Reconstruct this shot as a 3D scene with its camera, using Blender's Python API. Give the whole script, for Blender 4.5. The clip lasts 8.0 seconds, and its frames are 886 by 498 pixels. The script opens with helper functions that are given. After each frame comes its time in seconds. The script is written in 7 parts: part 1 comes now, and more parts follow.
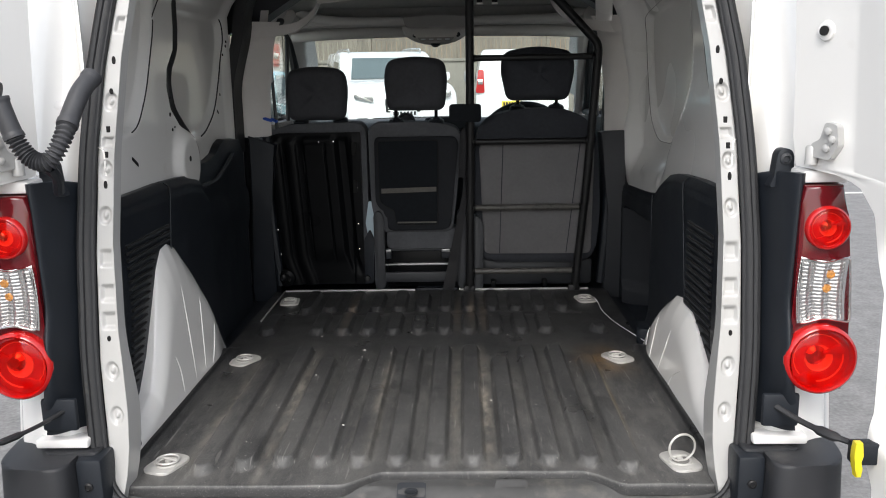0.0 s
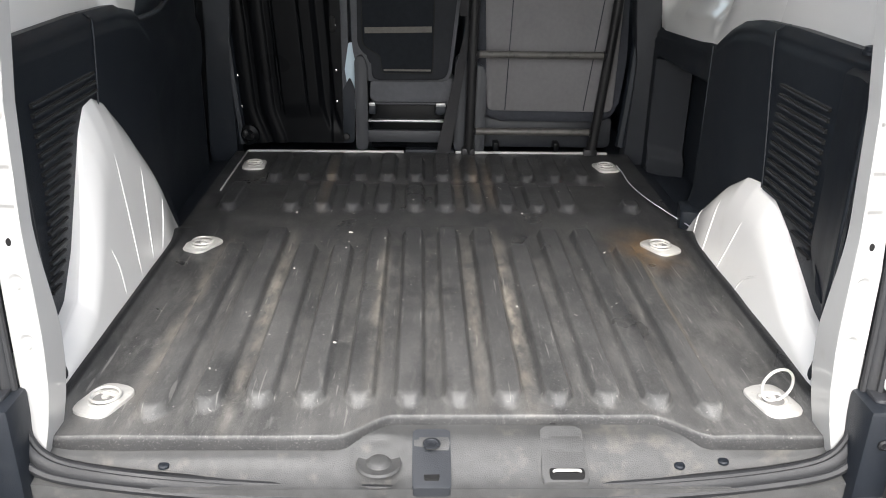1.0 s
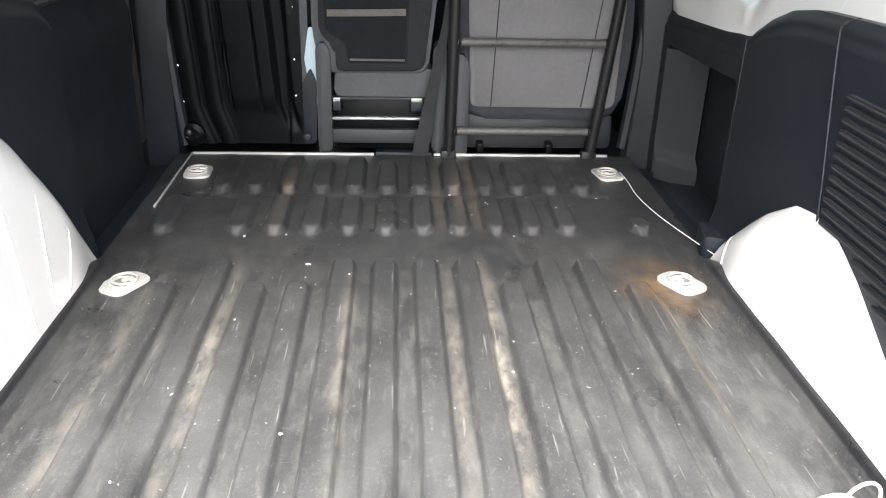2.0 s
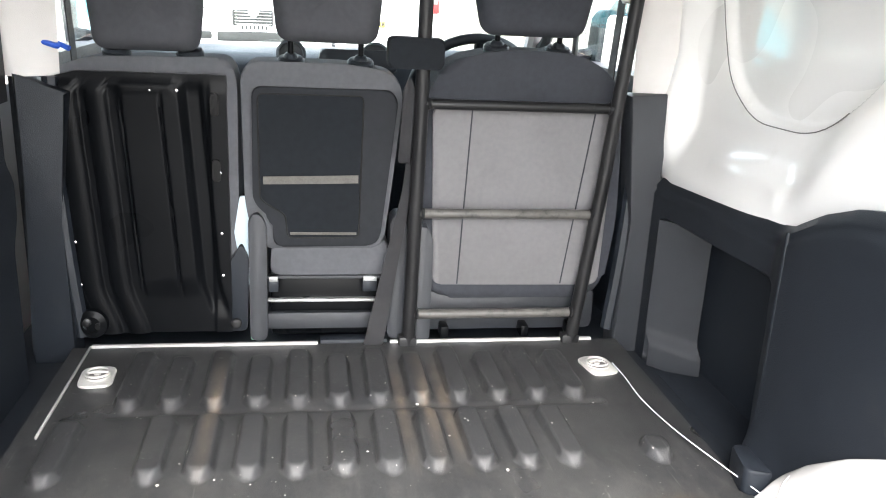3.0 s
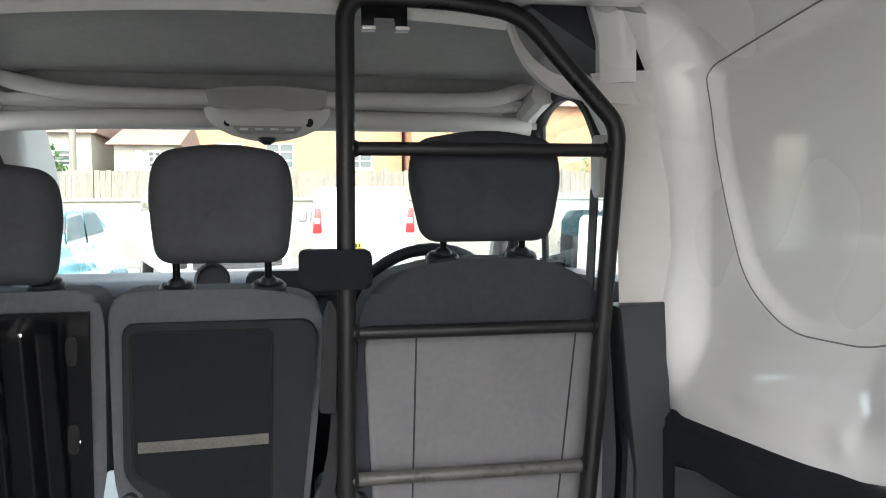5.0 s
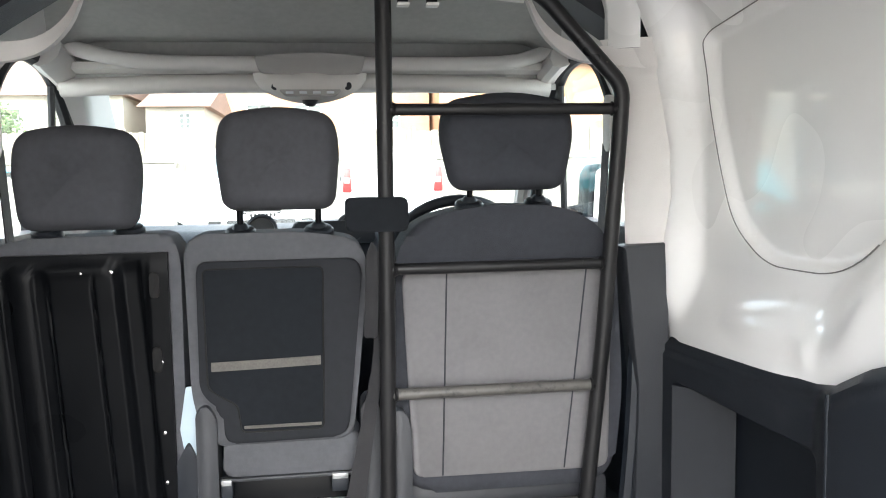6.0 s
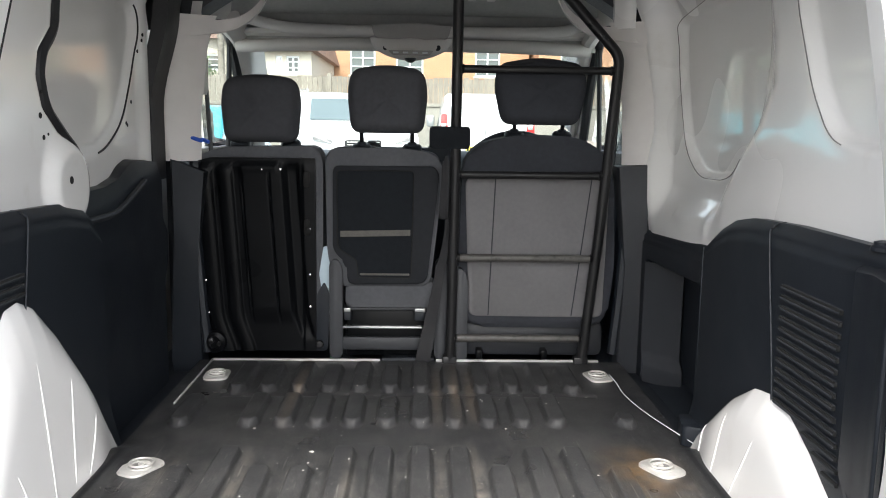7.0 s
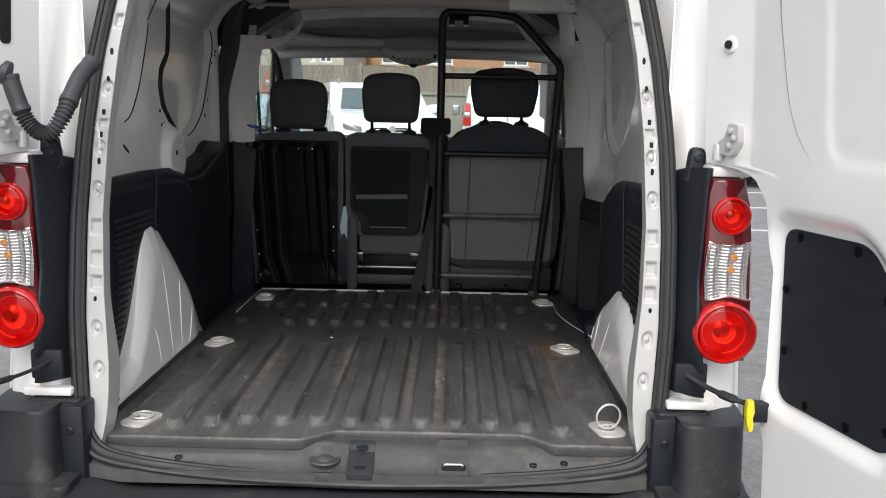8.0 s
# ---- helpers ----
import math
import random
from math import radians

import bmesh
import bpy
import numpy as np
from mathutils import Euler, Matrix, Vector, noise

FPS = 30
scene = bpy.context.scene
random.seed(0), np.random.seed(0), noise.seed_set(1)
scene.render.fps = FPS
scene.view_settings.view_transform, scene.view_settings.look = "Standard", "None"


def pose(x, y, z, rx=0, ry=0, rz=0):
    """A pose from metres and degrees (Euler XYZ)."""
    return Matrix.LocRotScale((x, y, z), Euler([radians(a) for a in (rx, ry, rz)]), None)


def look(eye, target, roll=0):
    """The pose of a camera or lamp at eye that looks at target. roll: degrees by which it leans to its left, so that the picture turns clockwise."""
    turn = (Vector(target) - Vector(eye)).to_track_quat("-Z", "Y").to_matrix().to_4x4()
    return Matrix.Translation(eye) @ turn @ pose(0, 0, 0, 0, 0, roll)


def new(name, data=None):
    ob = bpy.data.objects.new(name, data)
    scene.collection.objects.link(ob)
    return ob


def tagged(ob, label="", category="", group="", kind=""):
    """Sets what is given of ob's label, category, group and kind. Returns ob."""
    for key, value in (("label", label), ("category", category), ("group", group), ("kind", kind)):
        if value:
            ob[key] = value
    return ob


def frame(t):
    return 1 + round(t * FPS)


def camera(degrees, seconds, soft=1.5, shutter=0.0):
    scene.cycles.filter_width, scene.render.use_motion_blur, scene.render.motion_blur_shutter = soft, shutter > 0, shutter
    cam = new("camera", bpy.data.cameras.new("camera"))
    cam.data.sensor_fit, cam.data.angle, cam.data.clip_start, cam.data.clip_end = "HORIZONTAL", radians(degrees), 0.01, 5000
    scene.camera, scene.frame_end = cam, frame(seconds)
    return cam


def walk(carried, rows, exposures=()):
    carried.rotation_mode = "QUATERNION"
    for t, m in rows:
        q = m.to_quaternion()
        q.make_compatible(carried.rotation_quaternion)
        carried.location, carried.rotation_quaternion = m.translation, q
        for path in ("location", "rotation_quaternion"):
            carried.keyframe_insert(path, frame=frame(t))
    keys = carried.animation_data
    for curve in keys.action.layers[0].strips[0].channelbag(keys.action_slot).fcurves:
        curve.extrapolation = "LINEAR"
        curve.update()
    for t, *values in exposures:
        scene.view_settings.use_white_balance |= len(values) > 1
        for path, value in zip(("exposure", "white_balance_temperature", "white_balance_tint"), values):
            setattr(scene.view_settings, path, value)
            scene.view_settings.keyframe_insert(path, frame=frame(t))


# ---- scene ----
# ---- camera ----
cam = camera(56.3, 8.0, soft=1.0)
PATH = [
    (0, (0.097, -1.351, 0.824), (0.046, 0.604, 0.409), -1.0),
    (0.5, (0.038, -1.085, 0.787), (0.004, 0.838, 0.237), -0.3),
    (1, (-0.037, -0.867, 0.771), (0.017, 0.973, -0.009), 1.0),
    (1.2, (-0.041, -0.808, 0.756), (0.035, 1.011, -0.072), 1.3),
    (2.3, (-0.027, -0.352, 0.75), (0.095, 1.458, -0.092), 1.7),
    (2.5, (-0.058, -0.262, 0.746), (0.072, 1.569, -0.048), 1.8),
    (2.6, (-0.078, -0.216, 0.752), (0.057, 1.622, -0.024), 1.9),
    (2.8, (-0.107, -0.129, 0.784), (0.105, 1.723, 0.058), 2.2),
    (3, (-0.117, -0.054, 0.804), (0.204, 1.83, 0.213), 2.9),
    (3.1, (-0.112, -0.025, 0.8), (0.253, 1.883, 0.322), 3.1),
    (3.3, (-0.079, 0.025, 0.779), (0.309, 1.969, 0.516), 2.8),
    (3.5, (-0.037, 0.078, 0.765), (0.328, 2.04, 0.633), 1.5),
    (4, (0.016, 0.245, 0.775), (0.374, 2.212, 0.731), 0.3),
    (5.5, (0.042, 0.374, 0.763), (0.375, 2.341, 0.633), -1.0),
    (6, (0.006, 0.157, 0.755), (0.291, 2.128, 0.573), -0.9),
    (6.5, (-0.031, -0.251, 0.739), (0.207, 1.722, 0.517), -0.4),
    (6.8, (-0.005, -0.512, 0.728), (0.106, 1.47, 0.481), -0.3),
    (7, (0.023, -0.692, 0.724), (0.079, 1.284, 0.421), 0.8),
    (7.2, (0.042, -0.88, 0.722), (0.09, 1.094, 0.406), 1.1),
    (7.5, (0.071, -1.16, 0.722), (0.097, 0.811, 0.385), 1.1),
    (8, (0.174, -1.575, 0.745), (0.156, 0.397, 0.413), 1.1),
]
EXPOSURES = [(0, 1.15), (0.5, 1.42), (1.0, 2.12), (2.3, 3.3), (2.5, 3.45), (2.8, 3.75), (3.0, 3.85), (3.3, 3.05), (3.5, 2.85), (4.0, 2.7), (5.5, 3.1), (6.0, 3.48), (6.5, 3.8), (6.8, 2.92), (7.0, 2.35), (7.5, 1.48), (8.0, 0.98)]
walk(cam, [(t, look(eye, target, roll)) for t, eye, target, roll in PATH], EXPOSURES)

# ---- world and sun: bright overcast sky ----
GROUND = -0.58
SUN_EL, SUN_AZ = 48, 186
world = bpy.data.worlds.new("sky")
scene.world = world
world.use_nodes = True
wn = world.node_tree
sky = wn.nodes.new("ShaderNodeTexSky")
sky.sky_type = "NISHITA"
sky.sun_disc = False
sky.sun_elevation = radians(SUN_EL)
sky.sun_rotation = radians(SUN_AZ)
sky.air_density, sky.dust_density, sky.ozone_density = 1.0, 3.0, 1.0
haze = wn.nodes.new("ShaderNodeHueSaturation")
haze.inputs["Saturation"].default_value = 0.42
wn.links.new(sky.outputs["Color"], haze.inputs["Color"])
wn.links.new(haze.outputs["Color"], wn.nodes["Background"].inputs["Color"])
wn.nodes["Background"].inputs["Strength"].default_value = 0.15
sun = new("sun", bpy.data.lights.new("sun", "SUN"))
sun.data.energy, sun.data.angle, sun.data.color = 0.5, radians(30), (1.0, 0.975, 0.94)
a = radians(SUN_AZ)
sun.matrix_world = look((0, 0, 20), (-20 * math.sin(a) / math.tan(radians(SUN_EL)), -20 * math.cos(a) / math.tan(radians(SUN_EL)), 0))


# ---- materials ----
def mat(name, colour, rough=0.5, metal=0.0, var=0.12, scale=30.0, bump=0.0, bump_scale=200.0, coat=0.0, spec=0.5,
        stain=None, stain_at=0.55, stain_scale=6.0, stretch=(1, 1, 1), rough_var=0.08, per_object=0.0):
    """A surface with fine grain, broad patches, optional stains and relief, in object metres."""
    m = bpy.data.materials.new(name)
    m.use_nodes = True
    nt = m.node_tree
    N, L = nt.nodes, nt.links
    p = N["Principled BSDF"]
    tc = N.new("ShaderNodeTexCoord")
    mp = N.new("ShaderNodeMapping")
    mp.inputs["Scale"].default_value = stretch
    geo = N.new("ShaderNodeNewGeometry")
    L.new(geo.outputs["Position"], mp.inputs["Vector"])
    fine = N.new("ShaderNodeTexNoise")
    fine.inputs["Scale"].default_value = scale
    fine.inputs["Detail"].default_value = 6
    L.new(mp.outputs["Vector"], fine.inputs["Vector"])
    broad = N.new("ShaderNodeTexNoise")
    broad.inputs["Scale"].default_value = scale / 7
    broad.inputs["Detail"].default_value = 3
    L.new(mp.outputs["Vector"], broad.inputs["Vector"])
    add = N.new("ShaderNodeMath")
    add.operation = "ADD"
    L.new(fine.outputs["Fac"], add.inputs[0])
    L.new(broad.outputs["Fac"], add.inputs[1])
    ramp = N.new("ShaderNodeMapRange")
    ramp.inputs["From Min"].default_value, ramp.inputs["From Max"].default_value = 0.65, 1.35
    ramp.inputs["To Min"].default_value, ramp.inputs["To Max"].default_value = 1 - var, 1 + var
    L.new(add.outputs[0], ramp.inputs["Value"])
    last = ramp.outputs["Result"]
    if per_object:
        oi = N.new("ShaderNodeObjectInfo")
        r2 = N.new("ShaderNodeMapRange")
        r2.inputs["To Min"].default_value, r2.inputs["To Max"].default_value = 1 - per_object, 1 + per_object
        L.new(oi.outputs["Random"], r2.inputs["Value"])
        mul = N.new("ShaderNodeMath")
        mul.operation = "MULTIPLY"
        L.new(last, mul.inputs[0])
        L.new(r2.outputs["Result"], mul.inputs[1])
        last = mul.outputs[0]
    vm = N.new("ShaderNodeVectorMath")
    vm.operation = "SCALE"
    vm.inputs[0].default_value = colour
    L.new(last, vm.inputs["Scale"])
    col = vm.outputs["Vector"]
    if stain:
        st = N.new("ShaderNodeTexNoise")
        st.inputs["Scale"].default_value = stain_scale
        st.inputs["Detail"].default_value = 7
        st.inputs["Roughness"].default_value = 0.65
        L.new(mp.outputs["Vector"], st.inputs["Vector"])
        sr = N.new("ShaderNodeMapRange")
        sr.inputs["From Min"].default_value, sr.inputs["From Max"].default_value = stain_at, stain_at + 0.2
        sr.inputs["To Max"].default_value = stain[3]
        L.new(st.outputs["Fac"], sr.inputs["Value"])
        mx = N.new("ShaderNodeMix")
        mx.data_type = "RGBA"
        L.new(sr.outputs["Result"], mx.inputs["Factor"])
        L.new(col, mx.inputs[6])
        mx.inputs[7].default_value = (*stain[:3], 1)
        col = mx.outputs[2]
    L.new(col, p.inputs["Base Color"])
    rr = N.new("ShaderNodeMapRange")
    rr.inputs["From Min"].default_value, rr.inputs["From Max"].default_value = 0.3, 0.7
    rr.inputs["To Min"].default_value, rr.inputs["To Max"].default_value = max(0.02, rough - rough_var), min(1, rough + rough_var)
    L.new(broad.outputs["Fac"], rr.inputs["Value"])
    L.new(rr.outputs["Result"], p.inputs["Roughness"])
    p.inputs["Metallic"].default_value = metal
    p.inputs["Coat Weight"].default_value = coat
    p.inputs["Coat Roughness"].default_value = 0.05
    p.inputs["Specular IOR Level"].default_value = spec
    if bump:
        bn = N.new("ShaderNodeTexNoise")
        bn.inputs["Scale"].default_value = bump_scale
        bn.inputs["Detail"].default_value = 4
        L.new(mp.outputs["Vector"], bn.inputs["Vector"])
        bp = N.new("ShaderNodeBump")
        bp.inputs["Strength"].default_value = bump
        bp.inputs["Distance"].default_value = 0.002
        L.new(bn.outputs["Fac"], bp.inputs["Height"])
        L.new(bp.outputs["Normal"], p.inputs["Normal"])
    return m


WHITE = mat("white_van_paint", (0.81, 0.80, 0.775), 0.24, var=0.02, scale=5, coat=0.75, rough_var=0.05, stain=(0.55, 0.51, 0.44, 0.25), stain_at=0.62, stain_scale=9, bump=0.05, bump_scale=12)
# Van white darkened in colour to offset strong daylight on flange, lips and hinges.
WHITE_DIMMED = mat("dimmed_white_paint", (0.45, 0.447, 0.435), 0.36, var=0.03, scale=8, coat=0.6, stain=(0.35, 0.31, 0.26, 0.35), stain_at=0.6, stain_scale=14, bump=0.05, bump_scale=14)
BLACK = mat("black_textured_plastic", (0.0125, 0.0155, 0.0205), 0.44, spec=0.32, var=0.15, scale=25, bump=0.35, bump_scale=700, stain=(0.08, 0.078, 0.075, 0.2), stain_at=0.6, stain_scale=11)
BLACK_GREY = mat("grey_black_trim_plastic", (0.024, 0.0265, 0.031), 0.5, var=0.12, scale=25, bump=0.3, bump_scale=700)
BLACK_GLOSS = mat("black_painted_steel", (0.0035, 0.004, 0.0048), 0.33, var=0.2, scale=30, rough_var=0.10, spec=0.085, stain=(0.10, 0.095, 0.085, 0.25), stain_at=0.70, stain_scale=45)
BUMPER = mat("grained_bumper_plastic", (0.021, 0.022, 0.025), 0.5, var=0.15, scale=20, bump=0.3, bump_scale=900, stain=(0.16, 0.15, 0.14, 0.4), stain_at=0.56, stain_scale=9)
RUBBER = mat("black_rubber_seal", (0.016, 0.0165, 0.018), 0.55, var=0.2, scale=60, bump=0.25, bump_scale=300, stain=(0.12, 0.11, 0.09, 0.3), stain_at=0.62, stain_scale=25)
FABRIC = mat("grey_seat_cloth", (0.096, 0.099, 0.108), 0.92, var=0.12, scale=80, bump=0.6, bump_scale=1100, spec=0.2)
FABRIC_BACK = mat("light_grey_back_cloth", (0.170, 0.167, 0.170), 0.92, var=0.08, scale=80, bump=0.5, bump_scale=1100, spec=0.2)
BOARD = mat("charcoal_back_board", (0.017, 0.0185, 0.022), 0.8, spec=0.25, var=0.12, scale=60, bump=0.3, bump_scale=900)
POCKET = mat("black_board_cloth", (0.0125, 0.0145, 0.0175), 0.85, spec=0.12, var=0.15, scale=60, bump=0.3, bump_scale=900)
FABRIC_DARK = mat("charcoal_seat_cloth", (0.042, 0.045, 0.053), 0.92, var=0.14, scale=80, bump=0.6, bump_scale=1100, spec=0.2)
HEAD_CLOTH = mat("dark_headrest_cloth", (0.060, 0.062, 0.069), 0.92, var=0.12, scale=80, bump=0.6, bump_scale=1100, spec=0.2)
BELT = mat("black_webbing", (0.012, 0.012, 0.014), 0.75, var=0.15, scale=150, bump=0.5, bump_scale=900)
TAPE = mat("grey_elastic_webbing", (0.115, 0.109, 0.099), 0.85, var=0.2, scale=300, bump=0.5, bump_scale=900)
TRIM = mat("pale_grey_cabin_plastic", (0.66, 0.635, 0.61), 0.6, var=0.05, scale=20, bump=0.2, bump_scale=600)
LINER = mat("grey_headliner_cloth", (0.43, 0.43, 0.41), 0.95, var=0.08, scale=60, bump=0.5, bump_scale=900, spec=0.15)
LINER_PALE = mat("pale_headliner_edge", (0.56, 0.56, 0.53), 0.9, var=0.05, scale=60, bump=0.3, bump_scale=900)
BEIGE = mat("beige_padded_cover", (0.48, 0.43, 0.40), 0.85, var=0.06, scale=40, bump=0.3, bump_scale=700)
# Flat grey; on the right wall's panel lines it stands in for edge shading.
MARK_GREY = mat("grey_mark", (0.20, 0.195, 0.185), 0.6, var=0.2, scale=50)
TRIM_MID = mat("mid_grey_console_plastic", (0.38, 0.365, 0.35), 0.55, var=0.05, scale=20, bump=0.2, bump_scale=600)
STEEL = mat("galvanised_steel", (0.60, 0.59, 0.56), 0.40, metal=0.3, var=0.12, scale=60, stain=(0.28, 0.22, 0.15, 0.7), stain_at=0.6, stain_scale=60)
TUBE_GREY = mat("worn_black_tube", (0.013, 0.013, 0.014), 0.4, spec=0.3, var=0.2, scale=40, rough_var=0.14, stain=(0.33, 0.31, 0.28, 0.6), stain_at=0.66, stain_scale=70)
RUNG_WORN = mat("rubbed_grey_tube", (0.085, 0.081, 0.075), 0.42, spec=0.4, var=0.25, scale=40, rough_var=0.12, stain=(0.015, 0.015, 0.016, 0.8), stain_at=0.52, stain_scale=50)
# Near-black for plugs and strips standing in for shade in holes, slots, grooves.
DARK_HOLE = mat("dark_opening", (0.008, 0.008, 0.008), 0.9, var=0.1)
CHROME = mat("bright_steel", (0.75, 0.74, 0.72), 0.2, metal=1.0, var=0.08, scale=60)
YELLOW = mat("yellow_plastic", (0.75, 0.62, 0.02), 0.4, var=0.05)
PLATE_YELLOW = mat("yellow_reflective_plate", (0.80, 0.60, 0.05), 0.4, var=0.03)
BLUE = mat("blue_cord", (0.02, 0.09, 0.5), 0.6, var=0.1)
GREEN = mat("green_plastic", (0.22, 0.42, 0.30), 0.5, var=0.1)
CARD = mat("pale_blue_card", (0.42, 0.52, 0.58), 0.6, var=0.05)
BOWL = mat("silvered_bowl", (0.93, 0.92, 0.91), 0.22, metal=0.0, var=0.12, scale=120)
GRIT = mat("pale_grit", (0.42, 0.41, 0.38), 0.8, var=0.3, scale=200)
PAPER = mat("white_card", (0.75, 0.77, 0.8), 0.6, var=0.03)
ASPHALT = mat("asphalt", (0.20, 0.197, 0.193), 0.9, var=0.3, scale=60, bump=0.8, bump_scale=120, stain=(0.05, 0.05, 0.05, 0.5), stain_at=0.55, stain_scale=0.7)
LINE = mat("road_line_paint", (0.6, 0.6, 0.57), 0.8, var=0.15, scale=40)
BRICK_FAR = mat("orange_brick", (0.40, 0.225, 0.13), 0.9, var=0.25, scale=9, stretch=(1, 1, 3), bump=0.4, bump_scale=40)
RENDER_WALL = mat("cream_render", (0.50, 0.46, 0.39), 0.9, var=0.08, scale=3)
ROOF = mat("brown_roof_tile", (0.26, 0.17, 0.13), 0.9, var=0.25, scale=8, stretch=(1, 1, 4))
TIMBER = mat("weathered_fence_timber", (0.20, 0.18, 0.15), 0.9, var=0.3, scale=12, stretch=(4, 4, 0.5))
BLOCK = mat("pale_block_wall", (0.235, 0.222, 0.195), 0.95, var=0.15, scale=5)
LEAF = mat("hedge_leaf", (0.06, 0.12, 0.03), 0.7, var=0.4, scale=5)
CAR_WHITE = mat("white_car_paint", (0.78, 0.79, 0.80), 0.25, var=0.02, coat=0.8)
CAR_TEAL = mat("teal_car_paint", (0.03, 0.32, 0.40), 0.25, var=0.03, coat=0.8)
CAR_SILVER = mat("silver_car_paint", (0.35, 0.36, 0.36), 0.3, metal=0.4, var=0.03, coat=0.8)
TYRE = mat("tyre_rubber", (0.02, 0.02, 0.02), 0.85, var=0.2)
RED_FAR = mat("red_lamp_plastic", (0.5, 0.02, 0.02), 0.2, var=0.05, coat=0.5)


def clear(name, tint, gloss_rough=0.02):
    """Thin clear pane: straight through, with a mirror gloss by angle."""
    m = bpy.data.materials.new(name)
    m.use_nodes = True
    N, L = m.node_tree.nodes, m.node_tree.links
    N.remove(N["Principled BSDF"])
    tr, gl, lw, mx = N.new("ShaderNodeBsdfTransparent"), N.new("ShaderNodeBsdfGlossy"), N.new("ShaderNodeLayerWeight"), N.new("ShaderNodeMixShader")
    pw, ad = N.new("ShaderNodeMath"), N.new("ShaderNodeMath")
    pw.operation, ad.operation = "POWER", "MULTIPLY_ADD"
    tr.inputs["Color"].default_value = (*tint, 1)
    gl.inputs["Roughness"].default_value = gloss_rough
    lw.inputs["Blend"].default_value = 0.5
    L.new(lw.outputs["Facing"], pw.inputs[0])
    pw.inputs[1].default_value = 5.0
    L.new(pw.outputs[0], ad.inputs[0])
    ad.inputs[1].default_value, ad.inputs[2].default_value = 0.8, 0.03
    L.new(ad.outputs[0], mx.inputs["Fac"])
    L.new(tr.outputs["BSDF"], mx.inputs[1])
    L.new(gl.outputs["BSDF"], mx.inputs[2])
    L.new(mx.outputs["Shader"], N["Material Output"].inputs["Surface"])
    return m


GLASS = clear("window_glass", (0.93, 0.97, 0.95))
# Windscreen colour lightened to paint in the reflected sky.
SKY_GLASS = mat("sky_lit_windscreen", (0.10, 0.13, 0.14), 0.08, var=0.08, scale=3, coat=0.8)
TINT_GLASS = mat("dark_car_glass", (0.05, 0.07, 0.075), 0.06, var=0.05, coat=0.5)
LENS_CLEAR = clear("clear_lens", (0.96, 0.96, 0.96), 0.05)


def lens(name, colour, rough=0.08, facets=0.0, coat=0.5):
    m = bpy.data.materials.new(name)
    m.use_nodes = True
    N, L = m.node_tree.nodes, m.node_tree.links
    p = N["Principled BSDF"]
    p.inputs["Roughness"].default_value = rough
    p.inputs["Coat Weight"].default_value = coat
    p.inputs["Coat Roughness"].default_value = 0.03
    geo = N.new("ShaderNodeNewGeometry")
    w = N.new("ShaderNodeTexVoronoi")
    w.inputs["Scale"].default_value = 230
    bp = N.new("ShaderNodeBump")
    bp.inputs["Strength"].default_value = facets
    bp.inputs["Distance"].default_value = 0.003
    L.new(w.outputs["Distance"], bp.inputs["Height"])
    L.new(bp.outputs["Normal"], p.inputs["Normal"])
    L.new(geo.outputs["Position"], w.inputs["Vector"])
    r = N.new("ShaderNodeMapRange")
    r.inputs["To Min"].default_value, r.inputs["To Max"].default_value = 1 - 0.45 * min(1, facets * 3), 1 + 0.5 * min(1, facets * 3)
    L.new(w.outputs["Distance"], r.inputs["Value"])
    vm = N.new("ShaderNodeVectorMath")
    vm.operation = "SCALE"
    vm.inputs[0].default_value = colour
    L.new(r.outputs["Result"], vm.inputs["Scale"])
    L.new(vm.outputs["Vector"], p.inputs["Base Color"])
    return m


RED = clear("red_lens_cover", (1.0, 0.27, 0.17), 0.03)
RED_RIM = lens("red_lens_rim", (0.50, 0.010, 0.010), 0.06)
RED_DARK = lens("dark_red_lamp_housing", (0.10, 0.003, 0.006), 0.06, coat=0.1)
AMBER = lens("amber_bulb", (0.62, 0.27, 0.06), 0.15, 0.3)
REFLECTOR = mat("lamp_reflector", (0.86, 0.85, 0.84), 0.16, metal=1.0, var=0.1, scale=90, bump=0.35, bump_scale=160)


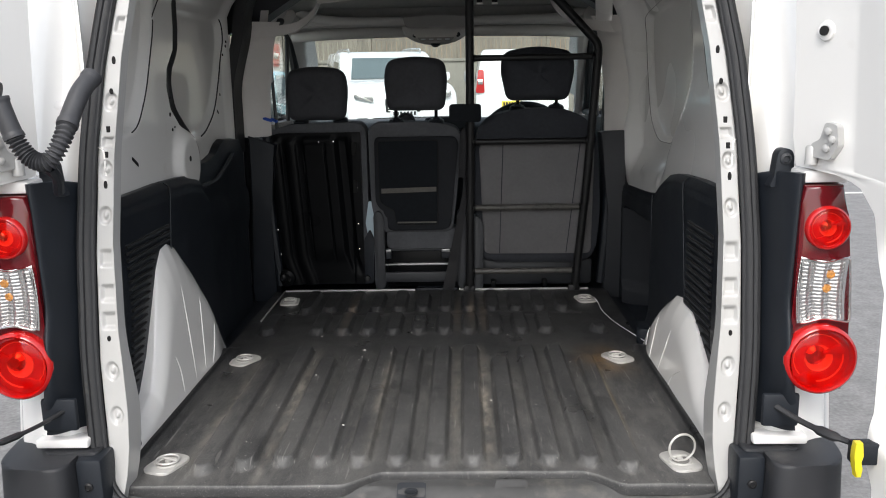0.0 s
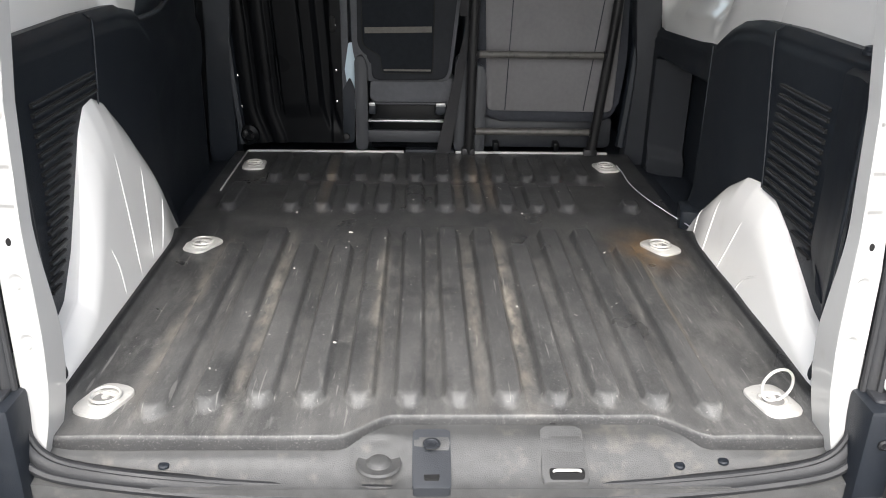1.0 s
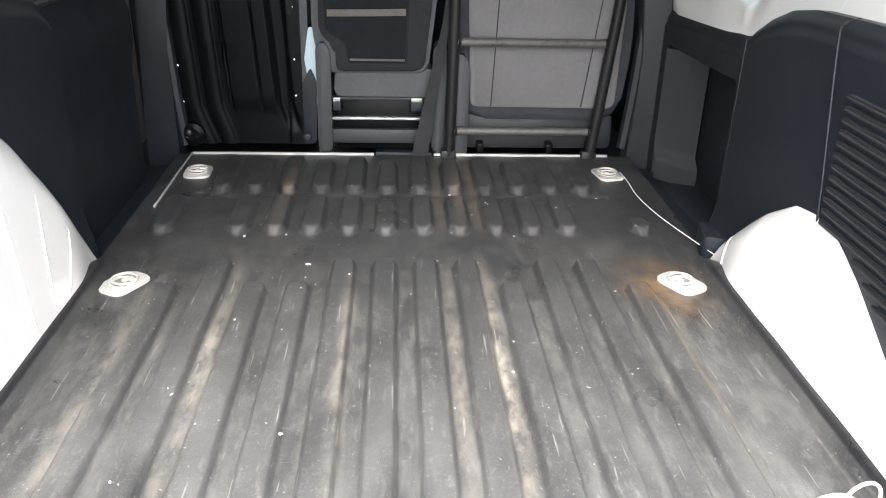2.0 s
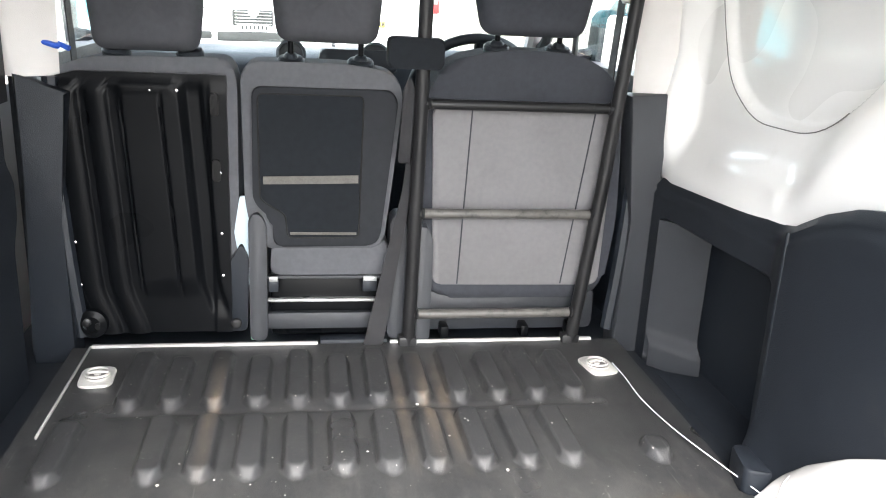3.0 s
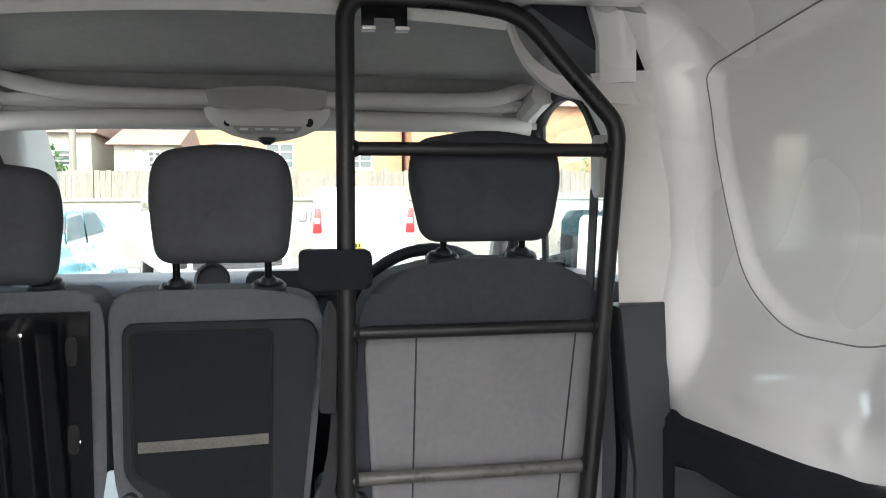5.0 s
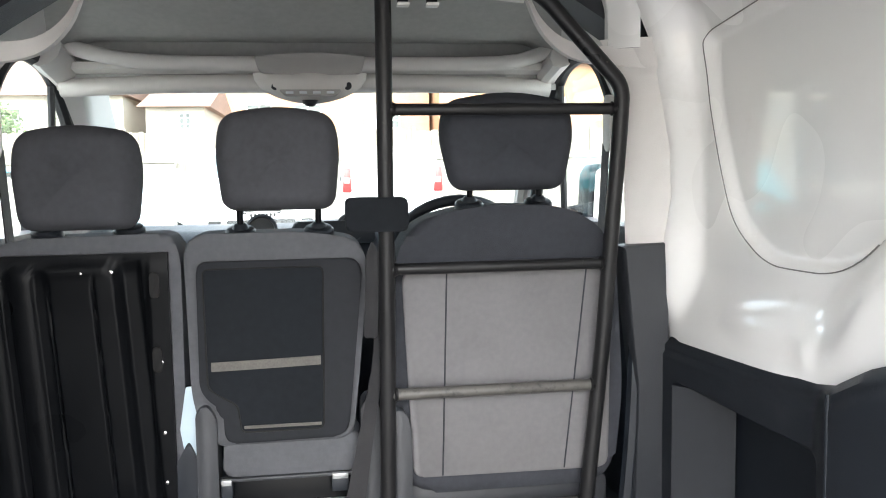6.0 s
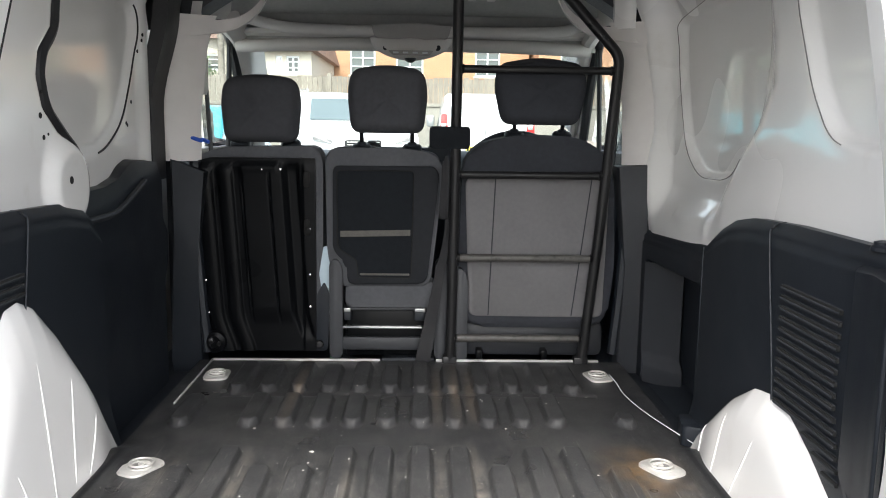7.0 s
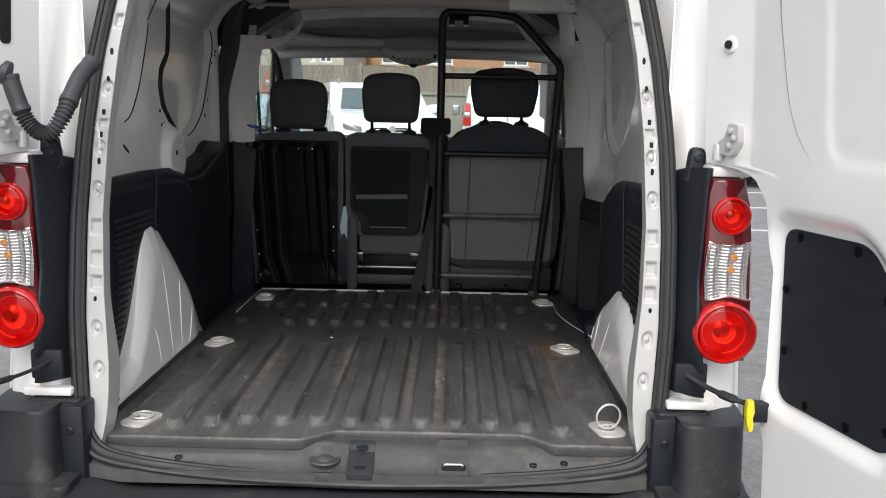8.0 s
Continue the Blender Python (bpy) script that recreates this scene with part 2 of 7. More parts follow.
def floor_mat():
    """Dusty black moulded mat: rubbed grey on top, pale streaks along the ribs, rust by the rings."""
    m = mat("dusty_black_floor_mat", (0.024, 0.0248, 0.0265), 0.40, var=0.25, scale=45, bump=0.5, bump_scale=600, rough_var=0.14)
    N, L = m.node_tree.nodes, m.node_tree.links
    p = N["Principled BSDF"]
    src = p.inputs["Base Color"].links[0].from_socket
    geo = N.new("ShaderNodeNewGeometry")
    sep = N.new("ShaderNodeSeparateXYZ")
    L.new(geo.outputs["Position"], sep.inputs[0])

    def noise_at(scale, stretch, lo, hi, top, detail=6):
        mp, n, r = N.new("ShaderNodeMapping"), N.new("ShaderNodeTexNoise"), N.new("ShaderNodeMapRange")
        mp.inputs["Scale"].default_value = stretch
        L.new(geo.outputs["Position"], mp.inputs["Vector"])
        n.inputs["Scale"].default_value, n.inputs["Detail"].default_value, n.inputs["Roughness"].default_value = scale, detail, 0.65
        L.new(mp.outputs["Vector"], n.inputs["Vector"])
        r.inputs["From Min"].default_value, r.inputs["From Max"].default_value, r.inputs["To Max"].default_value = lo, hi, top
        L.new(n.outputs["Fac"], r.inputs["Value"])
        return r.outputs["Result"]

    def over(base, fac, colour):
        mx = N.new("ShaderNodeMix")
        mx.data_type = "RGBA"
        L.new(fac, mx.inputs["Factor"])
        L.new(base, mx.inputs[6])
        mx.inputs[7].default_value = (*colour, 1)
        return mx.outputs[2]

    def times(a, b):
        mul = N.new("ShaderNodeMath")
        mul.operation = "MULTIPLY"
        for k, v in enumerate((a, b)):
            if isinstance(v, float):
                mul.inputs[k].default_value = v
            else:
                L.new(v, mul.inputs[k])
        return mul.outputs[0]

    def band(sock, c, w):
        """1 at c, falling to 0 at a distance w."""
        s, ab, r = N.new("ShaderNodeMath"), N.new("ShaderNodeMath"), N.new("ShaderNodeMapRange")
        s.operation, ab.operation = "SUBTRACT", "ABSOLUTE"
        L.new(sock, s.inputs[0])
        s.inputs[1].default_value = c
        L.new(s.outputs[0], ab.inputs[0])
        L.new(ab.outputs[0], r.inputs["Value"])
        r.inputs["From Min"].default_value, r.inputs["From Max"].default_value = 0, w
        r.inputs["To Min"].default_value, r.inputs["To Max"].default_value = 1, 0
        return r.outputs["Result"]

    # loading dust towards the rear edge; daylight fading inwards is painted in too
    load = N.new("ShaderNodeMapRange")
    load.inputs["From Min"].default_value, load.inputs["From Max"].default_value = 1.0, 0.30
    L.new(sep.outputs["Y"], load.inputs["Value"])
    wear = N.new("ShaderNodeMapRange")
    wear.inputs["From Min"].default_value, wear.inputs["From Max"].default_value = 1.25, 0.75
    wear.inputs["To Min"].default_value = 0.15
    L.new(sep.outputs["Y"], wear.inputs["Value"])
    worn = wear.outputs["Result"]
    col = over(src, noise_at(4, (1, 0.7, 1), 0.42, 0.68, 0.55), (0.050, 0.050, 0.049))
    col = over(col, times(worn, noise_at(26, (1, 0.6, 1), 0.52, 0.68, 0.5)), (0.098, 0.096, 0.091))
    col = over(col, times(worn, noise_at(70, (1, 0.3, 1), 0.60, 0.72, 0.45, 10)), (0.22, 0.213, 0.198))
    col = over(col, noise_at(85, (1, 0.7, 1), 0.54, 0.66, 0.5, 9), (0.014, 0.0145, 0.016))
    # clean rib tops, dust and tan stains in the valleys
    rise = N.new("ShaderNodeMapRange")
    rise.inputs["From Min"].default_value, rise.inputs["From Max"].default_value = 0.006, 0.014
    L.new(sep.outputs["Z"], rise.inputs["Value"])
    col = over(col, times(rise.outputs["Result"], noise_at(15, (1, 0.4, 1), 0.36, 0.60, 0.65, 9)), (0.034, 0.0345, 0.036))
    fall = N.new("ShaderNodeMapRange")
    fall.inputs["From Min"].default_value, fall.inputs["From Max"].default_value = 0.006, 0.001
    L.new(sep.outputs["Z"], fall.inputs["Value"])
    col = over(col, times(times(worn, fall.outputs["Result"]), noise_at(40, (1, 0.25, 1), 0.46, 0.66, 0.6, 10)), (0.135, 0.131, 0.122))
    # this dust tone doubles as the brighter daylight near the opening
    col = over(col, times(load.outputs["Result"], noise_at(7, (1, 0.45, 1), 0.30, 0.74, 0.72, 11)), (0.185, 0.182, 0.174))
    col = over(col, times(load.outputs["Result"], noise_at(60, (1, 0.22, 1), 0.57, 0.70, 0.45, 10)), (0.26, 0.255, 0.24))
    # thin drag scratches
    for ang, sc in ((0.25, 90), (-0.5, 110), (1.3, 100), (0.02, 120), (0.9, 95)):
        rot, n2, r2 = N.new("ShaderNodeMapping"), N.new("ShaderNodeTexNoise"), N.new("ShaderNodeMapRange")
        rot.inputs["Rotation"].default_value = (0, 0, ang)
        rot.inputs["Scale"].default_value = (1, 0.05, 0.1)
        L.new(geo.outputs["Position"], rot.inputs["Vector"])
        n2.inputs["Scale"].default_value, n2.inputs["Detail"].default_value = sc, 3
        L.new(rot.outputs["Vector"], n2.inputs["Vector"])
        r2.inputs["From Min"].default_value, r2.inputs["From Max"].default_value, r2.inputs["To Max"].default_value = 0.705, 0.73, 0.5
        L.new(n2.outputs["Fac"], r2.inputs["Value"])
        col = over(col, times(worn, r2.outputs["Result"]), (0.32, 0.31, 0.29))
    for x, w, top in ((0.147, 0.020, 0.75), (-0.345, 0.018, 0.6), (-0.50, 0.03, 0.45), (-0.12, 0.018, 0.35), (0.07, 0.016, 0.35)):
        f = times(times(band(sep.outputs["X"], x, w), noise_at(30, (1, 0.5, 1), 0.40, 0.58, 1.0, 9)), times(band(sep.outputs["Y"], 0.62, 0.5), top))
        col = over(col, f, (0.40, 0.36, 0.30))
    rust = times(times(band(sep.outputs["X"], 0.50, 0.10), band(sep.outputs["Y"], 0.95, 0.16)), noise_at(22, (1, 1, 1), 0.35, 0.65, 1.0))
    col = over(col, times(rust, 0.9), (0.24, 0.14, 0.05))
    for x in (0.072, 0.118, 0.160, -0.30):
        f = times(times(band(sep.outputs["X"], x, 0.016), band(sep.outputs["Y"], 1.45, 0.28)), noise_at(18, (1, 0.6, 1), 0.3, 0.6, 1.0))
        col = over(col, times(f, 0.65), (0.20, 0.155, 0.112))
    col = over(col, noise_at(120, (1, 1, 1), 0.70, 0.73, 0.8, 2), (0.36, 0.345, 0.32))
    # rolled rear edge painted darker to take down the light it catches
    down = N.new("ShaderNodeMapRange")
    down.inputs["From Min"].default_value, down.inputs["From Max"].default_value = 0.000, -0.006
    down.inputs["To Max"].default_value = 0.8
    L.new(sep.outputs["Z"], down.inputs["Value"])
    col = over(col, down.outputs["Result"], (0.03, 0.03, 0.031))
    trail = times(band(sep.outputs["X"], 0.47, 0.012), band(sep.outputs["Y"], 0.65, 0.32))
    col = over(col, times(trail, 0.45), (0.26, 0.20, 0.10))
    # fine pale dust specks; upturned edge clean black, its side-on shade painted in too
    col = over(col, times(worn, noise_at(300, (1, 0.8, 1), 0.58, 0.68, 0.35, 3)), (0.26, 0.255, 0.24))
    lip = N.new("ShaderNodeMapRange")
    lip.inputs["From Min"].default_value, lip.inputs["From Max"].default_value = 0.0205, 0.024
    lip.inputs["To Max"].default_value = 0.9
    L.new(sep.outputs["Z"], lip.inputs["Value"])
    col = over(col, lip.outputs["Result"], (0.015, 0.0155, 0.017))
    L.new(col, p.inputs["Base Color"])
    return m


MAT = floor_mat()


# ---- mesh helpers ----
def sm(a, b, t):
    t = min(1.0, max(0.0, (t - a) / (b - a)))
    return t * t * (3 - 2 * t)


def part(name, bm, material, parent=None, label="", smooth=38, keep_normals=False):
    if not keep_normals:
        bmesh.ops.recalc_face_normals(bm, faces=bm.faces)
    me = bpy.data.meshes.new(name)
    bm.to_mesh(me)
    bm.free()
    me.materials.append(material)
    me.shade_smooth()
    me.set_sharp_from_angle(angle=radians(smooth))
    ob = new(name, me)
    if parent is not None:
        ob.parent = parent
        ob.matrix_parent_inverse = parent.matrix_world.inverted()
    if label:
        ob["label"] = label
    return ob


def thing(name, label, category, at=(0, 0, 0), group="", kind=""):
    ob = new(name)
    ob.empty_display_size = 0.05
    ob.location = at
    bpy.context.view_layer.update()
    ob.matrix_world = Matrix.Translation(at)
    return tagged(ob, label, category, group, kind)


def setting(name, bm, material, label, category, smooth=38):
    return tagged(part(name, bm, material, None, smooth=smooth), label, category, "", "structure")


def rounded(pts, r, n=4):
    """A closed outline with its corners rounded by r (one value, or one a corner)."""
    out = []
    k = len(pts)
    for i, p in enumerate(pts):
        rad = r[i] if isinstance(r, (list, tuple)) else r
        a, b, c = Vector(pts[i - 1]), Vector(p), Vector(pts[(i + 1) % k])
        u, v = (a - b), (c - b)
        d = min(rad, 0.49 * u.length, 0.49 * v.length)
        if d < 1e-5:
            out.append(tuple(b))
            continue
        s, e = b + u.normalized() * d, b + v.normalized() * d
        for j in range(n + 1):
            t = j / n
            out.append(tuple((1 - t) ** 2 * s + 2 * t * (1 - t) * b + t * t * e))
    return out


def place(axis, a, b, c):
    return {"x": (c, a, b), "y": (a, c, b), "z": (a, b, c)}[axis]


def prism(bm, pts, axis, lo, hi, bevel=0.0, seg=2):
    """An outline drawn across one axis (x: y,z; y: x,z; z: x,y) and drawn out along it."""
    vs = [bm.verts.new(place(axis, a, b, lo)) for a, b in pts]
    ws = [bm.verts.new(place(axis, a, b, hi)) for a, b in pts]
    caps = [bm.faces.new(vs[::-1]), bm.faces.new(ws)]
    n = len(pts)
    for i in range(n):
        bm.faces.new((vs[i], vs[(i + 1) % n], ws[(i + 1) % n], ws[i]))
    if bevel:
        bmesh.ops.bevel(bm, geom=list({e for f in caps for e in f.edges}), offset=bevel, segments=seg, affect="EDGES", profile=0.5, clamp_overlap=True)
    return bm


def box(bm, x0, x1, y0, y1, z0, z1, bevel=0.0, seg=2):
    made = bmesh.ops.create_cube(bm, size=1)["verts"]
    for v in made:
        v.co = Vector(((x0 + x1) / 2 + v.co.x * (x1 - x0), (y0 + y1) / 2 + v.co.y * (y1 - y0), (z0 + z1) / 2 + v.co.z * (z1 - z0)))
    if bevel:
        bmesh.ops.bevel(bm, geom=list({e for v in made for e in v.link_edges}), offset=bevel, segments=seg, affect="EDGES", profile=0.5, clamp_overlap=True)
    return bm


def spline(pts, n=8, closed=False):
    """A smooth line through the points."""
    P = [Vector(p) for p in pts]
    k = len(P)
    out = []
    for i in range(k if closed else k - 1):
        a = P[i - 1] if (closed or i) else 2 * P[0] - P[1]
        b, c = P[i], P[(i + 1) % k]
        d = P[(i + 2) % k] if (closed or i + 2 < k) else 2 * c - b
        for j in range(n):
            t = j / n
            out.append(0.5 * (2 * b + (c - a) * t + (2 * a - 5 * b + 4 * c - d) * t * t + (3 * b - a - 3 * c + d) * t ** 3))
    if not closed:
        out.append(P[-1])
    return out


def tube(bm, pts, r, seg=10, closed=False, flat=1.0, up=None):
    """A round bar swept along a line; r may be a function of the share of its length; flat squashes it sideways."""
    P = [Vector(p) for p in pts]
    k = len(P)
    rings = []
    ref = Vector(up) if up else None
    for i in range(k):
        if closed:
            t = (P[(i + 1) % k] - P[i - 1]).normalized()
        else:
            t = (P[min(i + 1, k - 1)] - P[max(i - 1, 0)]).normalized()
        if ref is None:
            ref = t.orthogonal()
        u = (ref - t * ref.dot(t))
        u = u.normalized() if u.length > 1e-6 else t.orthogonal()
        w = t.cross(u)
        if up is None:
            ref = u
        rad = r(i / max(1, k - 1)) if callable(r) else r
        rings.append([bm.verts.new(P[i] + u * rad * math.cos(2 * math.pi * j / seg) + w * rad * flat * math.sin(2 * math.pi * j / seg)) for j in range(seg)])
    for i in range(k if closed else k - 1):
        a, b = rings[i], rings[(i + 1) % k]
        for j in range(seg):
            bm.faces.new((a[j], a[(j + 1) % seg], b[(j + 1) % seg], b[j]))
    if not closed:
        bm.faces.new(rings[0][::-1])
        bm.faces.new(rings[-1])
    return bm


def bend(pts, r, n=5):
    """A line in space with its corners bent to a radius."""
    P = [Vector(p) for p in pts]
    out = [P[0]]
    for i in range(1, len(P) - 1):
        u, v = P[i - 1] - P[i], P[i + 1] - P[i]
        d = min(r, 0.45 * u.length, 0.45 * v.length)
        s, e = P[i] + u.normalized() * d, P[i] + v.normalized() * d
        for j in range(n + 1):
            t = j / n
            out.append((1 - t) ** 2 * s + 2 * t * (1 - t) * P[i] + t * t * e)
    return out + [P[-1]]


def sheet(bm, f, us, vs, back):
    """A curved panel f(u, v) with thickness: its back is the front moved by the vector back."""
    back = Vector(back)
    F = [[bm.verts.new(f(u, v)) for v in vs] for u in us]
    B = [[bm.verts.new(w.co + back) for w in row] for row in F]
    m, n = len(us), len(vs)
    for i in range(m - 1):
        for j in range(n - 1):
            bm.faces.new((F[i][j], F[i + 1][j], F[i + 1][j + 1], F[i][j + 1]))
            bm.faces.new((B[i][j], B[i][j + 1], B[i + 1][j + 1], B[i + 1][j]))
    for i in range(m - 1):
        for j in (0, n - 1):
            bm.faces.new((F[i][j], B[i][j], B[i + 1][j], F[i + 1][j]))
    for j in range(n - 1):
        for i in (0, m - 1):
            bm.faces.new((F[i][j], F[i][j + 1], B[i][j + 1], B[i][j]))
    return bm


def disc(bm, centre, normal, r, depth, seg=20, bevel=0.0):
    """A short cylinder that starts at centre and goes depth along normal."""
    n = Vector(normal).normalized()
    u = n.orthogonal().normalized()
    w = n.cross(u)
    c = Vector(centre)
    prof = [(r, 0), (r, depth - bevel), (r - bevel, depth)] if bevel else [(r, 0), (r, depth)]
    rings = [[bm.verts.new(c + n * d + (u * math.cos(2 * math.pi * j / seg) + w * math.sin(2 * math.pi * j / seg)) * q) for j in range(seg)] for q, d in prof]
    for a, b in zip(rings, rings[1:]):
        for j in range(seg):
            bm.faces.new((a[j], a[(j + 1) % seg], b[(j + 1) % seg], b[j]))
    bm.faces.new(rings[0][::-1])
    bm.faces.new(rings[-1])
    return bm


def lathe(bm, centre, axis, prof, seg=24):
    """A turned form: (radius, distance along the axis) from centre."""
    n = Vector(axis).normalized()
    u = n.orthogonal().normalized()
    w = n.cross(u)
    c = Vector(centre)
    rings = [[bm.verts.new(c + n * d + (u * math.cos(2 * math.pi * j / seg) + w * math.sin(2 * math.pi * j / seg)) * max(q, 1e-4)) for j in range(seg)] for q, d in prof]
    for a, b in zip(rings, rings[1:]):
        for j in range(seg):
            bm.faces.new((a[j], a[(j + 1) % seg], b[(j + 1) % seg], b[j]))
    bm.faces.new(rings[0][::-1])
    bm.faces.new(rings[-1])
    return bm


def inside(poly, a, b):
    """Signed distance to an outline: positive inside."""
    if not (min(p[0] for p in poly) - 0.05 < a < max(p[0] for p in poly) + 0.05):
        return -0.05
    best, odd = 1e9, False
    k = len(poly)
    for i in range(k):
        x0, y0 = poly[i - 1]
        x1, y1 = poly[i]
        dx, dy = x1 - x0, y1 - y0
        t = max(0.0, min(1.0, ((a - x0) * dx + (b - y0) * dy) / (dx * dx + dy * dy + 1e-12)))
        best = min(best, math.hypot(a - x0 - t * dx, b - y0 - t * dy))
        if (y0 > b) != (y1 > b) and a < (x1 - x0) * (b - y0) / (y1 - y0) + x0:
            odd = not odd
    return best if odd else -best


def lerp(x, table):
    return float(np.interp(x, [p[0] for p in table], [p[1] for p in table]))


B = bmesh.new

# ---- ground ----
bm = B()
prism(bm, [(-400, -400), (400, -400), (400, 400), (-400, 400)], "z", GROUND - 0.3, GROUND)
setting("ground", bm, ASPHALT, "grey worn asphalt of the car park and road", "ground")

# ---- van: floor, sill ----
RIB = 0.083
RIBS = []
for k in range(-6, 7):
    x = 0.029 + RIB * k
    far = 1.05 if (abs(x) < 0.16 or k in (-5, 3, 4)) else 0.945
    if -0.51 < x < 0.47:
        RIBS.append((x, 0.30 - 0.04 * sm(0.3, 0.5, abs(x)), far))
    if abs(k) != 6 and k != 5:
        RIBS.append((x, 1.215, 1.405))
    if -0.5 < x < 0.47:
        RIBS.append((x, 1.47, 1.70 - 0.03 * (k % 2)))
RIBS += [(-0.552, 1.215, 1.40), (0.531, 1.215, 1.27)]


def floor_z(x, y):
    z = 0.0
    for cx, y0, y1 in RIBS:
        if abs(x - cx) < 0.045 and y0 - 0.03 < y < y1 + 0.03:
            e = max(y0 - y + 0.012, y - y1 + 0.012, 0) / 0.036
            q = max(abs(x - cx) - 0.016 * (1 - min(1.0, e)), 0) / 0.0125
            z = max(z, 0.0185 * (1 - sm(0.2, 1.0, math.hypot(q, e))))
    z -= 0.004 * math.exp(-((y - 1.44) / 0.01) ** 2) if abs(x) < 0.5 else 0
    edge = 0.606 + 0.016 * sm(0.30, 0.21, y)
    z += 0.030 * sm(edge - 0.017, edge + 0.004, abs(x)) * (1 - sm(0.98, 1.10, y))
    z += 0.0015 * noise.noise(Vector((x * 9, y * 9, 0)))
    return z


bm = B()
xs = list(np.linspace(-0.64, 0.64, 401))


def mat_edge(x):
    return 0.203 + 0.056 * sm(0.30, 0.205, abs(x - 0.13))


def mat_point(x, v):
    e = mat_edge(x)
    if v < 0:
        # the rear edge rolls down on to the sill
        k = -v
        return (x, e - 0.004 * math.sin(k * math.pi / 2) + 0.004, -0.016 * k ** 1.5 + floor_z(x, e) * (1 - k))
    y = e + 0.004 + (1.762 - e - 0.004) * v
    return (x, y, floor_z(x, y))


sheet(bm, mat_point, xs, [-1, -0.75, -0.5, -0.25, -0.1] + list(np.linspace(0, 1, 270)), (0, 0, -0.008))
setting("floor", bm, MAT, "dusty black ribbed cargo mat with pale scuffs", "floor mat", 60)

bm = B()
box(bm, -0.80, 0.80, 0.30, 3.2, -0.14, -0.035)
setting("floor_pan", bm, BLACK, "dark painted steel floor under the mat", "floor")


def sill_z(x, y):
    z = -0.016 - 0.040 * sm(0.235, 0.148, y) + 0.010 * sm(0.54, 0.62, abs(x))
    z += 0.003 * sm(0.012, 0.0, abs(y - 0.192)) * sm(0.28, 0.36, abs(x - 0.13))
    z -= 0.006 * sm(0.045, 0.035, math.hypot(x + 0.10, y - 0.19))
    return z


bm = B()
sheet(bm, lambda x, y: (x, y, sill_z(x, y)), list(np.linspace(-0.625, 0.625, 120)), list(np.linspace(0.148, 0.285, 44)), (0, 0, -0.03))
SILL = mat("scuffed_grey_sill_plastic", (0.066, 0.066, 0.065), 0.55, var=0.2, scale=40, bump=0.4, bump_scale=600, stain=(0.22, 0.20, 0.17, 0.5), stain_at=0.56, stain_scale=13)
setting("sill_trim", bm, SILL, "scuffed dark grey plastic loading sill cover", "sill", 60)

# white metal lips at the floor's front edge
for x0, x1 in ((-0.60, -0.095), (0.075, 0.575)):
    bm = B()
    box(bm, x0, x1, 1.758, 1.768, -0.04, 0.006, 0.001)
    tagged(part("floor_lip", bm, WHITE_DIMMED), "thin white painted edge of the floor panel", "floor edge", "", "structure")

# ---- van: rear opening ----
LEAN = 0.18
OUTER = [(-0.03, 0.608), (0.0, 0.614), (0.1, 0.630), (0.27, 0.643), (0.48, 0.645), (0.67, 0.636), (0.86, 0.614), (0.98, 0.590), (1.12, 0.555)]
INNER = [(-0.03, 0.606), (0.0, 0.600), (0.04, 0.593), (0.09, 0.589), (0.16, 0.590), (0.24, 0.597), (0.33, 0.606), (0.497, 0.612), (0.684, 0.604), (0.871, 0.585), (0.996, 0.563), (1.12, 0.53)]


def rear_y(z):
    return 0.18 + LEAN * z


def flange(side):
    th = thing("rear_flange", "white painted steel door flange with punched holes", "body flange", (side * 0.62, 0.2, 0), "door flanges", "structure")
    bm = B()

    def f(z, u):
        xi, xo = lerp(z, INNER), lerp(z, OUTER)
        x = xi + (xo - xi) * u
        dent = 0.0
        for c, h in ((0.345, 0.020), (0.40, 0.020), (0.47, 0.020), (0.70, 0.012), (0.93, 0.018)):
            dent += 0.008 * sm(1, 0.45, abs(z - c) / h) * sm(0.48, 0.24, abs(u - 0.42))
        for c in (0.155, 0.245, 0.555, 0.645, 0.78):
            r = math.hypot((z - c) * 0.72, (u - 0.5) * (xo - xi))
            dent += 0.007 * sm(0.0145, 0.0085, r) - 0.006 * sm(0.006, 0.002, r)
        return (side * x, rear_y(z) + dent, z)

    sheet(bm, f, list(np.linspace(-0.025, 1.12, 460)), list(np.linspace(0, 1, 25)), (0, 0.004, 0))
    part("flange", bm, WHITE_DIMMED, th)
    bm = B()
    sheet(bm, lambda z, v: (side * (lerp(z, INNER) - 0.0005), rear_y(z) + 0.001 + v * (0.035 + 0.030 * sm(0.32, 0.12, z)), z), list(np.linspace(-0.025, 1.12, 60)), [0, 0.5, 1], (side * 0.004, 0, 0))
    part("flange_return", bm, WHITE_DIMMED, th)
    for z, kind in ((0.31, "o"), (0.615, "O"), (0.675, "s"), (0.725, "s"), (0.80, "o"), (0.86, "O")):
        x = (lerp(z, INNER) + lerp(z, OUTER)) / 2
        bm = B()
        if kind == "s":
            box(bm, side * x - 0.004, side * x + 0.004, rear_y(z) - 0.0012, rear_y(z) + 0.003, z - 0.0065, z + 0.0065, 0.001)
        else:
            prism(bm, [(side * x + 0.0038 * math.cos(q * math.pi / 7), z + (0.009 if kind == "O" else 0.006) * math.sin(q * math.pi / 7)) for q in range(14)], "y", rear_y(z) - 0.0012, rear_y(z) + 0.003)
        part("hole", bm, DARK_HOLE, th)
    return th


flange(1)
flange(-1)

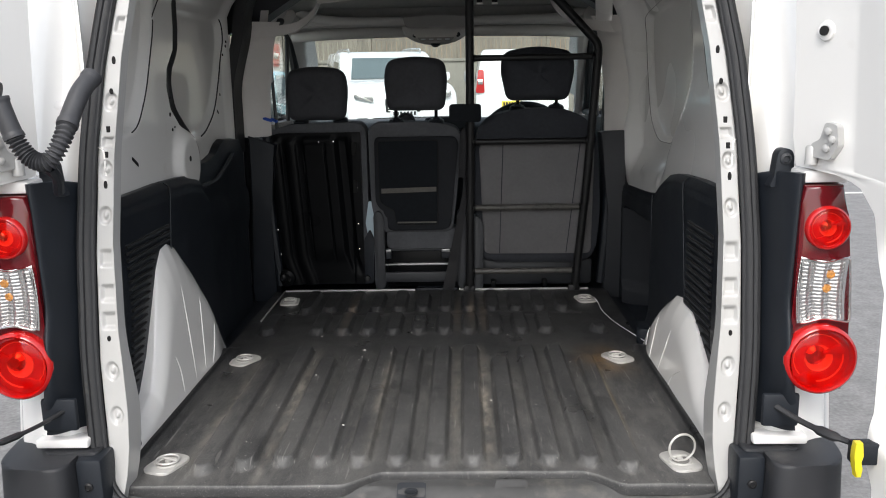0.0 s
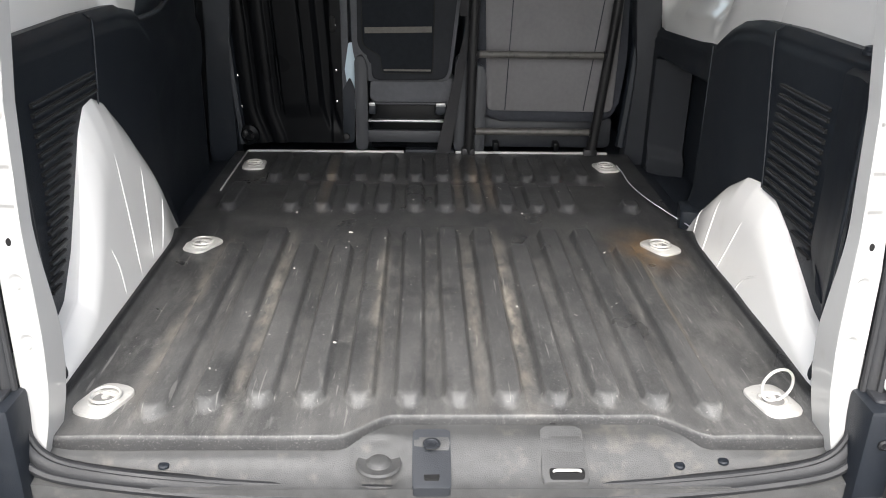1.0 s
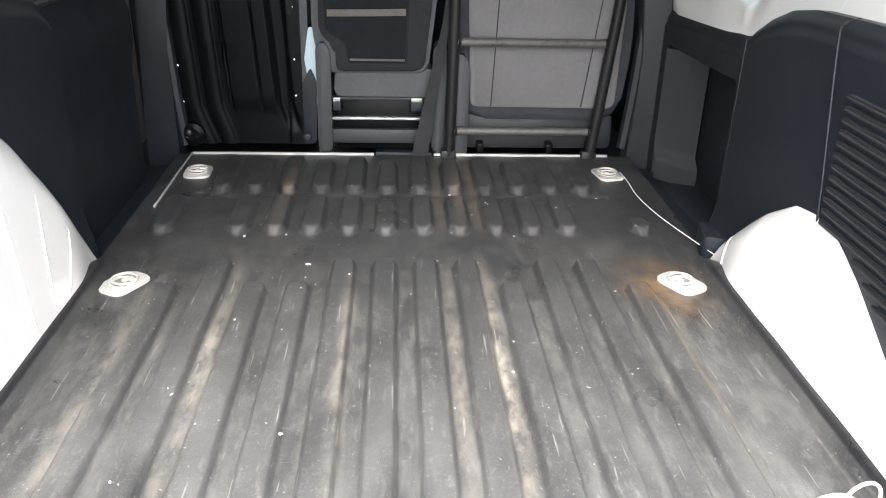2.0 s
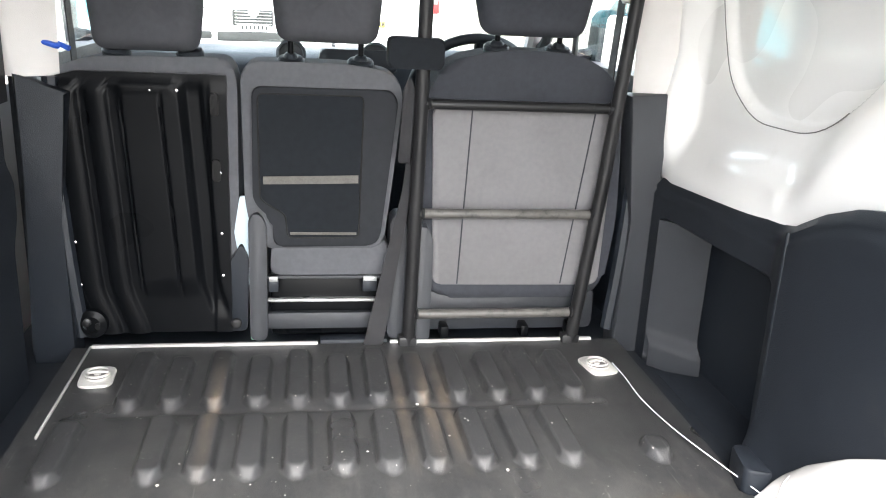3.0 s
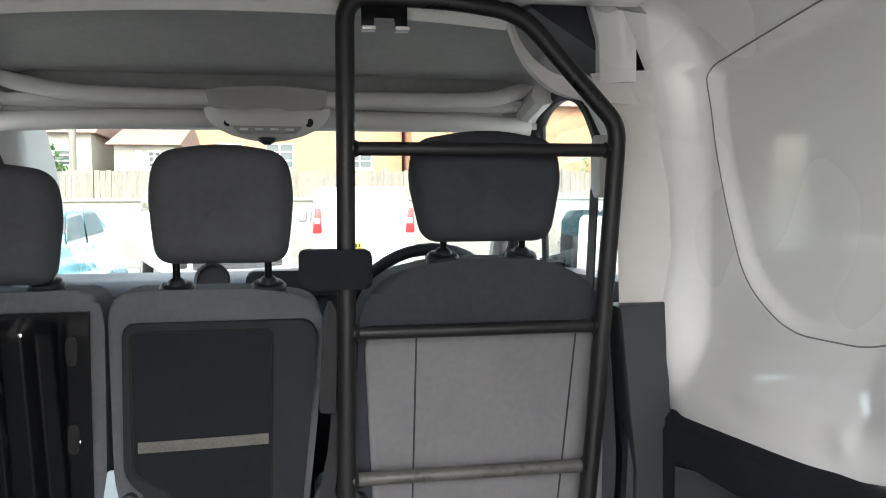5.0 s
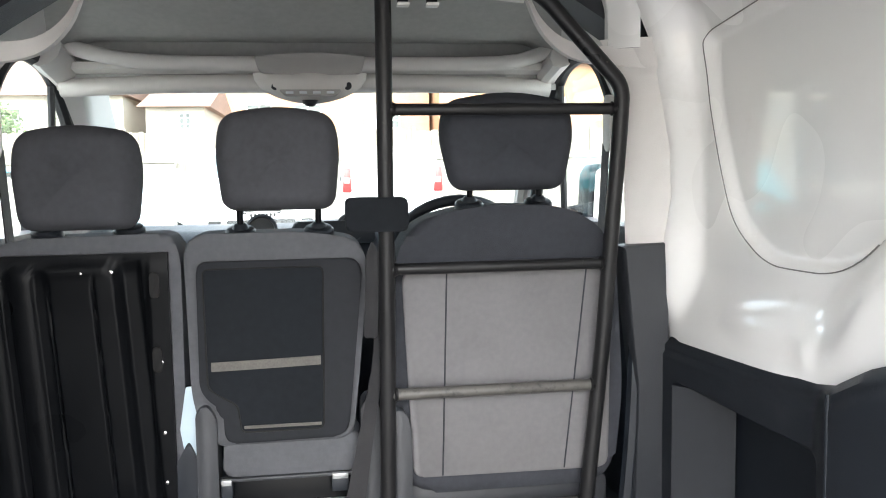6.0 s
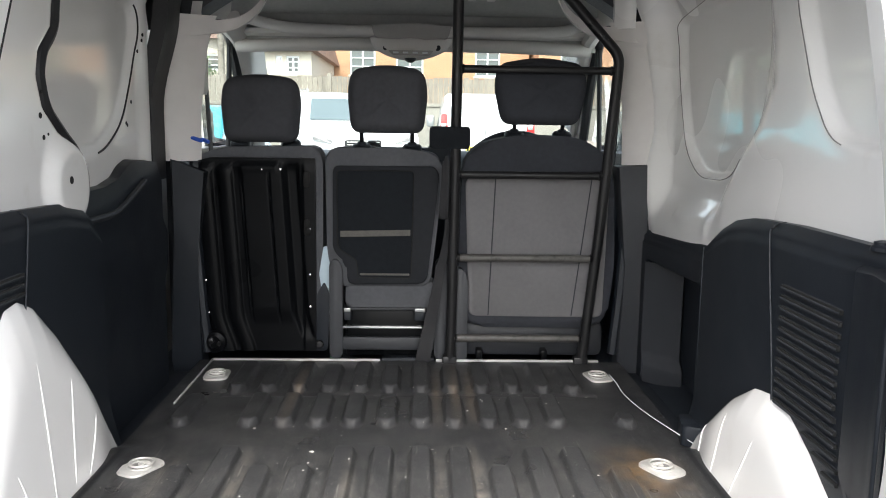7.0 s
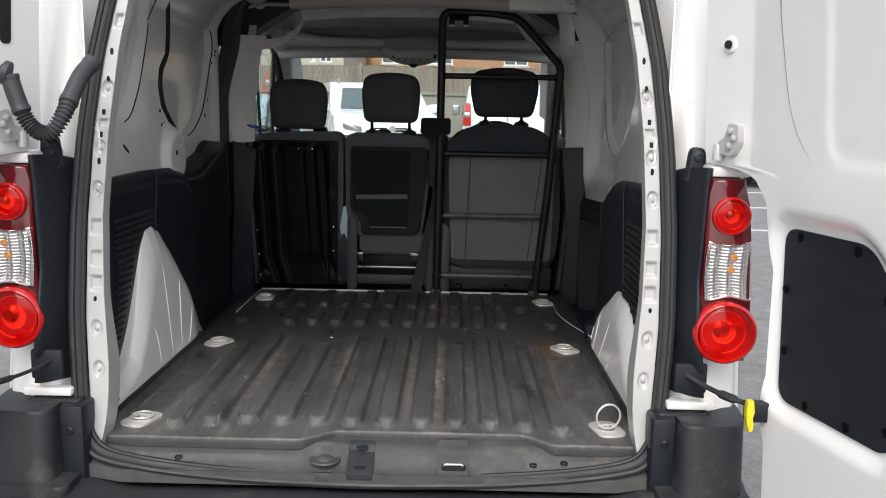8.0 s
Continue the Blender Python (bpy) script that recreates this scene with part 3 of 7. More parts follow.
# rubber door seal, all round
SEALX = [(z, x + 0.017) for z, x in OUTER]
left = [(-lerp(z, SEALX), rear_y(z) - 0.004, z) for z in np.linspace(1.12, 0.09, 16)]
right = [(-x, y, z) for x, y, z in left[::-1]]
half = [(-0.641, 0.186, 0.045), (-0.631, 0.180, 0.010), (-0.608, 0.174, -0.020), (-0.560, 0.170, -0.038), (-0.446, 0.168, -0.056), (-0.288, 0.166, -0.069), (-0.15, 0.165, -0.074)]
bottom = half + [(0, 0.165, -0.077)] + [(-x, y, z) for x, y, z in half[::-1]]
bm = B()
tube(bm, spline(left + bottom + right, 4), 0.0155, 12)
seal = setting("door_seal", bm, RUBBER, "thick black rubber seal round the rear door opening", "door seal")
bm = B()
tube(bm, [Vector(p) + Vector((0, -0.014, 0.0)) for p in spline([(x * 1.012, y, z - 0.006 * sm(0.2, 0.0, z)) for x, y, z in left + bottom + right], 4)], 0.008, 8)
part("seal_lip", bm, RUBBER, seal)
bm = B()
tube(bm, [Vector(p) + Vector((0, -0.004, 0.004)) for p in spline([(x * 0.982, y, z + 0.008 * sm(0.2, 0.0, z)) for x, y, z in left + bottom + right], 4)], 0.0055, 8)
part("seal_lip", bm, RUBBER, seal)


# ---- van: white inner side walls ----
PAN1 = rounded([(1.715, 1.02), (1.70, 0.90), (1.65, 0.765), (1.595, 0.655), (1.48, 0.589), (1.29, 0.593), (1.187, 0.634), (1.10, 0.70), (1.07, 0.85), (1.08, 1.05), (1.385, 1.053)], [0.03, 0.05, 0.05, 0.05, 0.06, 0.05, 0.05, 0.05, 0.08, 0.03, 0.03])
PAN2 = rounded([(0.90, 1.14), (0.86, 0.95), (0.775, 0.79), (0.70, 0.705), (0.62, 0.688), (0.2, 0.68), (0.2, 1.14)], 0.04)
PAN2L = PAN2
PAD = rounded([(1.58, 0.475), (1.47, 0.447), (1.34, 0.462), (1.27, 0.445), (1.265, 0.52), (1.36, 0.535), (1.45, 0.525), (1.57, 0.50)], 0.03)
C_EDGE = [(0.36, 1.30), (0.43, 1.285), (0.566, 1.222), (0.65, 1.14), (0.725, 1.05), (0.807, 0.99), (0.90, 1.0), (0.98, 1.03), (1.2, 1.05)]
ROOFX = [(1.03, 0.0), (1.07, 0.02), (1.11, 0.055), (1.14, 0.10), (1.165, 0.16)]


POST_X = [(0.40, 0.715), (0.50, 0.700), (0.60, 0.695), (0.70, 0.712), (0.80, 0.707), (0.96, 0.676), (1.02, 0.662), (1.165, 0.60)]


def wall_x(y, z, left=False):
    x = 0.757
    x -= lerp(z, ROOFX)
    if not left:
        c = sm(0.085, -0.075, y - lerp(z, C_EDGE))
        x -= 0.050 * sm(0.57, 0.42, z) * (1 - c) + 0.045 * c
        w = sm(1.70, 1.77, y)
        x += (lerp(z, POST_X) - x) * w
        x += 0.020 * sm(0.0, 0.016, inside(PAN1, y, z))
        x += 0.024 * sm(0.0, 0.018, inside(PAN2, y, z))
        x -= 0.009 * sm(-0.012, 0.045, inside(PAD, y, z))
    else:
        x -= 0.05
        x += 0.024 * sm(0.0, 0.018, inside(PAN2L, y, z))
        x -= 0.022 * sm(0.11, 0.07, math.hypot(y - 1.03, (z - 0.585) * 1.0))
    x -= 0.085 * sm(0.40, 0.30, y)
    return x


bm = B()
zs = list(np.linspace(0.36, 1.165, 110))
sheet(bm, lambda y, z: (wall_x(y, z), y, z), list(np.linspace(0.30, 1.77, 190)), zs, (0.004, 0, 0))
wall_r = setting("wall_right", bm, WHITE, "glossy white painted steel body side with pressed panels", "van wall", 55)
# grey tubes paint the shading along the pressed panels' step edges
for poly, a0, a1 in ((PAN1, 0.0, 0.62), (PAN1, 0.82, 1.0), (PAN2, 0.0, 0.6)):
    k = len(poly)
    pts = [(wall_x(y, z) - 0.0005, y, z) for y, z in poly[int(a0 * k):int(a1 * k)] + ([poly[0]] if a0 > 0.5 else [])]
    bm = B()
    tube(bm, spline(pts, 4, False), 0.0012, 6)
    part("panel_line", bm, MARK_GREY, wall_r)

EDGE_L = [(0.36, 1.06), (0.47, 1.09), (0.53, 1.125), (0.59, 1.14), (0.64, 1.12), (0.69, 1.04), (0.74, 0.975), (0.80, 0.955), (0.85, 0.97), (0.9, 1.03), (0.96, 1.045), (1.165, 1.06)]
bm = B()


def quarter_left(u, z):
    y1 = lerp(z, EDGE_L)
    y = 0.30 + (y1 - 0.30) * u
    x = wall_x(y, z, True)
    x += 0.03 * sm(0.03, 0.0, y1 - y)
    return (-x, y, z)


sheet(bm, quarter_left, list(np.linspace(0, 1, 110)), zs, (-0.004, 0, 0))
wall_l = setting("wall_left", bm, WHITE, "white painted steel rear quarter with rounded front edge", "van wall", 55)
bm = B()
k = len(PAN2L)
tube(bm, spline([(-wall_x(y, z, True) + 0.0005, y, z) for y, z in PAN2L[:int(0.6 * k)]], 4), 0.0018, 6)
part("panel_line", bm, RUBBER, wall_l)
for y, z, r in ((1.01, 0.597, 0.008), (0.945, 0.684, 0.005), (0.935, 0.726, 0.006), (0.948, 0.771, 0.004), (0.965, 0.69, 0.003)):
    bm = B()
    disc(bm, (-wall_x(y, z, True) + 0.0012, y, z), (-1, 0, 0), r, 0.004, 14)
    part("hole", bm, DARK_HOLE, wall_l)
bm = B()
bx = -wall_x(0.62, 0.615, True)
sheet(bm, lambda u, v: (bx + 0.0018, 0.645 + 0.033 * u, 0.634 - 0.019 * u + 0.004 * v), [0, 1], [-1, 1], (-0.003, 0, 0))
part("slot", bm, DARK_HOLE, wall_l)

# outer body skins, closing the van
for s in (-1, 1):
    bm = B()
    prism(bm, [(0.27, -0.25), (3.1, -0.25), (3.1, 0.55), (1.95, 0.55), (1.95, 0.60), (2.0, 1.0), (2.0, 1.17), (0.40, 1.17), (0.32, 0.65), (0.30, 0.16), (0.27, 0.1)], "x", s * 0.815, s * 0.835)
    setting("body_side", bm, WHITE, "white van outer body side", "van body")

# ---- van: roof ----
bm = B()


def roof(x, y):
    return (x, y, 1.20 + 0.015 * math.cos(x * 2.2) + 0.004 * math.cos(y * 25) - 0.10 * sm(0.68, 0.83, abs(x)))


sheet(bm, roof, list(np.linspace(-0.82, 0.82, 48)), list(np.linspace(0.38, 2.7, 120)), (0, 0, 0.006))
setting("ceiling", bm, WHITE, "ribbed white painted steel van roof", "van roof")
bm = B()
for y0, y1, x0, x1, z0 in ((1.60, 1.70, 0.372, 0.62, 1.112), (0.95, 1.03, -0.62, 0.62, 1.135)):
    box(bm, x0, x1, y0, y1, z0, 1.182, 0.008)
setting("roof_beam", bm, WHITE, "white steel roof crossbeams", "roof beam")
bm = B()
box(bm, -0.6, 0.6, 0.33, 0.40, 1.10, 1.20, 0.01)
setting("rear_header", bm, WHITE, "white steel rear roof header", "roof beam")
for s in (-1, 1):
    bm = B()
    tube(bm, spline([(s * 0.60, 0.36, 1.13), (s * 0.605, 0.9, 1.165), (s * 0.605, 1.6, 1.165), (s * 0.60, 1.8, 1.15)], 8), 0.03, 10)
    setting("roof_rail", bm, WHITE, "white steel roof side rail", "roof rail")

# ---- black lower side trims ----
TOP_R = [(0.30, 0.55), (0.75, 0.548), (0.93, 0.54), (1.02, 0.525), (1.10, 0.495), (1.18, 0.452), (1.25, 0.437), (1.40, 0.428), (1.76, 0.408)]
TOP_L = [(0.30, 0.552), (0.75, 0.556), (0.95, 0.55), (1.06, 0.53), (1.12, 0.49)]
NICHE = rounded([(1.21, 0.350), (1.71, 0.335), (1.71, -0.04), (1.185, -0.04)], 0.03)


def trim_face(y, z, left):
    x = 0.672
    if not left:
        x += 0.022 * sm(1.16, 1.24, y)
        x += 0.09 * sm(0.0, 0.03, inside(NICHE, y, z))
    x -= 0.02 * sm(0.10, -0.02, z) * (1 - sm(1.2, 1.3, y))
    return x


ARCH_BACK_L = [(0.05, 0.38), (0.10, 0.47), (0.17, 0.53), (0.255, 0.58), (0.36, 0.64), (0.405, 0.68), (0.412, 0.9)]
ARCH_BACK_R = [(0.05, 0.32), (0.10, 0.45), (0.148, 0.53), (0.19, 0.60), (0.228, 0.68), (0.24, 0.9)]


def side_trim(s, top, y1, left):
    th = thing("side_trim", "black grained plastic lower side trim with louvred vent", "side trim", (s * 0.68, 0.8, 0), "side trims")
    bm = B()

    def f(y, v):
        zt = lerp(y, top)
        if v <= 1:
            zb = lerp(y, [(0.30, 0.045), (0.45, 0.06), (0.60, 0.0), (0.70, -0.045)])
            z = zb + (zt - 0.012 - zb) * v
            x = trim_face(y, z, left)
            if v > 0.97:
                x += 0.004
        else:
            w = v - 1
            x = trim_face(y, zt, left) + 0.012 + (0.76 - 0.672) * w
            z = zt + 0.004 * (1 - w)
        x -= 0.055 * sm(0.40, 0.30, y)
        return (s * x, y, z)

    sheet(bm, f, list(np.linspace(0.30, y1, 120)), list(np.linspace(0, 1, 70)) + [1.05, 1.25, 1.6, 2.0], (s * 0.003, 0, -0.002))
    body = part("body", bm, BLACK, th, "", 40)
    # louvre highlights painted by lighter plastic, shaded gaps by black strips behind
    y0, ya = (0.528, 0.735) if not left else (0.47, 0.745)
    zt, zb = (0.446, 0.085) if not left else (0.452, 0.07)
    n = 20 if not left else 24
    for i in range(n):
        z = zt - (zt - zb) * i / (n - 1)
        yb = min(ya, lerp(z, ARCH_BACK_L if left else ARCH_BACK_R) - 0.04)
        yf = y0 - 0.25 * max(0, 0.30 - z)
        if yb - yf < 0.03:
            continue
        bm = B()
        box(bm, s * 0.6655 if s > 0 else -0.6705, 0.6705 if s > 0 else -0.6655, yf - 0.002, yb + 0.002, z - 0.0050, z + 0.0015)
        part("vent_shade", bm, DARK_HOLE, body)
        bm = B()
        sheet(bm, lambda y, v: (s * (trim_face(y, z, left) - 0.0042 + 0.0034 * v), y, z + 0.0028 * v), list(np.linspace(yf, yb, 3)), [-1, 0, 1], (0, 0, -0.0030))
        part("louvre", bm, BLACK_GREY, th)
    bm = B()
    yc = 0.80 if not left else 0.77
    tube(bm, spline([(s * 0.700, yc + 0.012, lerp(yc, top) + 0.003), (s * 0.676, yc + 0.010, lerp(yc, top) - 0.006), (s * 0.6695, yc + 0.006, lerp(yc, top) - 0.04), (s * 0.6695, yc - 0.05, 0.24), (s * 0.664, yc - 0.08, 0.05)], 5), 0.0022, 6)
    part("crease", bm, BLACK, th)
    if not left:
        bm = B()
        tube(bm, [(s * (trim_face(1.165, 0.2, False)), 1.165, lerp(1.165, top) - 0.01), (s * 0.676, 1.165, 0.0)], 0.003, 6)
        part("crease", bm, BLACK, th)
        bm = B()
        lathe(bm, (s * 0.690, 0.47, lerp(0.47, top)), (0, 0, 1), [(0.017, 0), (0.017, 0.005), (0.013, 0.009), (0.013, 0.013), (0.005, 0.015)], 16)
        part("clip", bm, BLACK, th)
        # boxed rear end with a sloped top
        bm = B()
        prism(bm, rounded([(0.690, 0.495), (0.660, 0.486), (0.650, 0.420), (0.640, 0.372), (0.628, 0.340), (0.690, 0.320)], [0.004, 0.006, 0.01, 0.01, 0.006, 0.004]), "z", 0.15, 0.522, 0.007, 3)
        for v in bm.verts:
            if v.co.z > 0.4:
                v.co.z += 0.020 * sm(0.64, 0.69, v.co.x) - 0.012 * sm(0.40, 0.49, v.co.y)
            elif v.co.z < 0.2:
                v.co.z += 0.06 * sm(0.40, 0.49, v.co.y)
        part("rear_cap", bm, BLACK, th, "", 40)
    return th


trim_r = side_trim(1, TOP_R, 1.76, False)
bm = B()
sheet(bm, lambda v, u: (0.688 + 0.085 * u, 1.700 - 0.100 * u - 0.030 * sm(0.055, 0.02, v), v), list(np.linspace(-0.03, 0.325, 40)), list(np.linspace(0, 1, 10)), (0.01, 0.02, 0))
part("niche_wall", bm, BLACK_GREY, trim_r, "grey-black slanted wall inside the niche", 60)
bm = B()
prism(bm, rounded([(0.622, 1.09), (0.668, 1.07), (0.675, 1.16), (0.64, 1.175)], 0.012), "z", 0.0, 0.05, 0.008)
part("corner_flap", bm, BLACK, trim_r)
side_trim(-1, TOP_L, 1.12, True)


# ---- white wheel arches ----
def wheel_arch(s, peak):
    th = thing("wheel_arch", "white painted steel inner wheel arch with pressed ribs", "wheel arch", (s * 0.66, 0.75, 0), "wheel arches", "structure")
    front, back = 1.10, 0.20
    OUT = [(0.20, 0.05), (0.30, 0.062), (0.40, 0.075), (0.47, 0.10), (0.53, 0.17), (0.58, 0.255), (0.64, 0.36), (0.68, 0.405), (0.725, 0.412), (0.78, 0.385), (0.85, 0.318), (0.95, 0.195), (1.03, 0.08), (1.075, 0.0), (1.10, -0.05)]
    if s > 0:
        OUT = [(0.20, 0.04), (0.30, 0.055), (0.37, 0.074), (0.45, 0.10), (0.53, 0.148), (0.60, 0.19), (0.68, 0.228), (0.76, 0.24), (0.83, 0.226), (0.91, 0.178), (1.0, 0.112), (1.05, 0.065), (1.085, 0.0), (1.10, -0.05)]

    def f(y, v):
        zt = lerp(y, OUT)
        inner = 0.612 + 0.008 * sm(0.32, 0.22, y) + 0.025 * sm(0.9, 1.08, y)
        z = -0.04 + (zt + 0.04) * min(1.0, v / 0.82)
        lean = 0.038 * (z / max(0.1, peak))
        x = inner + lean
        # the face rolls over smoothly on to the tyre side
        q = max(0.0, (v - 0.55) / 0.45)
        x += 0.085 * q ** 2.4
        z -= 0.010 * max(0.0, (v - 0.82) / 0.18) ** 2
        return (s * x, y, z)

    def on_face(y, z):
        v = 0.82 * (z + 0.04) / (lerp(y, OUT) + 0.04)
        p = f(y, min(1.0, v))
        return (p[0] + s * 0.0007, p[1], p[2])

    bm = B()
    sheet(bm, f, list(np.linspace(back, front, 150)), list(np.linspace(0, 1, 60)), (s * 0.003, 0, 0))
    part("arch_panel", bm, WHITE, th, "", 50)
    ribs = [[(0.718, 0.30), (0.717, 0.17), (0.712, 0.035)], [(0.838, 0.235), (0.815, 0.14), (0.793, 0.04)], [(0.925, 0.135), (0.895, 0.085), (0.855, 0.032)], [(0.598, 0.145), (0.614, 0.10), (0.616, 0.04)]]
    if s > 0:
        ribs = [[(1.012, 0.085), (1.005, 0.05), (0.995, 0.01)], [(0.882, 0.155), (0.885, 0.08), (0.887, 0.015)], [(0.741, 0.155), (0.764, 0.09), (0.79, 0.02)], [(0.60, 0.095), (0.655, 0.06), (0.68, 0.01)]]
    for rib in ribs:
        bm = B()
        tube(bm, [on_face(p.x, p.y) for p in spline([(a, b, 0) for a, b in rib], 6)], lambda t: 0.0008 + 0.0019 * math.sin(math.pi * min(1, max(0, t))) ** 0.4, 8)
        part("pressed_rib", bm, WHITE, th)
    return th


wheel_arch(1, 0.24)
wheel_arch(-1, 0.412)


# ---- tie-down rings ----
def tie_down(x, y, turn, up):
    th = thing("tie_down", "galvanised tie-down plate with wire ring" + (" standing up" if up else " folded flat"), "tie-down ring", (x, y, 0.006), "tie-downs on the floor")
    bm = B()
    out = rounded([(-0.034, -0.047), (0.034, -0.047), (0.034, 0.047), (-0.034, 0.047)], 0.024, 5)
    c, q = math.cos(turn), math.sin(turn)
    prism(bm, [(x + a * c - b * q, y + a * q + b * c) for a, b in out], "z", -0.003, 0.0055, 0.0018)
    plate = part("plate", bm, STEEL, th)
    bm = B()
    lathe(bm, (x, y, 0.0045), (0, 0, 1), [(0.026, 0), (0.026, 0.002), (0.0235, 0.0034), (0.0205, 0.0022), (0.019, 0.0012), (0.006, 0.0011)], 24)
    part("cup", bm, STEEL, th)
    bm = B()
    lathe(bm, (x, y, 0.0050), (0, 0, 1), [(0.0185, 0), (0.0185, 0.0012), (0.010, 0.0016), (0.003, 0.0016)], 20)
    part("recess", bm, MARK_GREY, th, "dark grey dished recess")
    bm = B()
    lathe(bm, (x - 0.004 * q, y + 0.004 * c, 0.0062), (0, 0, 1), [(0.0065, 0), (0.0065, 0.003), (0.003, 0.0042)], 10)
    part("bolt", bm, STEEL, th)
    bm = B()
    tube(bm, [(x + a * c - 0.012 * q, y + a * q + 0.012 * c, 0.0085) for a in (-0.020, -0.012, 0.0, 0.012, 0.020)], lambda t: 0.0042 - 0.0022 * abs(2 * t - 1), 8)
    part("bar", bm, STEEL, th, "steel bar holding the ring")
    bm = B()
    pts = []
    for i in range(24):
        g = 2 * math.pi * i / 24
        a, b = 0.024 * math.cos(g), 0.024 * math.sin(g)
        if up:
            a, b, h = 0.03 * math.cos(g), -0.004, 0.034 + 0.03 * math.sin(g)
        else:
            h = 0.0095
            b += 0.004
        pts.append((x + a * c - b * q, y + a * q + b * c, h + 0.002))
    tube(bm, pts, 0.0026, 6, True)
    part("ring", bm, STEEL, th, "bright wire ring")
    return th


for x, y, turn, up in ((-0.555, 0.30, -0.35, False), (0.555, 0.30, 0.25, True), (-0.557, 0.964, -0.5, False), (0.542, 0.964, 0.5, False), (-0.552, 1.605, 0.05, False), (0.54, 1.605, 0.2, False)):
    tie_down(x, y, turn, up)

# crumbs and grit scattered over the mat
rng = random.Random(21)
bm = B()
for i in range(95):
    x, y = rng.uniform(-0.50, 0.48), rng.uniform(0.28, 1.70)
    if rng.random() < 0.4:
        x, y = rng.gauss(0.1, 0.2), rng.uniform(0.95, 1.5)
    r = rng.uniform(0.0009, 0.0022) * (1.8 if rng.random() < 0.08 else 1)
    made = bmesh.ops.create_icosphere(bm, subdivisions=1, radius=r)["verts"]
    a, b = rng.uniform(0.6, 2.2), rng.uniform(0, 3.14)
    for v in made:
        q = Matrix.Rotation(b, 3, "Z") @ Vector((v.co.x * a, v.co.y, v.co.z * 0.6))
        v.co = q * rng.uniform(0.8, 1.2) + Vector((x, y, floor_z(x, y) + 0.0006))
tagged(part("grit", bm, GRIT, None, "", 10), "pale crumbs and grit scattered on the black mat", "grit", "", "stuff")

# loose wires at the mat's edges
bm = B()
tube(bm, spline([(0.572, 1.60, 0.012), (0.574, 1.52, 0.012), (0.572, 1.42, 0.012), (0.588, 1.30, 0.012), (0.615, 1.18, 0.014), (0.64, 1.06, 0.02)], 8), 0.0011, 6)
tagged(part("loose_wire", bm, PAPER), "thin white wire lying along the mat edge", "wire")
bm = B()
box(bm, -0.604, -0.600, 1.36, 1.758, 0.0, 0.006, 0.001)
tagged(part("floor_lip", bm, WHITE_DIMMED), "thin white painted edge of the floor panel", "floor edge", "", "structure")


# ---- door strikers and sill hardware ----
th = thing("lock_striker", "black steel striker plate with hole on the sill", "lock striker", (-0.018, 0.17, -0.045))
bm = B()
prism(bm, rounded([(-0.048, 0.146), (0.012, 0.146), (0.012, 0.240), (-0.048, 0.240)], 0.006), "z", -0.034, -0.018, 0.002)
for v in bm.verts:
    v.co.z += sill_z(v.co.x, v.co.y) + 0.022
part("plate", bm, BLACK_GREY, th)
bm = B()
lathe(bm, (-0.018, 0.210, -0.018), (0, 0, 1), [(0.014, 0), (0.014, 0.002), (0.010, 0.0025), (0.008, 0.001)], 18)
part("bolt", bm, BLACK_GREY, th)
bm = B()
prism(bm, rounded([(-0.03, 0.158), (-0.006, 0.158), (-0.006, 0.176), (-0.03, 0.176)], 0.004), "z", -0.056, -0.0435)
part("hole", bm, DARK_HOLE, th)
th = thing("lock_striker", "grey plate with bright steel striker bar on the sill", "lock striker", (0.19, 0.18, -0.045))
bm = B()
prism(bm, rounded([(0.152, 0.156), (0.226, 0.156), (0.222, 0.246), (0.156, 0.246)], 0.008), "z", -0.034, -0.016, 0.003)
for v in bm.verts:
    v.co.z += sill_z(v.co.x, v.co.y) + 0.022
part("plate", bm, SILL, th)
bm = B()
prism(bm, rounded([(0.164, 0.160), (0.218, 0.160), (0.218, 0.178), (0.164, 0.178)], 0.006), "z", -0.054, -0.0395)
part("slot", bm, DARK_HOLE, th)
bm = B()
tube(bm, bend([(0.170, 0.172, -0.052), (0.170, 0.168, -0.036), (0.212, 0.168, -0.036), (0.212, 0.172, -0.052)], 0.006), 0.0024, 8)
part("striker_bar", bm, STEEL, th)
bm = B()
lathe(bm, (-0.10, 0.190, -0.040), (0, 0, 1), [(0.036, 0), (0.034, 0.004), (0.020, 0.002), (0.016, 0.006), (0.012, 0.008), (0.004, 0.009)], 22)
th = tagged(part("sill_fastener", bm, SILL), "round dusty recessed fastener on the sill", "fastener")
for x, y in ((-0.43, 0.185), (0.37, 0.185), (0.44, 0.19)):
    bm = B()
    lathe(bm, (x, y, sill_z(x, y) - 0.002), (0, 0, 1), [(0.009, 0), (0.009, 0.003), (0.007, 0.005), (0.002, 0.0055)], 12)
    tagged(part("sill_clip", bm, BLACK), "small black round trim clip on the sill", "clip", "sill clips")

# ---- bumper ----
th = thing("bumper", "black grained plastic rear bumper with step", "bumper", (0, 0.0, GROUND))
bm = B()
STEP = [(0.20, -0.105), (0.150, -0.100), (0.128, -0.096), (0.110, -0.101), (0.02, -0.108), (-0.02, -0.118), (-0.045, -0.140), (-0.058, -0.19), (-0.06, -0.44)]


def bumper_step(x, v):
    y, z = STEP[v]
    k = sm(0.50, 0.66, abs(x))
    return (x, y + 0.30 * max(0, abs(x) - 0.60) ** 1.6, z + 0.030 * k * sm(8, 3, v))


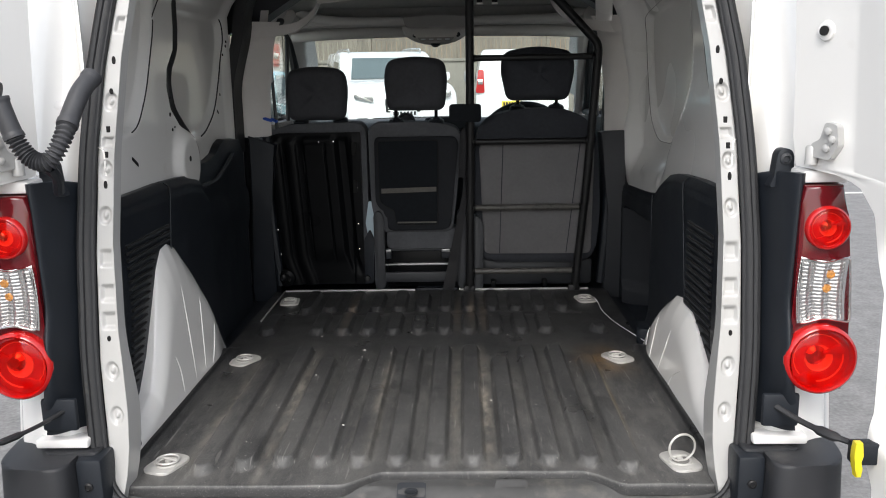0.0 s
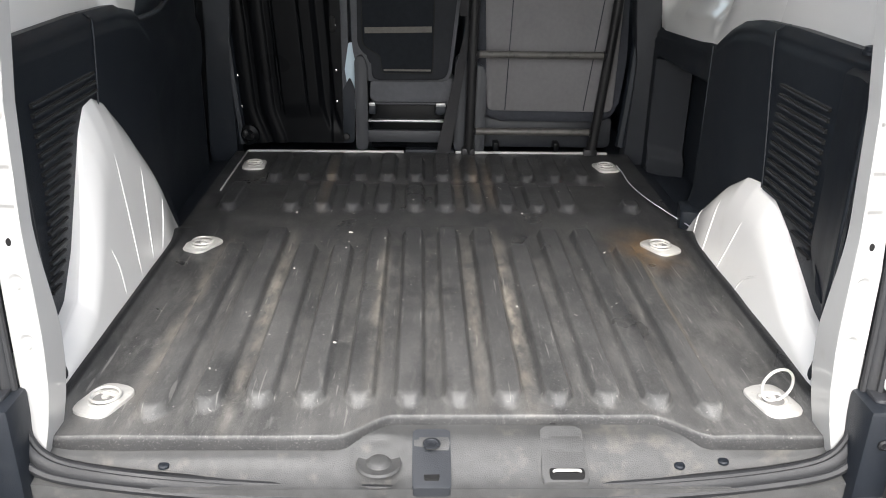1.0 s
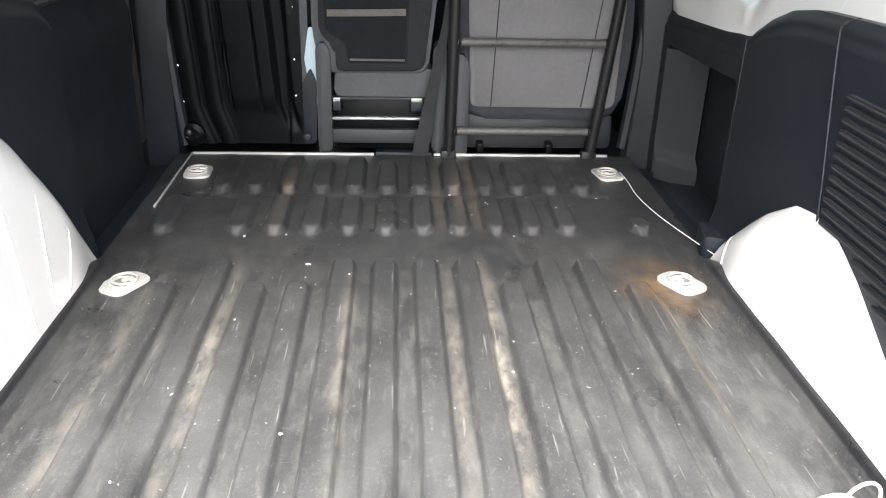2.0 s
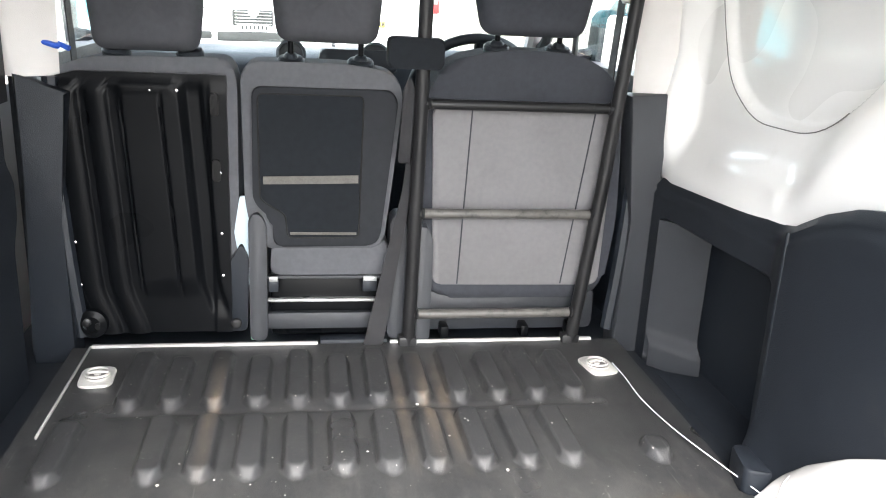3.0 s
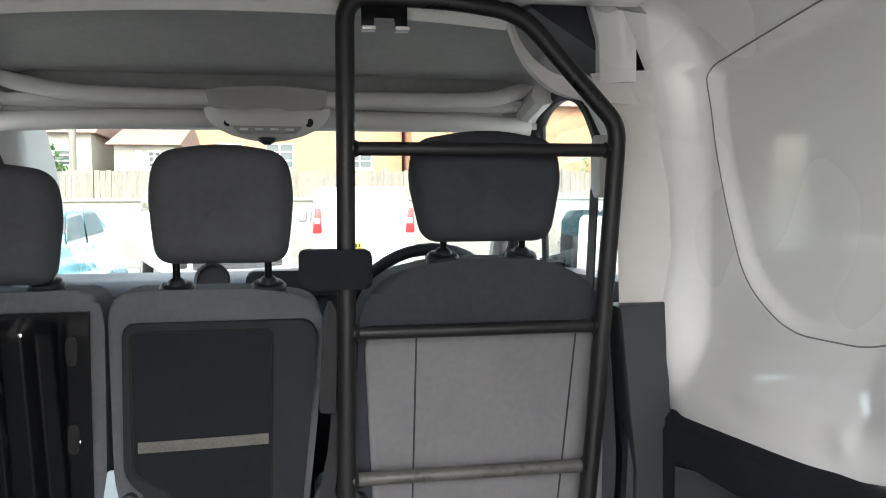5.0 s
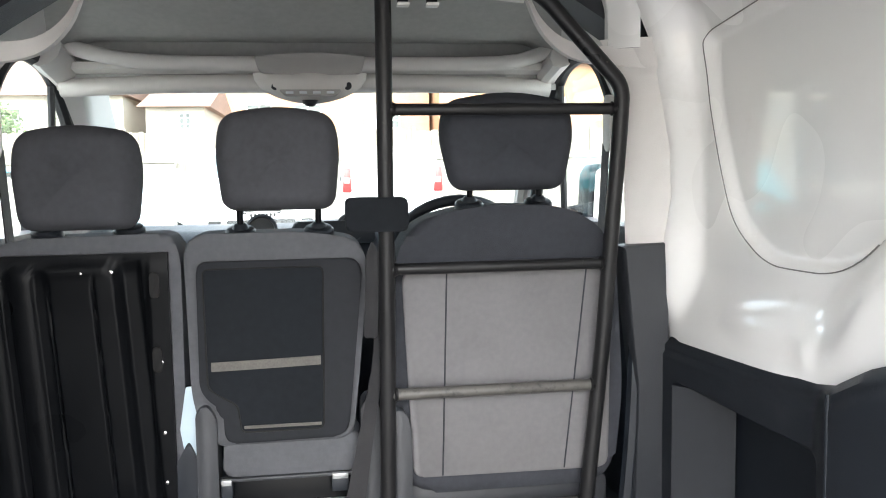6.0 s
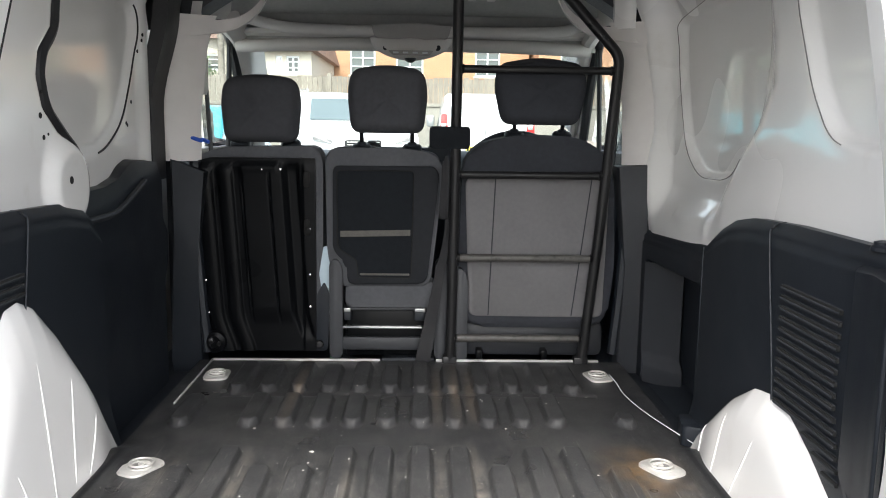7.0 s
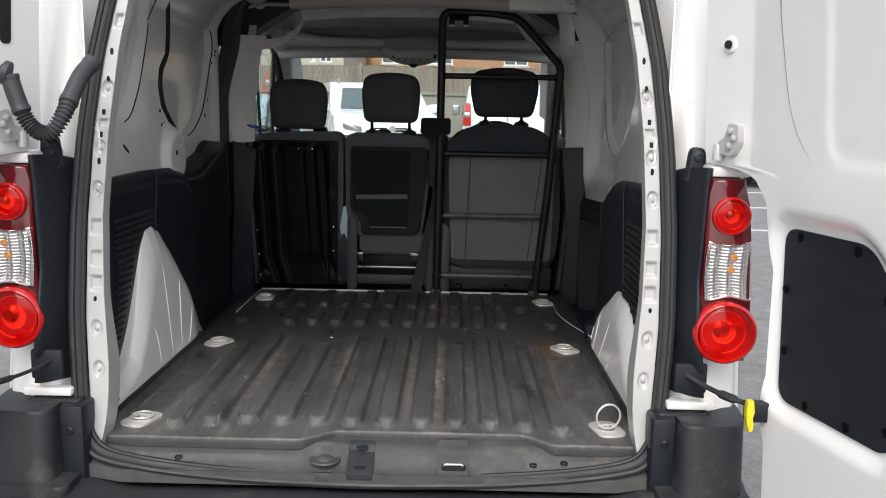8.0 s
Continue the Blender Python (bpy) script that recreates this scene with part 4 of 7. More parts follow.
sheet(bm, bumper_step, list(np.linspace(-0.835, 0.835, 90)), list(range(9)), (0, 0.01, -0.01))
part("step", bm, BUMPER, th, "", 50)
for s in (-1, 1):
    # moulded corner block with a lip round its foot
    bm = B()
    prism(bm, rounded([(s * 0.672, 0.080), (s * 0.806, 0.092), (s * 0.826, 0.19), (s * 0.826, 0.29), (s * 0.672, 0.29)], [0.045, 0.06, 0.05, 0.01, 0.01], 8), "z", -0.12, 0.098, 0.060, 8)
    for v in bm.verts:
        k = sm(0.11, -0.06, v.co.z)
        v.co.y -= 0.022 * k * sm(0.27, 0.12, v.co.y)
        v.co.x -= s * 0.010 * k * sm(0.70, 0.655, abs(v.co.x))
    part("corner", bm, BUMPER, th, "", 60)
    bm = B()
    prism(bm, rounded([(s * 0.628, 0.048), (s * 0.81, 0.060), (s * 0.835, 0.16), (s * 0.835, 0.27), (s * 0.628, 0.27)], [0.03, 0.06, 0.05, 0.01, 0.01], 8), "z", -0.085, -0.056, 0.008, 3)
    part("corner_lip", bm, BUMPER, th, "", 60)
    bm = B()
    prism(bm, rounded([(s * 0.635, 0.150), (s * 0.74, 0.150), (s * 0.75, 0.20), (s * 0.635, 0.20)], 0.012), "z", 0.085, 0.101, 0.005)
    part("top_shelf", bm, BUMPER, th)
    bm = B()
    box(bm, s * 0.618 if s > 0 else -0.672, s * 0.618 if s < 0 else 0.672, 0.128, 0.20, -0.10, 0.096, 0.010)
    part("end_block", bm, BLACK, th)
    bm = B()
    lathe(bm, (s * 0.646, 0.128, 0.040), (0, -1, 0), [(0.009, 0), (0.009, 0.003), (0.006, 0.005), (0.005, 0.003)], 12)
    part("screw", bm, TUBE_GREY, th)
    bm = B()
    lathe(bm, (s * 0.565, 0.118, -0.095), (0, -0.3, 1), [(0.006, 0), (0.006, 0.003), (0.002, 0.004)], 10)
    part("screw", bm, STEEL, th)


# ---- rear pillars outside and lamps ----
def rear_pillar(s):
    th = thing("rear_pillar", "white painted outer rear body pillar", "body pillar", (s * 0.70, 0.25, 0.1), "rear pillars", "structure")
    bm = B()

    def f(z, u):
        x = lerp(z, SEALX) + 0.008 + u * (0.835 - lerp(z, SEALX))
        y = rear_y(z) + 0.03 - 0.05 * sm(0.0, 0.25, u) + 0.03 * sm(0.45, 0.8, u) + 0.05 * sm(0.8, 1.0, u)
        return (s * x, y, z)

    sheet(bm, f, list(np.linspace(0.05, 1.12, 60)), list(np.linspace(0, 1, 24)), (0, 0.02, 0))
    part("panel", bm, WHITE, th, "", 50)
    bm = B()
    lathe(bm, (s * 0.705, rear_y(0.77) - 0.014, 0.77), (0, -1, 0), [(0.014, 0), (0.013, 0.004), (0.009, 0.006), (0.001, 0.007)], 16)
    part("bump_stop", bm, WHITE, th)
    bm = B()
    box(bm, s * 0.655 if s > 0 else -0.76, 0.76 if s > 0 else -0.655, 0.160, 0.20, 0.106, 0.124, 0.004)
    part("lower_ledge", bm, WHITE, th)
    bm = B()
    box(bm, s * 0.715 if s > 0 else -0.80, 0.80 if s > 0 else s * 0.715, 0.165, 0.30, 0.616, 0.640, 0.006)
    part("upper_ledge", bm, WHITE, th)
    # black moulded channel beside the lamp, swelling round the lower lens
    bm = B()
    CH_R = [(0.13, 0.735), (0.20, 0.725), (0.28, 0.708), (0.36, 0.712), (0.5, 0.716), (0.66, 0.722)]

    def channel(v, u):
        z = 0.135 + (0.470 + 0.030 * sm(0.0, 0.7, u)) * v
        x0, x1 = lerp(z, SEALX) - 0.004, lerp(z, CH_R)
        x = x0 + (x1 - x0) * u
        w = sm(0.10, 0.92, u)
        y = (rear_y(z) + 0.012) * (1 - w) + 0.160 * w
        y += 0.010 * math.sin(u * math.pi * 2.2) * sm(0.16, 0.3, z)
        y -= 0.026 * sm(0.13, 0.03, abs(z - 0.275)) * sm(0.35, 0.75, u)
        return (s * x, y, z)

    sheet(bm, channel, list(np.linspace(0, 1, 44)), list(np.linspace(0, 1, 24)), (0, 0.02, 0))
    part("lamp_channel", bm, BLACK, th, "black moulded lamp channel", 60)
    bm = B()
    prism(bm, [(s * a, b) for a, b in rounded([(0.676, 0.602), (0.722, 0.602), (0.719, 0.674), (0.690, 0.676), (0.684, 0.62)], [0.004, 0.004, 0.014, 0.014, 0.03])], "y", 0.222, 0.25, 0.005)
    part("channel_ear", bm, BLACK, th)
    bm = B()
    lathe(bm, (s * 0.704, 0.222, 0.656), (0, -1, 0), [(0.011, 0), (0.011, 0.003), (0.006, 0.005), (0.005, 0.002)], 14)
    part("screw", bm, BLACK_GREY, th)
    return th


def tail_lamp(s):
    th = thing("tail_lamp", "red and clear plastic rear lamp cluster", "tail lamp", (s * 0.757, 0.2, 0.2), "tail lamps")
    bm = B()
    out = [(0.716, 0.614), (0.786, 0.614), (0.797, 0.56), (0.806, 0.48), (0.813, 0.37), (0.816, 0.30), (0.812, 0.222), (0.765, 0.219)]
    out += [(0.76 - 0.062 * math.sin(q), 0.288 - 0.068 * math.cos(q)) for q in np.linspace(0.2, 2.3, 9)]
    out += [(0.709, 0.42), (0.710, 0.50), (0.712, 0.58)]
    prism(bm, [(s * a, b) for a, b in out], "y", 0.150, 0.27, 0.008, 3)
    part("housing", bm, RED_DARK, th, "dark red lamp housing", 50)

    def round_lens(c, r, nm, proud):
        bm = B()
        lathe(bm, (s * c[0], 0.150, c[1]), (0, -1, 0), [(r, -0.01), (r, proud * 0.5), (r * 0.97, proud * 0.85), (r * 0.90, proud), (r * 0.86, proud * 0.85), (r * 0.85, 0.003)], 36)
        rim = part(nm, bm, RED_RIM, th, "glossy red round lens with rim", 50)
        # faceted bowl, bulb and prism plates behind the red cover
        bm = B()
        for k in range(5):
            rr = r * 0.85 * (1 - k / 5.5)
            lathe(bm, (s * c[0], 0.1495, c[1]), (0, -1, 0), [(rr, 0.0005 * k), (rr, 0.0005 * k + 0.0010 + 0.003 * (k % 2)), (rr * 0.93, 0.0005 * k + 0.0012)], 20)
        part("bowl", bm, BOWL, rim, "faceted silver bowl", 12)
        bm = B()
        lathe(bm, (s * c[0] - 0.1 * r, 0.147, c[1] + 0.1 * r), (0, -1, 0), [(r * 0.30, 0), (r * 0.28, 0.004), (r * 0.16, 0.009), (r * 0.04, 0.010)], 12)
        part("bulb", bm, REFLECTOR, rim, "", 12)
        bm = B()
        prism(bm, [(s * (c[0] + a * r), c[1] + b * r) for a, b in ((0.05, 0.15), (0.78, 0.12), (0.55, 0.42))], "y", 0.1395, 0.1475, 0.001)
        part("prism_plate", bm, RED_RIM, rim)
        bm = B()
        prism(bm, [(s * (c[0] + a * r), c[1] + b * r) for a, b in ((-0.6, -0.5), (0.0, -0.8), (-0.1, -0.35))], "y", 0.1415, 0.1475, 0.001)
        part("prism_plate", bm, RED_RIM, rim)
        bm = B()
        lathe(bm, (s * c[0], 0.150, c[1]), (0, -1, 0), [(r * 0.875, proud * 0.80), (r * 0.86, proud * 1.0), (r * 0.75, proud * 1.12), (r * 0.5, proud * 1.28), (r * 0.2, proud * 1.36), (r * 0.02, proud * 1.37)], 40)
        ob = part("cover", bm, RED, rim, "clear bright red dome", 60)
        ob.visible_shadow = False
        return rim

    round_lens((0.759, 0.537), 0.0405, "upper_lens", 0.013)
    round_lens((0.761, 0.288), 0.068, "lower_lens", 0.022)
    win = [(0.715, 0.482), (0.757, 0.472), (0.800, 0.484), (0.805, 0.42), (0.809, 0.360), (0.76, 0.369), (0.716, 0.358), (0.711, 0.42)]
    win = rounded(win, 0.009, 3)
    bm = B()

    def mirror(u, v):
        x = 0.716 + 0.088 * u
        z = 0.364 + 0.112 * v + 0.008 * (2 * u - 1) ** 2 * (2 * v - 1)
        return (s * (x - 0.004 * math.sin(math.pi * v)), 0.1470 - 0.005 * abs(math.sin(u * math.pi * 3)) - 0.0006 * abs(math.sin(v * math.pi * 17)), z)

    sheet(bm, mirror, list(np.linspace(0, 1, 31)), list(np.linspace(0, 1, 69)), (0, 0.003, 0))
    part("reflector", bm, REFLECTOR, th, "silver fluted lamp reflector", 25)
    for z, x in ((0.450, 0.770), (0.424, 0.764)):
        bm = B()
        lathe(bm, (s * x, 0.1425, z), (0, -1, 0), [(0.0085, 0), (0.008, 0.001), (0.004, 0.002)], 7)
        part("amber_bulb", bm, AMBER, th, "amber indicator bulb", 12)
    bm = B()
    prism(bm, [(s * a, b) for a, b in win], "y", 0.1345, 0.137, 0.001)
    ob = part("clear_lens", bm, LENS_CLEAR, th, "clear ribbed plastic lens")
    ob.visible_shadow = False
    bm = B()
    tube(bm, [(s * a, 0.137, b) for a, b in win], 0.0022, 6, True)
    part("lens_edge", bm, CHROME, th, "bright lens edge")
    return th


for s in (-1, 1):
    rear_pillar(s)
    tail_lamp(s)


# ---- open rear doors ----
def rear_door(s, width, nm, label):
    """s: side. Runs from the hinge line away from the van, swung a little past square."""
    th = thing(nm, label, "van door", (s * 0.79, 0.05, 0.0), "rear doors")
    dx, dy = 0.240, -0.971

    def at(q, z, n=0.0):
        """q: metres from the hinge edge; n: metres out from the inner face."""
        lean = -0.03 * (z - 0.4) - 0.10 * max(0, z - 0.75) ** 2
        f = min(q, 0.139) / 0.139
        w = max(0.0, q - 0.139)
        k = sm(0.10, 0.16, q)
        x = 0.719 + 0.056 * f + dx * w + lean + (0.86 + 0.11 * k) * n
        return (s * x, 0.210 - 0.120 * f + dy * w + (0.5 - 0.26 * k) * n, z)

    EDGE = [(0.0, 0.235), (0.10, 0.232), (0.14, 0.215), (0.19, 0.215), (0.235, 0.222), (0.45, 0.225), (0.58, 0.20), (0.622, 0.16), (0.638, 0.10), (0.645, 0.01), (0.70, 0.0), (1.12, 0.0)]

    def face(u, z):
        q0 = lerp(z, EDGE)
        q = q0 + (width - q0) * u
        board = rounded([(0.232, 0.185), (0.565, 0.185), (0.565, 0.45), (0.47, 0.555), (0.232, 0.555)], 0.05)
        up = rounded([(0.36, 0.655), (0.66, 0.655), (0.62, 1.2), (0.33, 1.2)], 0.07)
        n = 0.0
        n += 0.018 * sm(-0.02, 0.012, inside(board, q, z)) + 0.003 * sm(0, 0.02, inside(up, q, z))
        n -= 0.003 * sm(0.10, 0.0, abs(z - 0.585)) * sm(0.22, 0.34, q)
        return at(q, z, n)

    bm = B()
    zz = list(np.linspace(-0.02, 1.14, 130))
    sheet(bm, face, list(np.linspace(0, 1, 110)), zz, (s * 0.075, 0.03, 0))
    part("door_shell", bm, WHITE, th, "", 50)
    bm = B()
    board = rounded([(0.250, 0.200), (0.545, 0.200), (0.548, 0.44), (0.47, 0.538), (0.246, 0.538)], 0.035, 5)
    pts = [at(q, z, 0.014) for q, z in board]
    pts2 = [at(q, z, 0.030) for q, z in board]
    vs, ws = [bm.verts.new(p) for p in pts], [bm.verts.new(p) for p in pts2]
    bm.faces.new(vs)
    bm.faces.new(ws[::-1])
    for i in range(len(vs)):
        bm.faces.new((vs[i], vs[(i + 1) % len(vs)], ws[(i + 1) % len(vs)], ws[i]))
    part("door_board", bm, BLACK, th, "black board panel clipped to the door")
    for q, z in ((0.29, 0.525), (0.44, 0.523), (0.515, 0.455), (0.535, 0.36), (0.533, 0.24), (0.44, 0.213), (0.33, 0.213), (0.260, 0.30), (0.257, 0.42)):
        bm = B()
        lathe(bm, at(q, z, 0.014), (-s * 0.97, -0.24, 0), [(0.009, 0), (0.009, 0.002), (0.004, 0.004)], 12)
        part("clip", bm, BLACK_GLOSS, th)
    # hole, dents and hinges on the hinge edge
    if s > 0:
        bm = B()
        lathe(bm, at(0.072, 0.885, -0.001), (-s * 0.86, -0.5, 0), [(0.018, 0), (0.016, 0.003), (0.012, 0.004), (0.009, 0.0035)], 20)
        part("boss", bm, WHITE, th)
        bm = B()
        lathe(bm, at(0.072, 0.885, -0.0065), (-s * 0.86, -0.5, 0), [(0.0085, 0), (0.0085, 0.0035)], 16)
        part("hole", bm, DARK_HOLE, th)
    for z, big, q1 in ((0.690, 0.78, 0.085),):
        bm = B()
        outline = [(a * big, b * big) for a, b in rounded([(-0.03, -0.03), (0.02, -0.035), (0.045, 0.0), (0.04, 0.045), (0.005, 0.05), (-0.01, 0.01), (-0.035, 0.0)], 0.008)]
        vs = [bm.verts.new(at(q1 + a, z + b, -0.016)) for a, b in outline]
        ws = [bm.verts.new(at(q1 + a, z + b, 0.002)) for a, b in outline]
        bm.faces.new(vs)
        bm.faces.new(ws[::-1])
        for i in range(len(vs)):
            bm.faces.new((vs[i], vs[(i + 1) % len(vs)], ws[(i + 1) % len(vs)], ws[i]))
        hinge = part("hinge", bm, WHITE_DIMMED, th)
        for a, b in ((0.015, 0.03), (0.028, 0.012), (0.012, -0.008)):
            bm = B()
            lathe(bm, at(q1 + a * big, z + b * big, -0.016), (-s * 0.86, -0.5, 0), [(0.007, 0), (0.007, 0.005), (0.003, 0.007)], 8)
            part("bolt", bm, WHITE_DIMMED, hinge)
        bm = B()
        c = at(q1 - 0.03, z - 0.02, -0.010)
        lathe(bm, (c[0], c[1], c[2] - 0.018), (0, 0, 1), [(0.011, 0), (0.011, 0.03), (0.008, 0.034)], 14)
        part("pin", bm, WHITE_DIMMED, hinge)
    return th, at


door_r, at_r = rear_door(1, 0.72, "rear_door", "white van rear door standing open with black board")
door_l, at_l = rear_door(-1, 0.72, "rear_door", "white van rear door standing open with wiring sleeve")
bm = B()
prism(bm, rounded([(0.03, 0.86), (0.055, 0.86), (0.055, 1.0), (0.03, 1.0)], 0.011), "x", 0, 1)
for v in bm.verts:
    v.co = Vector(at_l(v.co.y + 0.04, v.co.z, -0.002 + 0.006 * v.co.x))
part("slot", bm, DARK_HOLE, door_l, "dark slot in the door edge")

bm = B()
tube(bm, spline([at_r(q, z, -0.0005) for q, z in ((0.215, 1.12), (0.22, 0.95), (0.235, 0.855), (0.255, 0.77), (0.285, 0.71), (0.33, 0.66))], 6), lambda t: 0.0016 * (1.05 - t), 6)
part("panel_line", bm, MARK_GREY, door_r, "thin dark line on the door panel")

# check strap with yellow release, each side
for s in (-1, 1):
    th = thing("door_check", "black door check strap with yellow release catch", "door check", (s * 0.72, 0.1, 0.17), "door checks")
    bm = B()
    box(bm, s * 0.70 - 0.035, s * 0.70 + 0.035, 0.148, 0.162, 0.148, 0.215, 0.006)
    part("bracket", bm, BLACK, th)
    bm = B()
    tube(bm, spline([(s * 0.69, 0.15, 0.19), (s * 0.72, 0.11, 0.178), (s * 0.755, 0.06, 0.172), (s * 0.79, 0.02, 0.17)], 6), lambda t: 0.006 + 0.004 * (0.55 < t < 0.75), 8, flat=0.7)
    part("strap", bm, RUBBER, th)
    bm = B()
    box(bm, s * 0.80 - 0.034, s * 0.80 + 0.034, -0.01, 0.018, 0.145, 0.186, 0.005)
    part("latch_body", bm, BLACK, th)
    bm = B()
    lathe(bm, (s * 0.818, -0.012, 0.162), (0, -1, 0), [(0.008, 0), (0.008, 0.004), (0.003, 0.006)], 10)
    part("bolt", bm, CHROME, th)
    if s > 0:
        bm = B()
        prism(bm, [(0.760, 0.196), (0.772, 0.196), (0.775, 0.172), (0.769, 0.162), (0.775, 0.150), (0.773, 0.133), (0.764, 0.133), (0.763, 0.150), (0.758, 0.166), (0.759, 0.182)], "y", -0.028, -0.012, 0.002)
        part("release", bm, YELLOW, th, "yellow release catch")

# ribbed wiring sleeve on the open door
th = thing("wiring_sleeve", "grey ribbed rubber wiring sleeve between body and door", "wiring sleeve", (-0.65, 0.12, 0.68))
path = spline([(-0.592, 0.21, 0.83), (-0.600, 0.17, 0.80), (-0.606, 0.13, 0.755), (-0.612, 0.10, 0.715), (-0.632, 0.09, 0.684), (-0.66, 0.09, 0.688), (-0.682, 0.09, 0.715), (-0.697, 0.09, 0.755), (-0.708, 0.09, 0.795)], 14)
SLEEVE = mat("grey_sleeve_rubber", (0.042, 0.043, 0.047), 0.55, var=0.15, scale=60)
bm = B()
k = len(path)
mid = path[int(k * 0.28):int(k * 0.80)]
tube(bm, spline(mid, 3), lambda t: 0.0145 + 0.0028 * math.sin(t * 2 * math.pi * 22), 12)
part("bellows", bm, SLEEVE, th, "", 70)
for a, b in ((path[:int(k * 0.30)], 0), (path[int(k * 0.78):], 1)):
    bm = B()
    tube(bm, a, lambda t: 0.0175 if 0.1 < t < 0.9 else 0.019, 12)
    part("end_boot", bm, SLEEVE, th)
bm = B()
lathe(bm, (-0.712, 0.09, 0.80), (-0.9, -0.2, 0.3), [(0.024, -0.004), (0.024, 0.006), (0.015, 0.012)], 18)
part("grommet", bm, SLEEVE, th)
bm = B()
tube(bm, spline([(-0.636, 0.1, 0.672), (-0.64, 0.13, 0.65), (-0.655, 0.16, 0.62)], 6), 0.010, 8)
part("holder", bm, BLACK, th)

# ---- sliding door on the left ----
th = thing("sliding_door", "white sliding side door, shut, with black lower trim", "van door", (-0.78, 1.35, 0.0))
DPAN = rounded([(0.86, 1.045), (1.60, 1.03), (1.607, 0.94), (1.55, 0.83), (1.47, 0.71), (1.335, 0.64), (0.86, 0.62)], [0.03, 0.05, 0.04, 0.05, 0.06, 0.06, 0.03])


def slide_x(y, z):
    x = 0.742 - 0.02 * sm(0.60, 0.5, z) - lerp(z, ROOFX)
    return x + 0.016 * sm(0.0, 0.016, inside(DPAN, y, z)) - 0.016 * sm(1.58, 1.64, y)


bm = B()
sheet(bm, lambda y, z: (-slide_x(y, z), y, z), list(np.linspace(0.88, 1.645, 70)), list(np.linspace(0.45, 1.16, 60)), (-0.01, 0, 0))
part("inner_panel", bm, WHITE, th, "", 55)
bm = B()
k = len(DPAN)
tube(bm, spline([(-slide_x(y, z) + 0.0005, y, z) for y, z in DPAN[int(k * 0.2):int(k * 0.84)]], 3), 0.0025, 6)
part("panel_line", bm, RUBBER, th)
for y, z in ((1.622, 0.945), (1.618, 0.93), (1.60, 0.90), (1.545, 0.765), (1.51, 0.705), (1.502, 0.71)):
    bm = B()
    disc(bm, (-slide_x(y, z) + 0.001, y, z), (-1, 0, 0), 0.005, 0.003, 12)
    part("hole", bm, DARK_HOLE, th)
TOPD = [(1.06, 0.560), (1.15, 0.570), (1.27, 0.572), (1.36, 0.585), (1.42, 0.612), (1.47, 0.624), (1.66, 0.612)]
bm = B()


def door_trim(y, v):
    zt = lerp(y, TOPD)
    if v <= 1:
        z = -0.05 + (zt + 0.04) * v
        x = 0.705 - 0.012 * sm(0.25, 0.35, z) * sm(0.45, 0.4, z)
        x += 0.012 * sm(0.92, 1.0, v)
    else:
        z = zt - 0.006
        x = 0.717 + 0.06 * (v - 1)
    return (-x, y, z)


sheet(bm, door_trim, list(np.linspace(1.06, 1.66, 50)), list(np.linspace(0, 1, 40)) + [1.3, 2.0], (-0.003, 0, 0))
part("lower_trim", bm, BLACK, th, "black grained lower door trim")
bm = B()
tube(bm, spline([(-0.700, 1.10, 0.50), (-0.700, 1.28, 0.50), (-0.700, 1.40, 0.53), (-0.700, 1.50, 0.56)], 6), 0.008, 8)
part("trim_edge", bm, BLACK_GREY, th)
# dark gap seal along the quarter's edge
bm = B()
tube(bm, spline([(-0.725, lerp(z, EDGE_L) + 0.012, z) for z in np.linspace(0.50, 1.14, 26)], 3), 0.017, 8)
part("rear_seal", bm, RUBBER, th, "black rubber door seal")

# black seal and pale B-pillars
bm = B()
sheet(bm, lambda z, u: (-(0.722 - 0.055 * sm(0.75, 1.03, z) - lerp(z, ROOFX) * 0.5), 1.646 + 0.115 * u, z), list(np.linspace(0.55, 1.16, 20)), [0, 0.25, 0.5, 0.75, 1.0], (-0.04, 0.0, 0))
setting("pillar_seal", bm, RUBBER, "wide black rubber strip along the door pillar", "door seal")


